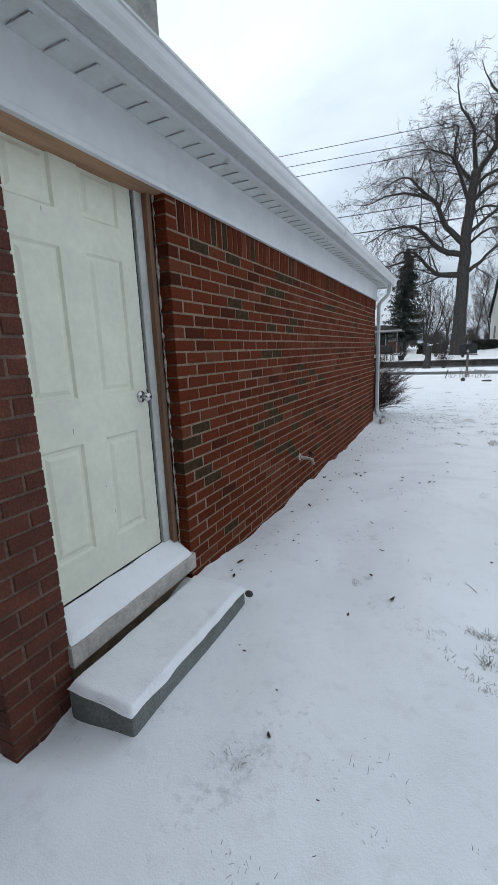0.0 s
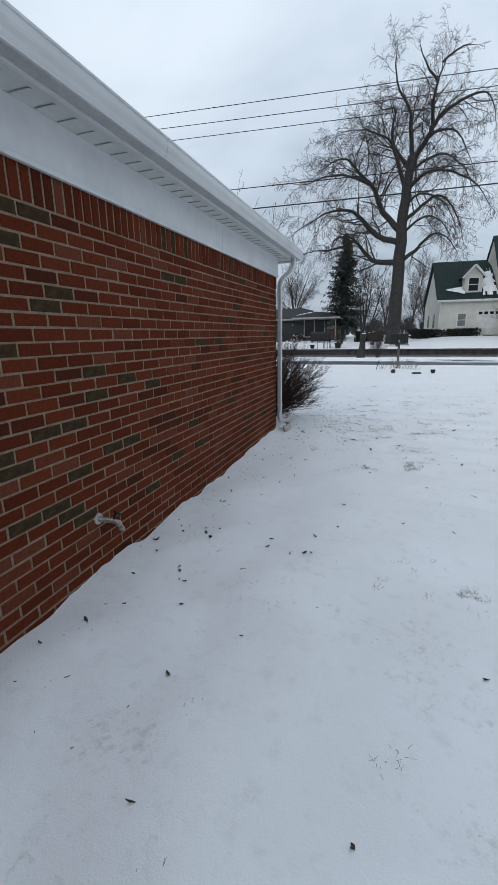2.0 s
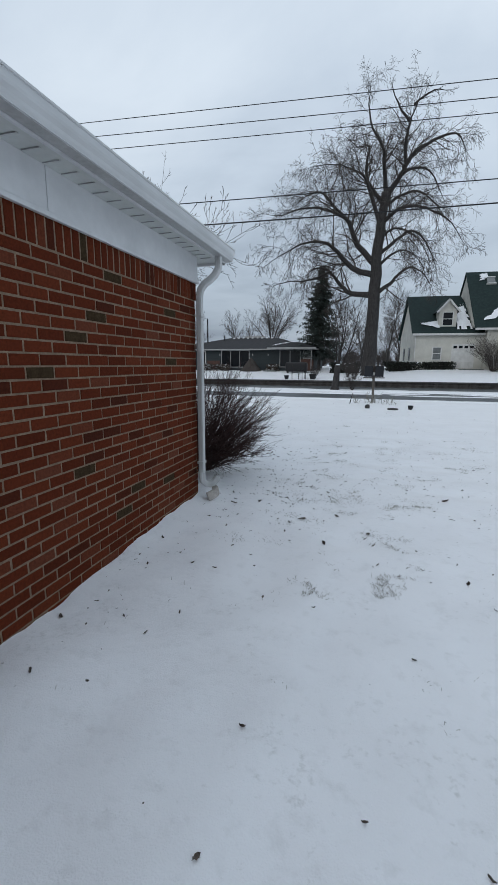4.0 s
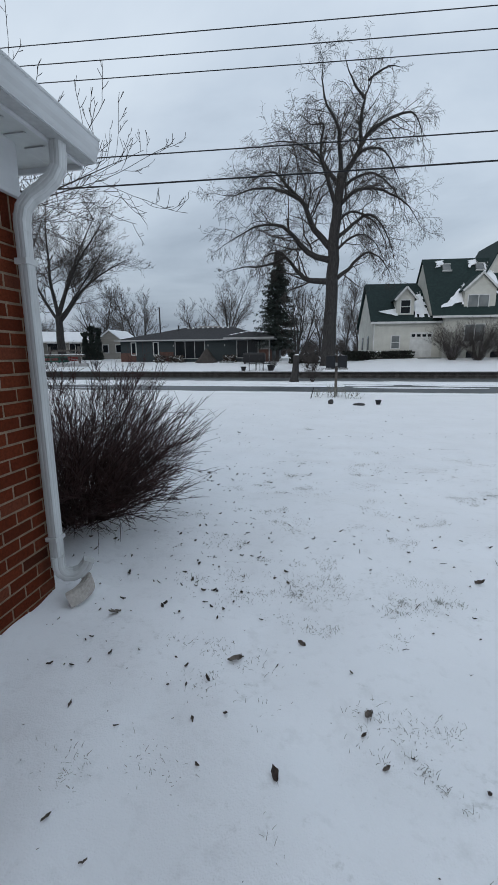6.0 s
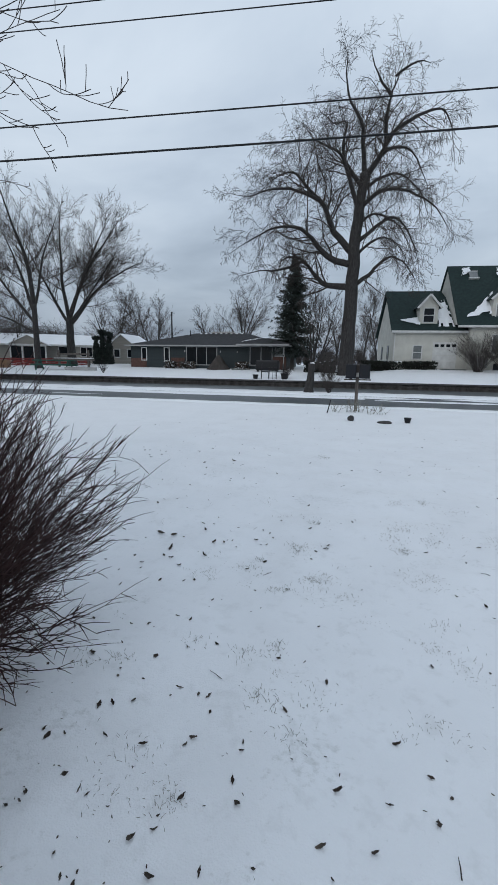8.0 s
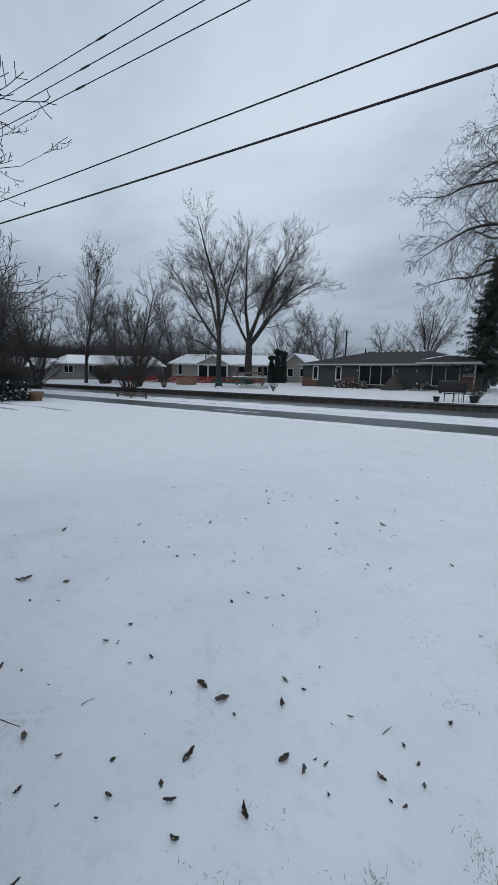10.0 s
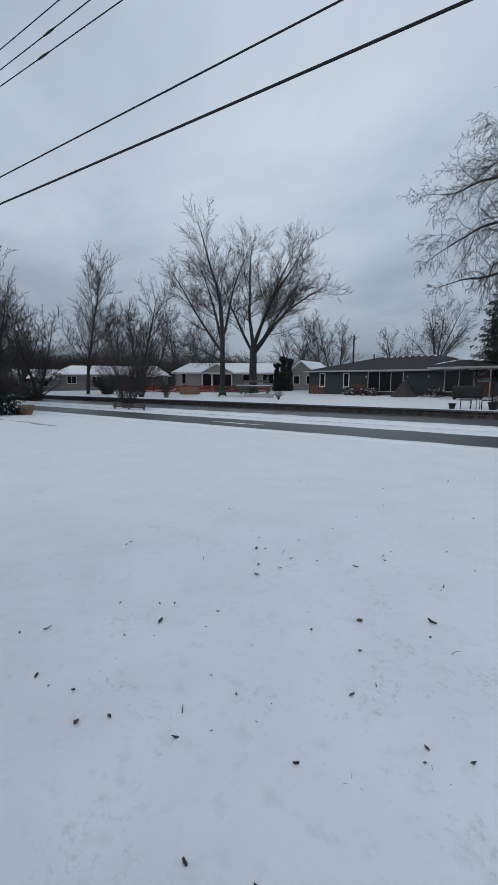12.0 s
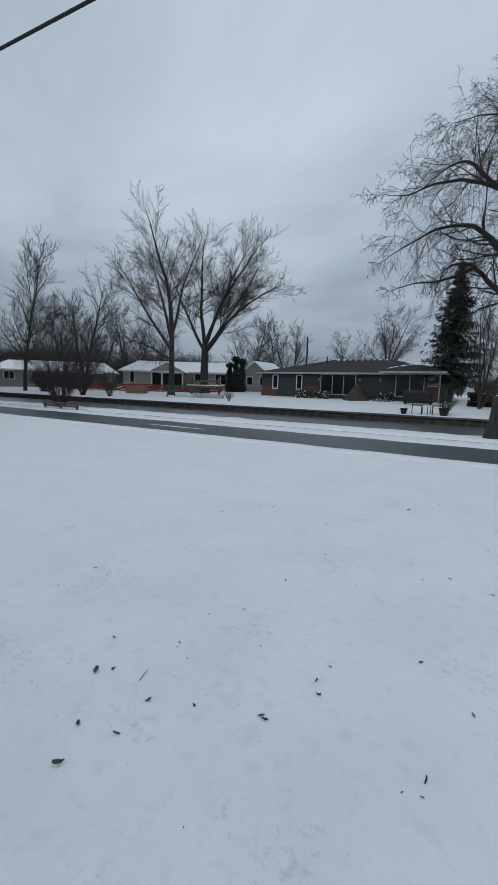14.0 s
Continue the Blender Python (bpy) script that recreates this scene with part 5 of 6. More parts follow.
for src, x, y, s in ((tree_b, -33.7, 81, 0.84), (tree_b, -42.5, 82, 0.95), (tree_a, -38.5, 84, 0.8), (tree_b, -24.0, 84, 0.7), (tree_b, -53.5, 62, 0.9), (tree_c, -60.0, 62, 1.0), (tree_b, -66.0, 58, 1.05), (tree_c, -48.0, 34.5, 0.95), (tree_b, -52.5, 30.0, 1.0), (tree_c, -36.5, 20.0, 0.78), (tree_b, -40.0, 22.5, 0.8), (tree_c, -33.5, 15.0, 0.8), (tree_b, -37.5, 14.0, 0.85), (tree_c, -46.0, 22.0, 1.05), (tree_b, -58.0, 36.0, 0.95), (tree_c, -64.0, 40.0, 1.0), (tree_a, 3.5, 78, 0.7), (tree_b, 6.0, 84, 0.75), (tree_c, -1.0, 88, 0.8), (tree_b, -44.0, 58.0, 0.75), (tree_a, -3.0, 62.5, 0.5), (tree_b, -55.0, 20.0, 1.0), (tree_c, -30.5, 19.5, 0.66)):
    copy_thing(src, pose(x, y, far_z(x, y) - 0.1, 0, 0, rp.uniform(0, 360)) @ Matrix.Diagonal((s, s, s, 1)))
SPARSE = dict(OPEN, dense=[1.0, 1.6, 2.2])
stem_tree = bare_tree("stem_clump", pose(-1.9, 46.0, far_z(-1.9, 46)), 44, 7.6, 0.10, SPARSE, "clump of slanting bare stems beside the old tree", stems=[((0.25, 0, 1), 1.0), ((0.5, 0.1, 1), 0.95), ((-0.1, 0.1, 1), 0.9), ((0.05, -0.1, 1), 0.8), ((0.7, 0, 1), 0.8)], twig=TWIG)

# a belt of woods on the horizon
rw = random.Random(17)
runs3, runs4 = [], []
for _ in range(1150):
    x = rw.uniform(-190, 130) if _ < 620 else rw.uniform(-150, -45)
    y = rw.uniform(98, 135) if x > -60 else rw.uniform(45, 120)
    if x < -60 and y < 75 and x > -84:
        x -= 30
    h = rw.uniform(4.0, 10.0) if x < -60 else rw.uniform(2.2, 5.0)
    b = Vector((x, y, 0.9))
    for _ in range(22):
        a, e = rw.uniform(0, 2 * math.pi), rw.uniform(0.35, 1.0)
        p = b + Vector((0, 0, h * rw.uniform(0.0, 0.45)))
        q = p + Vector((math.cos(a) * h * 0.3 * e, math.sin(a) * h * 0.3 * e, h * rw.uniform(0.3, 0.6)))
        runs3.append(([p, p.lerp(q, 0.5) + Vector((0, 0, -0.06 * h)), q], [0.07, 0.045, 0.02]))
        for _ in range(7):
            s = p.lerp(q, rw.uniform(0.3, 1))
            runs4.append(([s, s + Vector((rw.gauss(0, 0.16), rw.gauss(0, 0.16), rw.uniform(0.0, 0.25))) * h], [0.025, 0.012]))
v, f = tubes(runs3 + runs4, 3)
tagged(mesh_object("far_woods", v, f, TWIG), "distant bare woods along the horizon", "woods", kind="stuff")


# evergreens
def spruce(name, m, seed, height, width, label, tiers=34, full=1.0):
    rng = random.Random(seed)
    root = thing(name, m, label, "spruce tree")
    part("trunk", cylinder(bmesh.new(), (0, 0, -0.1), (0, 0, height * 0.96), height * 0.018, 0.02, 10), BARK, root)
    v, f = [], []
    for t in range(tiers):
        u = t / (tiers - 1)
        z, reach = height * (0.17 + 0.81 * u), width * (1 - u) ** 0.85 + 0.12
        for k in range(int((6 + 9 * (1 - u)) * full)):
            a = rng.uniform(0, 2 * math.pi)
            l = reach * rng.uniform(0.55, 1.12)
            d = Vector((math.cos(a), math.sin(a), 0))
            across = Vector((-d.y, d.x, 0))
            for s in range(12):
                w = (s + rng.random()) / 12
                p = d * l * w + Vector((0, 0, z - 0.42 * l * w + 0.30 * l * w * w))
                for _ in range(5):
                    q = p + across * rng.gauss(0, 0.16) * (0.5 + 0.14 * l) + Vector((0, 0, rng.gauss(-0.05, 0.06)))
                    n = Vector((rng.gauss(0, 1), rng.gauss(0, 1), rng.gauss(0, 1))).normalized() * rng.uniform(0.08, 0.18)
                    e = (d * rng.uniform(0.1, 0.8) + across * rng.gauss(0, 0.5) + Vector((0, 0, rng.uniform(-1.1, 0.0)))).normalized() * rng.uniform(0.22, 0.5)
                    o = len(v)
                    v += [tuple(q - n * 0.35), tuple(q + n * 0.35), tuple(q + e)]
                    f.append((o, o + 1, o + 2))
    mesh_object("crown", v, f, NEEDLES, root)
    return root


spruce("spruce", pose(-4.5, 52.6, 0.75), 3, 11.6, 3.15, "dark full spruce beside the ranch house")
spruce("spruce", pose(-40.1, 26.0, -0.08), 6, 9.0, 2.1, "thin dark spruce in the roadside thicket", full=0.5)


def leafy(name, m, seed, size, count, label, category="hedge", mat=None, top=0.0, group="", snow=0.0, ragged=0.12, leaf=1.0):
    """A clipped or pillar-shaped evergreen made of many small leaf clumps over an inner frame of branches."""
    rng = random.Random(seed)
    root = thing(name, m, label, category, group)
    v, f = [], []
    for _ in range(count):
        a, u = rng.uniform(0, 2 * math.pi), rng.random()
        shrink = 1 - top * u ** 1.6
        r = (0.72 + 0.32 * rng.random()) * shrink * (1 + 2 * ragged * noise.noise((math.cos(a) * 1.6, math.sin(a) * 1.6 + seed, u * 2.5)))
        ex = 0.55
        cx, sy = math.cos(a), math.sin(a)
        p = Vector((size[0] * math.copysign(abs(cx) ** ex, cx) * r, size[1] * math.copysign(abs(sy) ** ex, sy) * r, size[2] * (u if rng.random() < 0.7 else 1.0 - 0.12 * rng.random())))
        if rng.random() < 0.35:
            p.x, p.y, p.z = size[0] * rng.uniform(-0.9, 0.9) * shrink, size[1] * rng.uniform(-0.9, 0.9) * shrink, size[2] * u
        n1 = Vector((rng.gauss(0, 1), rng.gauss(0, 1), rng.gauss(0, 1))).normalized() * rng.uniform(0.05, 0.12) * leaf
        n2 = Vector((rng.gauss(0, 1), rng.gauss(0, 1), rng.gauss(0.5, 1))).normalized() * rng.uniform(0.10, 0.22) * leaf
        o = len(v)
        v += [tuple(p - n1), tuple(p + n1), tuple(p + n2 + n1 * 0.4), tuple(p + n2 - n1 * 0.4)]
        f.append((o, o + 1, o + 2, o + 3))
    flecks = [1 if rng.random() < snow else 0 for _ in f]
    mesh_object("foliage", v, f, [mat or HEDGE_LEAF, SNOW], root, slots=flecks)
    bm = bmesh.new()
    for k in range(7):
        cylinder(bm, (size[0] * rng.uniform(-0.7, 0.7), size[1] * rng.uniform(-0.4, 0.4), -0.05), (size[0] * rng.uniform(-0.7, 0.7) * (1 - top), 0, size[2] * 0.8), 0.05, 0.02, 6)
    part("branchwork", bm, BARK, root)
    return root


for i, (dx, h) in enumerate(((0.0, 4.3), (0.95, 4.0), (-0.9, 3.5))):
    leafy("arborvitae", pose(-29.7 + dx, 57.2, 0.95), 50 + i, (0.46, 0.46, h), 2400, "dark pillar-shaped evergreen by the beige house", "evergreen", NEEDLES, 0.85, "pillar evergreens")
leafy("clipped_hedge", pose(6.0, 51.6, 0.85), 60, (3.2, 0.7, 0.85), 5200, "low dark clipped hedge dusted with snow by the white house")
leafy("clipped_hedge", pose(-1.3, 48.6, 0.62), 61, (1.45, 0.7, 0.95), 2600, "rounded dark hedge dusted with snow beside the old tree")
for x, y, z, sx, h in ((6.0, 51.6, 1.70, 3.0, 0.05), (-1.3, 48.6, 1.57, 1.25, 0.06)):
    s = thing("snow_on_hedge", pose(x, y, z), "thin broken snow on top of the hedge", "snow", kind="stuff")
    for k in range(5):
        w = sx * 0.32
        snow_cap("patch", -w / 2 + (k - 2) * sx * 0.4, w / 2 + (k - 2) * sx * 0.4, -0.4, 0.3, -0.06, 0.12, s, seed=k + x, inset=0.15, n=8, m=8)

# bare shrubs across the road and the dark thicket by the pole
canal_shrub = bush("canal_shrub", pose(-23.8, 28.5, ground_height(-23.8, 28.5)), 71, 130, 3.2, 6.0, "round bare brown shrub on the canal verge", base=0.4, twigs=7, sub=5, r0=0.013, flat=0.3, mat=TWIG, group="wild shrubs")
thicket = bush("thicket_shrub", pose(-25.2, 17.5, ground_height(-25.2, 17.5)), 72, 230, 2.4, 3.1, "dense dark leafless thicket shrub by the drive", base=0.9, twigs=9, sub=6, r0=0.018, flat=0.3, mat=TWIG, group="wild shrubs")
for x, y, s in ((-27.5, 13.8, 1.0), (-29.5, 20.5, 1.15), (-32.0, 16.5, 1.3), (-34.5, 22.0, 1.35), (-30.0, 10.8, 1.15), (-37.5, 18.0, 1.5), (-39.0, 24.5, 1.3), (-26.0, 20.8, 0.75), (-43.0, 26.0, 1.4), (-46.0, 31.0, 1.2), (-35.0, 12.0, 1.4), (-24.8, 13.2, 0.8), (-46.5, 42.5, 0.8)):
    copy_thing(thicket, pose(x, y, far_z(x, y) - 0.05, 0, 0, rp.uniform(0, 360)) @ Matrix.Diagonal((s, s, s * rp.uniform(0.8, 1.05), 1)))
for x, y, s in ((12.8, 49.6, 0.62), (15.0, 49.2, 0.68), (17.3, 49.8, 0.6), (-0.6, 42.5, 0.3), (-20.0, 41.5, 0.16), (-3.2, 39.8, 0.22), (0.5, 29.3, 0.2), (0.1, 39.6, 0.3), (1.6, 40.2, 0.26), (-36.5, 39.8, 0.7), (-33.0, 40.2, 0.5)):
    wide = 1.45 if x > 10 else 1.0
    copy_thing(canal_shrub, pose(x, y, far_z(x, y), 0, 0, rp.uniform(0, 360)) @ Matrix.Diagonal((s * wide, s * wide, s, 1)))
leafy("thicket_evergreen", pose(-24.2, 15.2, ground_height(-24.2, 15.2)), 63, (1.5, 1.3, 2.3), 9200, "dark evergreen undergrowth flecked with snow by the pole", "undergrowth", NEEDLES, 0.55, snow=0.045, ragged=0.5, leaf=0.6)
leafy("thicket_evergreen", pose(-23.4, 19.6, ground_height(-23.4, 19.6)), 64, (1.5, 1.2, 1.0), 6000, "low dark undergrowth along the drive", "undergrowth", NEEDLES, 0.5, snow=0.06, ragged=0.5, leaf=0.6)
leafy("thicket_evergreen", pose(-27.5, 17.0, ground_height(-27.5, 17.0)), 65, (1.9, 1.8, 3.4), 12000, "tall dark evergreen undergrowth behind the pole", "undergrowth", NEEDLES, 0.6, snow=0.035, ragged=0.5, leaf=0.6)
leafy("thicket_evergreen", pose(-29.5, 13.0, ground_height(-29.5, 13.0)), 66, (2.2, 2.0, 3.6), 12000, "tall dark evergreen undergrowth behind the pole", "undergrowth", NEEDLES, 0.6, snow=0.035, ragged=0.5, leaf=0.6)
leafy("thicket_evergreen", pose(-30.5, 19.2, ground_height(-30.5, 19.2)), 67, (1.8, 1.6, 2.4), 9200, "dark evergreen undergrowth behind the drive", "undergrowth", NEEDLES, 0.6, snow=0.04, ragged=0.5, leaf=0.6)


# houses across the canal; each stands with its front along local x, facing -y
def opening(parent, x, z, w, h, y, bars=0, rim=TRIM_WHITE, glass=DARK_GLASS, name="window", t=0.09, rail=False):
    """A window or glazed door: a rim with mullions and panes set into it."""
    bm = blocks(((x - t, y - 0.07, z - t), (x, y + 0.02, z + h + t)), ((x + w, y - 0.07, z - t), (x + w + t, y + 0.02, z + h + t)), ((x, y - 0.07, z + h), (x + w, y + 0.02, z + h + t)), ((x, y - 0.07, z - t), (x + w, y + 0.02, z)))
    for k in range(bars):
        c = x + w * (k + 1) / (bars + 1)
        box(bm, (c - 0.035, y - 0.06, z), (c + 0.035, y + 0.02, z + h))
    if rail:
        box(bm, (x, y - 0.055, z + h * 0.5 - 0.03), (x + w, y + 0.02, z + h * 0.5 + 0.03))
    win = part(name, bm, rim, parent)
    for k in range(bars + 1):
        part("pane", blocks(((x + w * k / (bars + 1), y - 0.02, z), (x + w * (k + 1) / (bars + 1), y - 0.008, z + h))), glass, win)
    return win


def roof_mesh(parent, pts, faces, mat, name="roof"):
    ob = mesh_object(name, pts, faces, mat, parent)
    s = ob.modifiers.new("thickness", "SOLIDIFY")
    s.thickness, s.offset = 0.12, -1
    return ob


def roof_snow(parent, quad, seed, n=16, m=9):
    """Ragged, broken snow over a stretch of roof given by four corners."""
    a, b, c, d = (Vector(p) for p in quad)
    up = (b - a).cross(d - a).normalized()
    up = up if up.z > 0 else -up
    v, f = [], []
    for j in range(m + 1):
        for i in range(n + 1):
            u, w = i / n, j / m
            p = (a * (1 - u) + b * u) * (1 - w) + (d * (1 - u) + c * u) * w
            edge = min(u, 1 - u, w, 1 - w)
            p += Vector((noise.noise((u * 5, w * 4, seed)), noise.noise((u * 5, w * 4, seed + 5)), 0)) * 0.25 * (1 - min(edge * 3, 1))
            v.append(tuple(p + up * (0.02 + 0.06 * min(edge * 5, 1))))
    for j in range(m):
        for i in range(n):
            u, w = (i + 0.5) / n, (j + 0.5) / m
            edge = min(u, 1 - u, w, 1 - w)
            if edge * 1.6 + 0.55 * noise.noise((u * 6, w * 5, seed + 9)) > 0.02:
                k = j * (n + 1) + i
                f.append((k, k + 1, k + n + 2, k + n + 1))
    return mesh_object("roof_snow", v, f, SNOW, parent, True)


# the dark ranch house
ranch = thing("ranch_house", pose(-14.0, 52.0, 0.72), "low dark slate-blue ranch house with hipped roof and glass doors", "house")
part("wall", blocks(((-8.9, 0.0, -0.3), (9.0, 8.0, 2.45))), SLATE_SIDING, ranch)
for x0, x1, top in ((-8.9, -7.0, 1.05), (-4.0, -2.4, 1.15), (7.55, 8.95, 1.35)):
    part("brick_panel", blocks(((x0, -0.06, -0.3), (x1, 0.0, top))), FAR_BRICK, ranch, "red-brown brick below the windows")
e = 0.55
roof_mesh(ranch, [(-9.4, -e, 2.5), (9.5, -e, 2.5), (9.5, 8 + e, 2.5), (-9.4, 8 + e, 2.5), (-2.3, 4.0, 4.05), (3.7, 4.0, 4.05)], [(0, 1, 5, 4), (1, 2, 5), (2, 3, 4, 5), (3, 0, 4)], DARK_SHINGLE)
part("eave_board", blocks(((-9.4, -e - 0.03, 2.36), (9.5, -e + 0.03, 2.52)), ((9.44, -e, 2.36), (9.5, 8 + e, 2.52)), ((-9.4, -e, 2.36), (-9.34, 8 + e, 2.52))), GREY_TRIM, ranch)
roof_mesh(ranch, [(3.9, -1.6, 2.62), (9.4, -1.6, 2.62), (9.4, 2.4, 2.9), (3.9, 2.4, 2.9), (7.0, -0.4, 3.25), (7.0, 2.0, 3.35)], [(0, 1, 4), (1, 2, 5, 4), (0, 4, 5, 3)], DARK_SHINGLE, "porch_roof")
part("porch_eave", blocks(((3.9, -1.64, 2.44), (9.4, -1.56, 2.62))), GREY_TRIM, ranch)
part("porch_post", blocks(((8.85, -1.5, -0.2), (8.93, -1.42, 2.5))), GREY_TRIM, ranch)
roof_snow(ranch, [(4.3, -1.3, 2.80), (6.9, -0.3, 3.30), (6.9, 0.3, 3.36), (4.6, -0.2, 2.98)], 6.0)
roof_snow(ranch, [(7.2, 0.9, 3.36), (9.3, 0.2, 2.98), (9.3, 2.0, 3.02), (7.2, 2.0, 3.42)], 7.0)
opening(ranch, -7.5, 0.88, 0.5, 1.3, 0.0)
opening(ranch, -4.75, 0.88, 0.5, 1.3, 0.0)
opening(ranch, -2.1, 0.45, 3.4, 1.85, 0.0, 2, GREY_TRIM, name="patio_door")
opening(ranch, 5.1, 0.5, 2.3, 1.85, 0.0, 1, GREY_TRIM, name="patio_door")
opening(ranch, 7.8, 1.45, 0.9, 0.8, 0.0, 0, GREY_TRIM, GREY_GLASS)
part("ridge_vent", blocks(((-0.4, 3.8, 4.05), (2.2, 4.2, 4.22))), GREY_TRIM, ranch)
part("vent_pipe", cylinder(bmesh.new(), (-2.8, 3.0, 3.6), (-2.8, 3.0, 4.3), 0.07, 0.07, 8), BLACK_METAL, ranch)
part("mast", cylinder(bmesh.new(), (-4.7, 2.0, 3.0), (-4.7, 2.0, 6.3), 0.09, 0.08, 8), BLACK_METAL, ranch, "dark upright mast by the roof")
for k in range(9):
    x = -1.9 + k * 0.62
    part("snow_bit", blocks(((x, 3.62 + 0.04 * (k % 3), 3.93), (x + 0.22, 3.9, 4.06)), bevel=0.02), SNOW, ranch)
for x in (-2.4, 1.7, 3.6):
    part("wall_lamp", blocks(((x, -0.10, 1.75), (x + 0.1, 0.0, 1.95)), bevel=0.01), GREY_TRIM, ranch)
part("terrace_step", blocks(((3.6, -2.2, -0.3), (5.0, -0.1, 0.1))), CONCRETE, ranch)

for x, w, seed in ((-15.6, 0.9, 81), (-17.6, 0.7, 82), (-9.6, 0.7, 83)):
    leafy("snowy_shrub", pose(x, 51.0, 0.68), seed, (w, 0.5, 0.7), 900, "low brown garden shrub dusted with snow by the house wall", "shrub", DEAD_LEAF, 0.5, "garden shrubs", snow=0.16, ragged=0.3)

cover = thing("covered_heap", pose(-12.0, 50.4, 0.64), "brown peaked cover over garden furniture by the ranch house", "cover")
bm = bmesh.new()
bmesh.ops.create_cone(bm, cap_ends=True, segments=14, radius1=1.35, radius2=0.12, depth=1.55, matrix=Matrix.Translation((0, 0, 0.72)))
bmesh.ops.subdivide_edges(bm, edges=bm.edges[:], cuts=2)
for v in bm.verts:
    v.co *= 1 + 0.10 * noise.noise(v.co * 1.8)
part("sheet", bm, TARP, cover)
grill = thing("covered_grill", pose(-6.3, 48.2, 0.55), "black covered barbecue grill on the terrace", "grill")
part("hood", blocks(((-1.15, -0.4, 0.15), (1.15, 0.4, 1.15)), bevel=0.2), BLACK_METAL, grill)
part("leg", blocks(((-1.0, -0.3, -0.1), (-0.9, 0.3, 0.2))), BLACK_METAL, grill)
part("leg", blocks(((0.9, -0.3, -0.1), (1.0, 0.3, 0.2))), BLACK_METAL, grill)


def patio_chair(m):
    c = thing("patio_chair", m, "black wire patio chair with snow on its seat", "chair", "patio chairs at the canal")
    for x in (-0.24, 0.24):
        for y in (-0.22, 0.22):
            part("leg", cylinder(bmesh.new(), (x, y, 0), (x, y, 0.45 if y < 0 else 0.95), 0.018, 0.018, 6), BLACK_METAL, c)
    part("seat", blocks(((-0.26, -0.24, 0.43), (0.26, 0.24, 0.47)), bevel=0.01), BLACK_METAL, c)
    part("backrest", blocks(*[((-0.24 + 0.08 * k, 0.21, 0.5), (-0.225 + 0.08 * k, 0.225, 0.95)) for k in range(7)], ((-0.25, 0.2, 0.93), (0.25, 0.235, 0.97))), BLACK_METAL, c)
    return c


chair = patio_chair(pose(-4.75, 39.0, far_z(-4.7, 39), 0, 0, 100) @ Matrix.Diagonal((1.2, 1.2, 1.2, 1)))
copy_thing(chair, pose(-3.6, 39.0, far_z(-3.6, 39), 0, 0, -80) @ Matrix.Diagonal((1, 1, 1, 1)))
patio_table = thing("patio_table", pose(-4.2, 39.1, far_z(-4.2, 39)), "small black patio table between two chairs", "table")
part("tabletop", cylinder(bmesh.new(), (0, 0, 0.80), (0, 0, 0.84), 0.36, 0.36, 18), BLACK_METAL, patio_table)
for a in (0.8, 2.9, 5.0):
    part("leg", cylinder(bmesh.new(), (0.28 * math.cos(a), 0.28 * math.sin(a), 0), (0.24 * math.cos(a), 0.24 * math.sin(a), 0.8), 0.02, 0.02, 6), BLACK_METAL, patio_table)


def flower_pot(m, label, s=1.0):
    p = thing("flower_pot", m, label, "flower pot", "flower pots")
    bm = bmesh.new()
    bmesh.ops.create_cone(bm, cap_ends=True, segments=16, radius1=0.15 * s, radius2=0.21 * s, depth=0.30 * s, matrix=Matrix.Translation((0, 0, 0.15 * s)))
    part("pot", bm, BLACK_METAL, p)
    bm = bmesh.new()
    cylinder(bm, (0, 0, 0.27 * s), (0, 0, 0.33 * s), 0.225 * s, 0.225 * s, 16)
    part("rim", bm, BLACK_METAL, p)
    return p


flower_pot(pose(-5.45, 38.8, far_z(-5.4, 39)), "black flower pot on the canal bank")
flower_pot(pose(-3.25, 38.9, far_z(-3.2, 39)), "large black flower pot on the canal bank", 1.35)
flower_pot(pose(3.05, 18.7, ground_height(3.05, 18.7)), "small black flower pot standing on the snowy lawn", 0.42)

# the white house
white = thing("white_house", pose(6.2, 51.5, 1.05, 0, 0, 5), "cream two-storey house with green roofs, dormers and a garage door", "house")
part("wall", blocks(((-0.7, 0.0, -0.8), (6.0, 10.0, 3.7))), CREAM_WALL, white)
bm = bmesh.new()
prism(bm, [(0.0, 3.7), (10.0, 3.7), (5.0, 7.85)], -0.7, -0.45, axis=0)
part("gable", bm, CREAM_WALL, white)
roof_mesh(white, [(-1.0, -0.4, 3.55), (6.2, -0.4, 3.55), (4.6, 5.0, 8.05), (-1.0, 5.0, 8.05), (6.2, 10.4, 3.55), (-1.0, 10.4, 3.55)], [(0, 1, 2, 3), (3, 2, 4, 5)], GREEN_ROOF)
part("eave_board", blocks(((-1.0, -0.46, 3.42), (6.2, -0.38, 3.62))), TRIM_WHITE, white)
part("side_wing_wall", blocks(((6.0, -0.8, -0.8), (13.5, 9.0, 4.2))), CREAM_WALL, white)
bm = bmesh.new()
prism(bm, [(-0.8, 4.2), (9.0, 4.2), (4.1, 10.1)], 4.9, 5.15, axis=0)
part("wing_gable", bm, CREAM_WALL, white)
roof_mesh(white, [(4.75, -1.2, 4.0), (14.0, -1.2, 4.0), (14.0, 4.1, 10.3), (4.75, 4.1, 10.3), (14.0, 9.4, 4.0), (4.75, 9.4, 4.0)], [(0, 1, 2, 3), (3, 2, 4, 5)], GREEN_ROOF, "wing_roof")
part("wing_eave", blocks(((4.75, -1.27, 3.86), (14.0, -1.18, 4.06))), TRIM_WHITE, white)
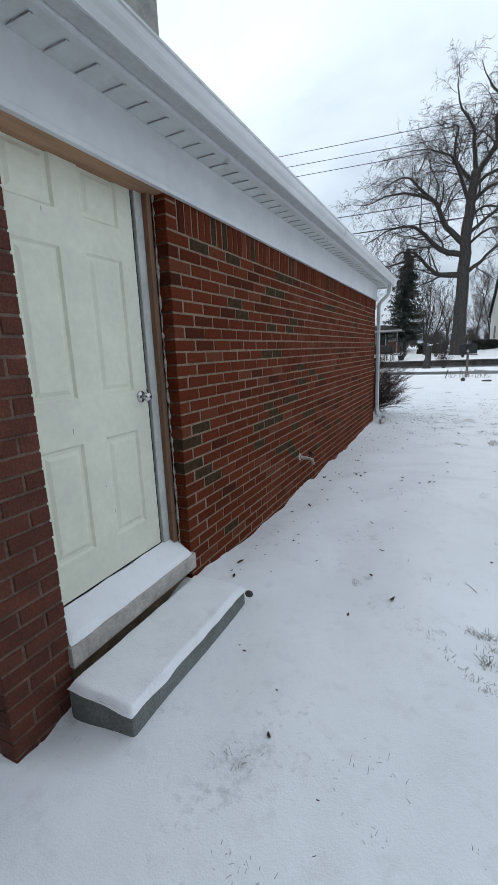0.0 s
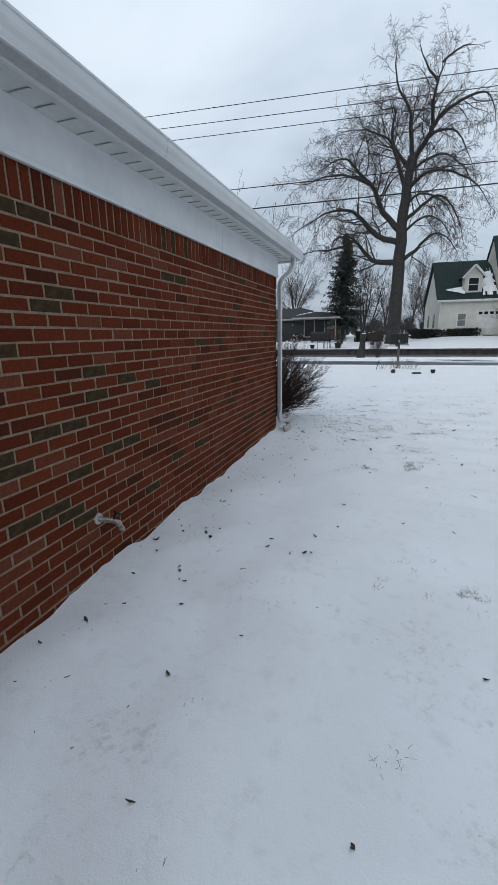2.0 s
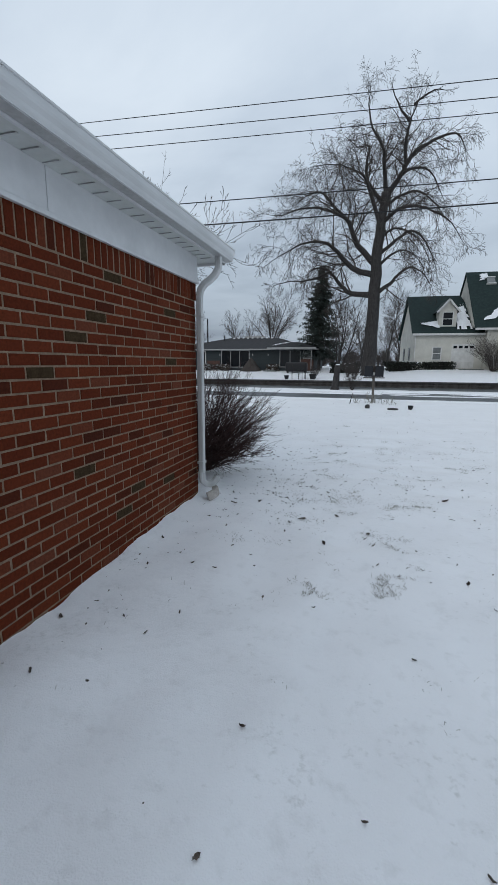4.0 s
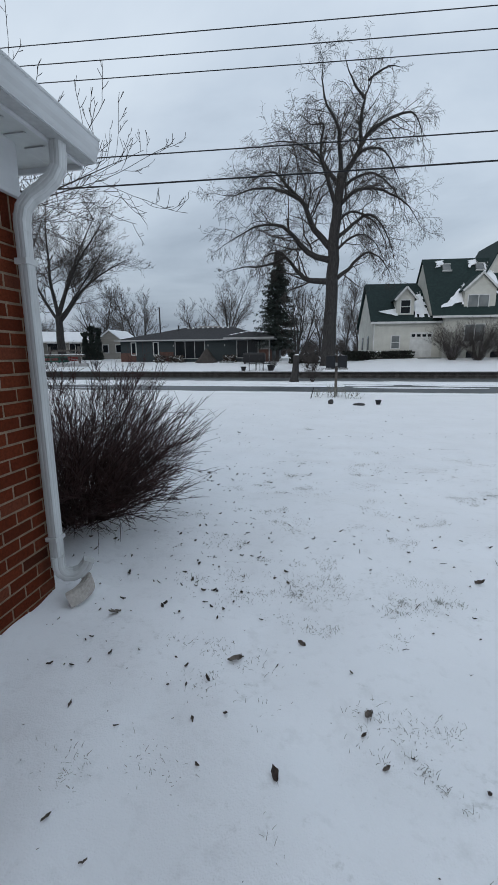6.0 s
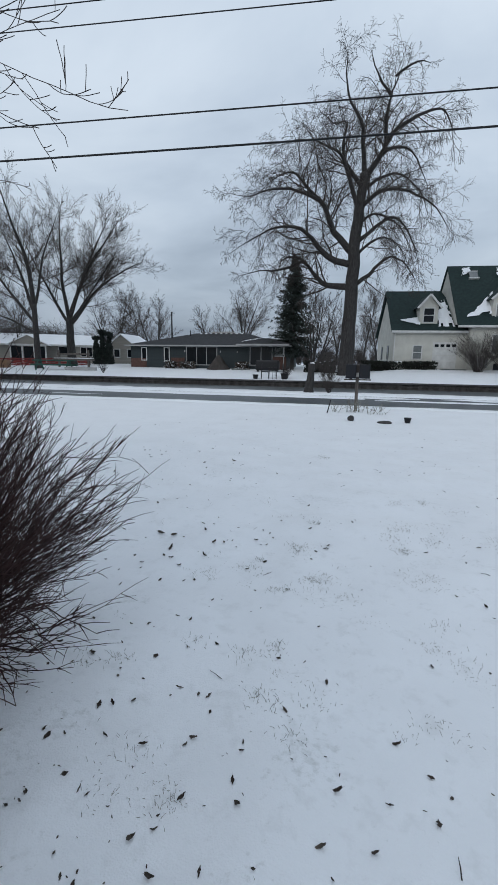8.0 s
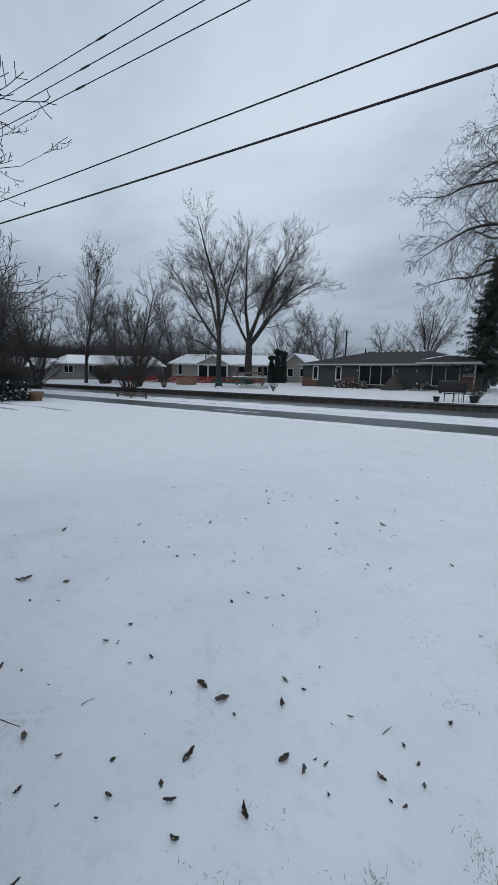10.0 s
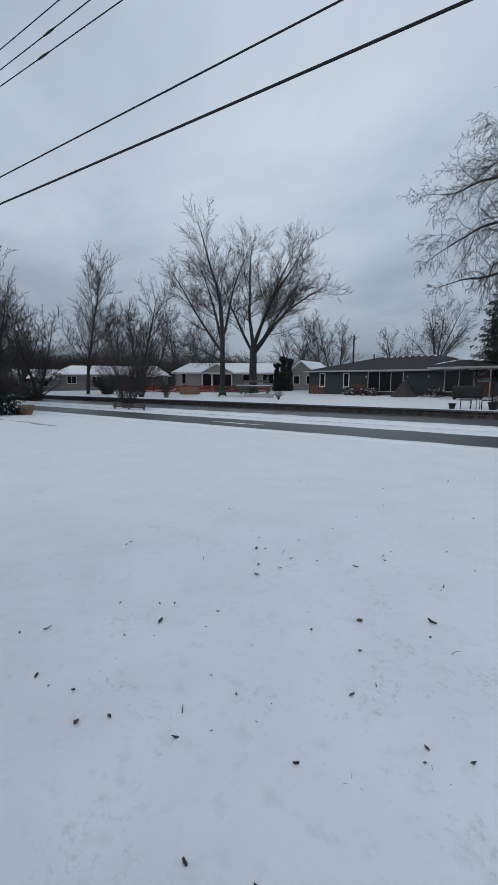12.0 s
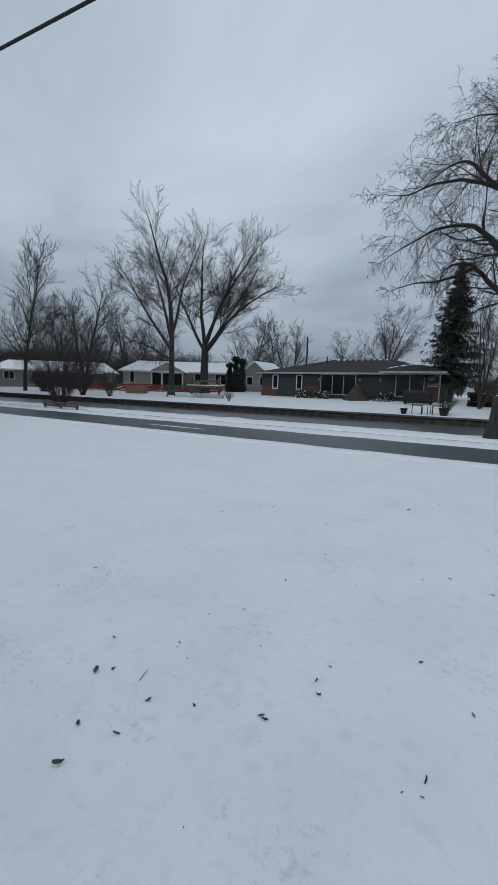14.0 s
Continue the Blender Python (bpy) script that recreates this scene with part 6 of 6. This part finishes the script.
roof_snow(white, [(3.3, 0.0, 4.02), (4.85, 0.0, 4.02), (4.7, 3.6, 7.02), (4.0, 3.4, 6.85)], 1.0)
roof_snow(white, [(5.6, -0.6, 4.85), (8.1, -0.3, 5.2), (8.3, 1.6, 7.45), (7.7, 1.0, 6.75)], 2.0)
roof_snow(white, [(-0.4, 0.9, 4.75), (1.7, 0.2, 4.2), (1.9, 1.3, 5.1), (0.9, 1.0, 4.85)], 3.0)
roof_snow(white, [(3.3, 1.2, 5.05), (4.1, 1.1, 4.95), (4.0, 2.2, 5.9), (3.4, 2.0, 5.72)], 4.0)
roof_snow(white, [(10.7, 0.8, 6.5), (11.8, 0.4, 6.0), (11.4, 3.6, 9.85), (10.5, 3.4, 9.6)], 5.0)


def dormer(x, z, w, h, y, rise, deep, snowy=False):
    d = part("dormer", blocks(((x - w / 2, y, z), (x + w / 2, y + deep, z + h))), CREAM_WALL, white)
    bm = bmesh.new()
    prism(bm, [(x - w / 2, z + h), (x + w / 2, z + h), (x, z + h + rise)], y, y + 0.2)
    part("gable", bm, CREAM_WALL, d)
    o = 0.28
    roof_mesh(d, [(x - w / 2 - o, y - 0.25, z + h - 0.22), (x, y - 0.25, z + h + rise + 0.06), (x + w / 2 + o, y - 0.25, z + h - 0.22), (x - w / 2 - o, y + deep, z + h - 0.22), (x, y + deep, z + h + rise + 0.06), (x + w / 2 + o, y + deep, z + h - 0.22)], [(0, 1, 4, 3), (1, 2, 5, 4)], GREEN_ROOF)
    bm = bmesh.new()
    sweep(bm, [(-0.03, -0.09), (0.03, -0.09), (0.03, 0.09), (-0.03, 0.09)], [(x - w / 2 - o, y - 0.28, z + h - 0.3), (x, y - 0.28, z + h + rise - 0.02)], (0, 1, 0))
    sweep(bm, [(-0.03, -0.09), (0.03, -0.09), (0.03, 0.09), (-0.03, 0.09)], [(x, y - 0.28, z + h + rise - 0.02), (x + w / 2 + o, y - 0.28, z + h - 0.3)], (0, 1, 0))
    part("rake_board", bm, TRIM_WHITE, d)
    return d


d = dormer(2.5, 4.15, 1.7, 1.9, 0.55, 1.0, 3.5)
opening(d, 2.05, 4.5, 0.9, 1.25, 0.55, 0, rail=True)
d = dormer(9.3, 4.5, 2.9, 2.2, -0.4, 1.4, 5.0)
opening(d, 8.2, 4.3, 1.9, 1.7, -0.4, 1, glass=GREY_GLASS)
opening(white, 1.2, 1.0, 0.75, 1.2, 0.0, 0, glass=GREY_GLASS, rail=True)
garage_door = part("garage_door", blocks(*[((3.0, -0.03, 0.1 + 0.62 * k), (5.2, 0.03, 0.1 + 0.62 * k + 0.6)) for k in range(4)], bevel=0.012), TRIM_WHITE, white, "white panelled garage door with small lights")
for k in range(4):
    part("light", blocks(((3.15 + 0.53 * k, -0.045, 2.12), (3.5 + 0.53 * k, -0.031, 2.38))), DARK_GLASS, garage_door)
part("front_step", blocks(((3.4, -1.6, -0.9), (6.2, -0.05, -0.35)), ((3.7, -1.1, -0.35), (5.9, -0.05, 0.05))), CONCRETE, white)
for x in (6.6, 9.9):
    tilt = Matrix.Translation((x, 3.1, 9.2)) @ Matrix.Rotation(radians(49.9), 4, "X")
    part("skylight", box(bmesh.new(), (0, -0.45, -0.05), (0.8, 0.45, 0.12), 0.02, tilt), GREY_GLASS, white)
    for low in (-0.53, 0.45):
        part("skylight_trim", box(bmesh.new(), (-0.08, low, -0.05), (0.88, low + 0.08, 0.13), 0.0, tilt), TRIM_WHITE, white)
    roof_snow(white, [tilt @ Vector(p) for p in ((-0.7, -0.2, 0.1), (0.3, 0.55, 0.1), (0.1, 1.1, 0.1), (-0.7, 0.9, 0.1))], x)
opening(white, 8.0, 1.6, 1.8, 1.6, -0.8, 1, glass=GREY_GLASS)
opening(white, 11.5, 1.6, 1.3, 1.6, -0.8, 1, glass=GREY_GLASS)
part("corner_pipe", cylinder(bmesh.new(), (-0.62, -0.08, -0.6), (-0.62, -0.08, 3.5), 0.05, 0.05, 8), TRIM_WHITE, white)
for y in (2.2, 6.0):
    part("side_window", blocks(((-0.76, y, 0.9), (-0.69, y + 0.9, 2.3))), GREY_GLASS, white)
part("gable_wing_wall", blocks(((13.5, -1.4, -0.8), (18.0, 9.0, 4.2))), CREAM_WALL, white)
bm = bmesh.new()
prism(bm, [(10.7, 8.4), (14.1, 8.4), (12.4, 11.8)], 2.6, 9.0)
part("front_gable", bm, CREAM_WALL, white)
roof_mesh(white, [(10.45, 2.3, 8.1), (12.4, 2.3, 12.0), (14.35, 2.3, 8.1), (10.45, 9.2, 8.1), (12.4, 9.2, 12.0), (14.35, 9.2, 8.1)], [(0, 1, 4, 3), (1, 2, 5, 4)], GREEN_ROOF, "gable_roof")
part("meter_box", blocks(((6.4, -1.3, 0.2), (7.6, -0.85, 1.1)), bevel=0.02), GREY_TRIM, white)
for x in (8.3, 10.6):
    part("cellar_window", blocks(((x, -0.86, 0.0), (x + 0.9, -0.8, 0.6))), DARK_GLASS, white)


# pale ranch houses farther along
def low_house(name, m, width, depth, wall, label, wins, snowy=True, roof_h=1.5, porch=None):
    h = thing(name, m, label, "house")
    part("wall", blocks(((0, 0, -0.6), (width, depth, 2.4))), wall, h)
    roof_mesh(h, [(-0.5, -0.5, 2.4), (width + 0.5, -0.5, 2.4), (width - 1.2, depth / 2, 2.4 + roof_h), (1.2, depth / 2, 2.4 + roof_h), (width + 0.5, depth + 0.5, 2.4), (-0.5, depth + 0.5, 2.4)], [(0, 1, 2, 3), (3, 2, 4, 5), (1, 4, 2), (0, 3, 5)], SNOW if snowy else DARK_SHINGLE)
    part("eave_board", blocks(((-0.5, -0.56, 2.2), (width + 0.5, -0.46, 2.4))), TRIM_WHITE, h)
    for x, z, w, hh in wins:
        opening(h, x, z, w, hh, 0.0, 1 if w > 1.3 else 0, t=0.07)
    if porch:
        x0, x1 = porch
        p = part("porch", blocks(*[((x0 + (x1 - x0 - 0.15) * k / 3, -2.6, -0.6), (x0 + (x1 - x0 - 0.15) * k / 3 + 0.15, -2.45, 2.2)) for k in range(4)], ((x0, -2.6, 2.1), (x1, -2.4, 2.35))), TRIM_WHITE, h)
        bm = bmesh.new()
        prism(bm, [(x0 - 0.3, 2.3), (x1 + 0.3, 2.3), ((x0 + x1) / 2, 3.5)], -2.6, -2.45)
        part("gable", bm, wall, p)
        roof_mesh(p, [(x0 - 0.4, -2.8, 2.25), ((x0 + x1) / 2, -2.8, 3.55), (x1 + 0.4, -2.8, 2.25), (x0 - 0.4, 1.5, 2.25), ((x0 + x1) / 2, 2.5, 3.55), (x1 + 0.4, 1.5, 2.25)], [(0, 1, 4, 3), (1, 2, 5, 4)], SNOW)
        for k in range(3):
            part("screen", blocks(((x0 + 0.2 + (x1 - x0) / 3 * k, -2.5, 0.0), (x0 + (x1 - x0) / 3 * (k + 1) - 0.1, -2.47, 2.0))), DARK_GLASS, p)
    part("vent_pipe", cylinder(bmesh.new(), (width * 0.3, depth * 0.25, 2.9), (width * 0.3, depth * 0.25, 3.7), 0.07, 0.07, 8), BLACK_METAL, h)
    return h


beige = low_house("beige_house", pose(-45.2, 52.9, 1.05, 0, 0, 31), 15.5, 7.0, BEIGE_SIDING, "beige ranch house with snow on its roof and a screened porch", [(1.0, 0.8, 0.5, 1.4), (9.8, 1.2, 1.2, 0.9), (12.6, 0.9, 1.4, 1.2), (4.0, 0.3, 0.9, 2.0)], porch=(4.4, 8.6))
gable_house = thing("gabled_shed", pose(-31.2, 60.5, 1.05), "small beige gabled wing with two windows", "house")
part("wall", blocks(((0, 0, -0.6), (4.6, 5.0, 2.3))), BEIGE_SIDING, gable_house)
bm = bmesh.new()
prism(bm, [(0, 2.3), (4.6, 2.3), (2.3, 3.9)], 0.0, 0.2)
part("gable", bm, BEIGE_SIDING, gable_house)
roof_mesh(gable_house, [(-0.3, -0.3, 2.15), (2.3, -0.3, 4.0), (4.9, -0.3, 2.15), (-0.3, 5.3, 2.15), (2.3, 5.3, 4.0), (4.9, 5.3, 2.15)], [(0, 1, 4, 3), (1, 2, 5, 4)], SNOW)
opening(gable_house, 1.2, 0.9, 0.8, 1.0, 0.0)
opening(gable_house, 3.2, 0.9, 0.8, 1.0, 0.0)
low_house("grey_house", pose(-66.5, 46.5, 0.9, 0, 0, 38), 17.0, 7.0, LOW_GREY, "low grey house with a snowy roof and a teal door", [(2.0, 0.9, 1.4, 1.1), (6.0, 0.9, 1.4, 1.1), (14.5, 0.8, 1.0, 1.2)])
teal = thing("garden_shed", pose(-53.6, 52.6, 0.8, 0, 0, 38), "teal shed front under a snowy lean-to roof", "shed")
part("wall", blocks(((-3.0, 0, -0.5), (2.2, 2.5, 2.1))), TEAL, teal)
part("roof", blocks(((-1.2, -0.5, 2.1), (2.5, 2.6, 2.3))), SNOW, teal)
low_house("brown_house", pose(-70.5, 40.0, 0.2, 0, 0, 61), 13.0, 7.0, BEIGE_SIDING, "low tan house with a snowy roof beyond the bend", [(1.2, 0.8, 1.0, 1.2), (3.2, 0.2, 0.9, 2.0), (5.0, 0.8, 1.6, 1.2), (9.5, 0.8, 1.4, 1.2)])


def parked_car(m):
    c = thing("parked_car", m, "dark grey car parked under snow by the tan house", "car")
    bm = bmesh.new()
    prism(bm, [(-2.2, 0.3), (2.2, 0.3), (2.2, 0.75), (1.3, 0.9), (0.7, 1.4), (-1.0, 1.4), (-1.7, 0.95), (-2.2, 0.85)], -0.85, 0.85)
    bmesh.ops.bevel(bm, geom=bm.edges[:], offset=0.06, segments=2, affect="EDGES")
    part("body", bm, CAR_PAINT, c)
    part("snow_cover", blocks(((-0.95, -0.7, 1.38), (0.65, 0.7, 1.46)), ((0.9, -0.7, 0.86), (2.1, 0.7, 0.94)), bevel=0.03), SNOW, c)
    for x in (-1.4, 1.4):
        for y in (-0.8, 0.8):
            w = part("wheel", cylinder(bmesh.new(), (x, y - 0.1, 0.32), (x, y + 0.1, 0.32), 0.32, 0.32, 18), BLACK_METAL, c)
            part("rim", cylinder(bmesh.new(), (x, y - 0.11, 0.32), (x, y + 0.11, 0.32), 0.19, 0.19, 12), GREY_TRIM, w)
    return c


parked_car(pose(-66.5, 43.0, 0.35, 0, 0, 65))

# on the far bank: picnic table, snow barrier, crate
picnic = thing("picnic_table", pose(-27.4, 44.6, far_z(-27.4, 44.6), 0, 0, 12), "green picnic table with snow on the bank", "picnic table")
for k in range(5):
    part("top_board", blocks(((-2.0, -0.42 + 0.17 * k, 0.86), (2.0, -0.27 + 0.17 * k, 0.98)), bevel=0.01), GREEN_PAINT, picnic)
for y in (-0.85, 0.6):
    part("bench", blocks(((-2.0, y, 0.42), (2.0, y + 0.28, 0.58)), bevel=0.01), GREEN_PAINT, picnic)
for x in (-1.5, 1.5):
    bm = bmesh.new()
    sweep(bm, [(-0.05, -0.05), (0.05, -0.05), (0.05, 0.05), (-0.05, 0.05)], [(x, -0.85, -0.1), (x, -0.2, 0.92)], (1, 0, 0))
    sweep(bm, [(-0.05, -0.05), (0.05, -0.05), (0.05, 0.05), (-0.05, 0.05)], [(x, 0.85, -0.1), (x, 0.2, 0.92)], (1, 0, 0))
    part("leg_frame", bm, GREEN_PAINT, picnic)
    part("cross_beam", blocks(((x - 0.04, -0.8, 0.46), (x + 0.04, 0.8, 0.53))), GREEN_PAINT, picnic)
rack = thing("log_bench", pose(-28.6, 49.5, far_z(-28.6, 49.5), 0, 0, 8), "grey wooden bench with snow on its planks", "bench")
part("plank", blocks(((-2.3, -0.3, 0.75), (2.3, 0.3, 0.95)), bevel=0.03), POLE_WOOD, rack)
part("plank", blocks(((-1.9, -0.1, 1.35), (1.9, 0.1, 1.55)), bevel=0.03), POLE_WOOD, rack)
for x in (-1.7, 1.7):
    part("post", blocks(((x - 0.1, -0.1, -0.1), (x + 0.1, 0.1, 1.9))), POLE_WOOD, rack)
part("snow_layer", blocks(((-2.2, -0.28, 0.95), (2.2, 0.28, 1.03)), bevel=0.03), SNOW, rack)
log = thing("concrete_curb", pose(-24.0, 44.0, far_z(-24, 44), 0, 0, 5), "low grey concrete block in the snow", "curb")
part("block", blocks(((-1.6, -0.2, 0), (1.6, 0.2, 0.32)), bevel=0.03), GREY_TRIM, log)

barrier = thing("snow_barrier", pose(-40.0, 49.4, far_z(-40, 49.4), 0, 0, 28), "sagging red plastic snow barrier along the gardens", "barrier")
for k in range(10):
    x = -8.5 + k * 2.2
    part("stake", cylinder(bmesh.new(), (x, 0, -0.2), (x + 0.05, 0, 1.05), 0.03, 0.03, 6), BLACK_METAL, barrier)
bv, bf = [], []
for k in range(9):
    for r in range(5):
        x = -8.5 + k * 2.2
        z0 = 0.12 + 0.18 * r
        o = len(bv)
        for s in range(5):
            u = s / 4
            zz = z0 - 0.16 * math.sin(math.pi * u) * (0.5 + 0.5 * noise.noise((k * 1.7, 0.3, 0.1)))
            bv += [(x + 2.2 * u, 0.0, zz), (x + 2.2 * u, 0.02, zz + 0.15)]
        bf += [(o + 2 * s, o + 2 * s + 2, o + 2 * s + 3, o + 2 * s + 1) for s in range(4)]
mesh_object("netting", bv, bf, RED_MESH, barrier)
crate = thing("wooden_crate", pose(-35.6, 46.2, far_z(-35.6, 46.2), 0, 0, 20), "brown wooden planter crate on the bank", "crate")
for k in range(4):
    part("board", blocks(((-1.1, -0.5, 0.02 + 0.21 * k), (1.1, -0.46, 0.21 + 0.21 * k))), TAN_WOOD, crate)
part("box", blocks(((-1.08, -0.46, 0), (1.08, 0.5, 0.8))), TAN_WOOD, crate)

# on the near side of the canal
stump = thing("tree_stump", pose(-0.55, 29.2, ground_height(-0.55, 29.2)), "tall leaning grey tree stump on the verge", "stump")
v, f = tubes([([Vector((0.04, 0, -0.2)), Vector((0.05, 0, 0.2)), Vector((0.08, 0, 0.7)), Vector((0.11, 0, 1.1)), Vector((0.14, 0, 1.52))], [0.34, 0.24, 0.19, 0.17, 0.16])], 18)
mesh_object("trunk", [(a + 0.05 * noise.noise((a * 3, b * 3, c * 2)), b + 0.05 * noise.noise((b * 3, c * 2, a * 3)), c) for a, b, c in v], f, BARK, stump, True)
snow_cap("snow_layer", 0.03, 0.29, -0.13, 0.13, 1.515, 0.05, stump, seed=9.0)

boxes_post = thing("delivery_boxes", pose(1.75, 21.2, ground_height(1.75, 21.2)), "two dark blue boxes on a wooden roadside post", "mailbox")
part("post", blocks(((-0.05, -0.05, -0.3), (0.05, 0.05, 1.50)), bevel=0.008), POLE_WOOD, boxes_post)
for x in (-0.21, 0.21):
    b = part("box", blocks(((x - 0.165, -0.25, 1.06), (x + 0.165, 0.25, 1.50)), bevel=0.02), BOX_BLUE, boxes_post, "dark blue-black box")
    part("flap", blocks(((x - 0.15, -0.262, 1.09), (x + 0.15, -0.25, 1.47)), bevel=0.006), BOX_BLUE, b)
part("arm", blocks(((-0.42, -0.08, 1.0), (0.42, 0.08, 1.035))), POLE_WOOD, boxes_post)
part("notice", blocks(((-0.04, -0.064, 1.12), (0.04, -0.052, 1.24))), TRIM_WHITE, boxes_post)
wr = random.Random(77)
runs = []
for x, y, n, l in ((1.7, 20.9, 16, 0.42), (2.33, 20.5, 12, 0.3), (1.17, 20.8, 8, 0.3)):
    for _ in range(n):
        p = Vector((x + wr.gauss(0, 0.14), y + wr.gauss(0, 0.14), -0.1))
        d = Vector((wr.gauss(0, 0.5), wr.gauss(0, 0.5), 1)).normalized() * l * wr.uniform(0.5, 1.15)
        q = p + d
        runs.append(([p, p + d * 0.5, q], [0.008, 0.006, 0.003]))
        for _ in range(3):
            runs.append(([p + d * wr.uniform(0.4, 1)] * 1 + [q + Vector((wr.gauss(0, 0.1), wr.gauss(0, 0.1), wr.uniform(0, 0.12)))], [0.005, 0.002]))
v, f = tubes(runs, 3)
tagged(mesh_object("dry_weeds", v, f, GRASS), "dry weeds round the foot of the post", "weeds", kind="stuff")
for nm, lab, x, y, s in (("rock", "dark round rock on the snowy lawn", 1.6, 18.8, (0.09, 0.09, 0.09)), ("flat_stone", "flat grey stone half under snow", 2.47, 18.5, (0.19, 0.13, 0.045))):
    r = thing(nm, pose(x, y, ground_height(x, y)), lab, "rock")
    bm = bmesh.new()
    bmesh.ops.create_icosphere(bm, subdivisions=3, radius=1.0)
    for v in bm.verts:
        k = 1 + 0.2 * noise.noise(v.co * 1.7)
        v.co = Vector((v.co.x * s[0] * k, v.co.y * s[1] * k, v.co.z * s[2] * k + s[2] * 0.6))
    part("body", bm, ROCK, r, smooth=True)
stake = thing("marker_stake", pose(0.86, 20.3, ground_height(0.86, 20.3)), "thin dark leaning marker stake in the snow", "stake")
part("rod", cylinder(bmesh.new(), (0, 0, -0.1), (0.12, 0, 0.42), 0.018, 0.014, 8), BLACK_METAL, stake)
low_rail = thing("low_rail", pose(-22.6, 27.7, ground_height(-22.6, 27.7), 0, 0, 0), "low dark wooden rail beside the shrub", "rail")
for z in (0.12, 0.28):
    part("board", blocks(((-1.7, -0.03, z), (1.6, 0.03, z + 0.1))), POLE_WOOD, low_rail)
for x in (-1.5, 0.0, 1.5):
    part("post", blocks(((x - 0.05, -0.05, -0.1), (x + 0.05, 0.05, 0.42))), POLE_WOOD, low_rail)
letter_post = thing("letter_box", pose(-21.8, 18.1, ground_height(-21.8, 18.1)), "dark letter box on a thin post by the drive", "mailbox")
part("post", blocks(((-0.04, -0.04, -0.2), (0.04, 0.04, 1.25))), BLACK_METAL, letter_post)
part("box", blocks(((-0.25, -0.12, 1.22), (0.25, 0.12, 1.55)), bevel=0.04), BLACK_METAL, letter_post)
bin_ = thing("clay_tub", pose(-22.2, 20.9, ground_height(-22.2, 20.9)), "brown clay tub at the road corner", "tub")
bm = bmesh.new()
bmesh.ops.create_cone(bm, cap_ends=True, segments=16, radius1=0.3, radius2=0.45, depth=0.5, matrix=Matrix.Translation((0, 0, 0.25)))
part("pot", bm, TAN_WOOD, bin_)

# the nearest bricks, one by one
for y, z, dark in pieces:
    ob = new("brick", rb.choice(single_dark if dark else single))
    ob.parent = garage_wall
    ob.location = (rb.uniform(-0.0025, 0.0015), y, z)
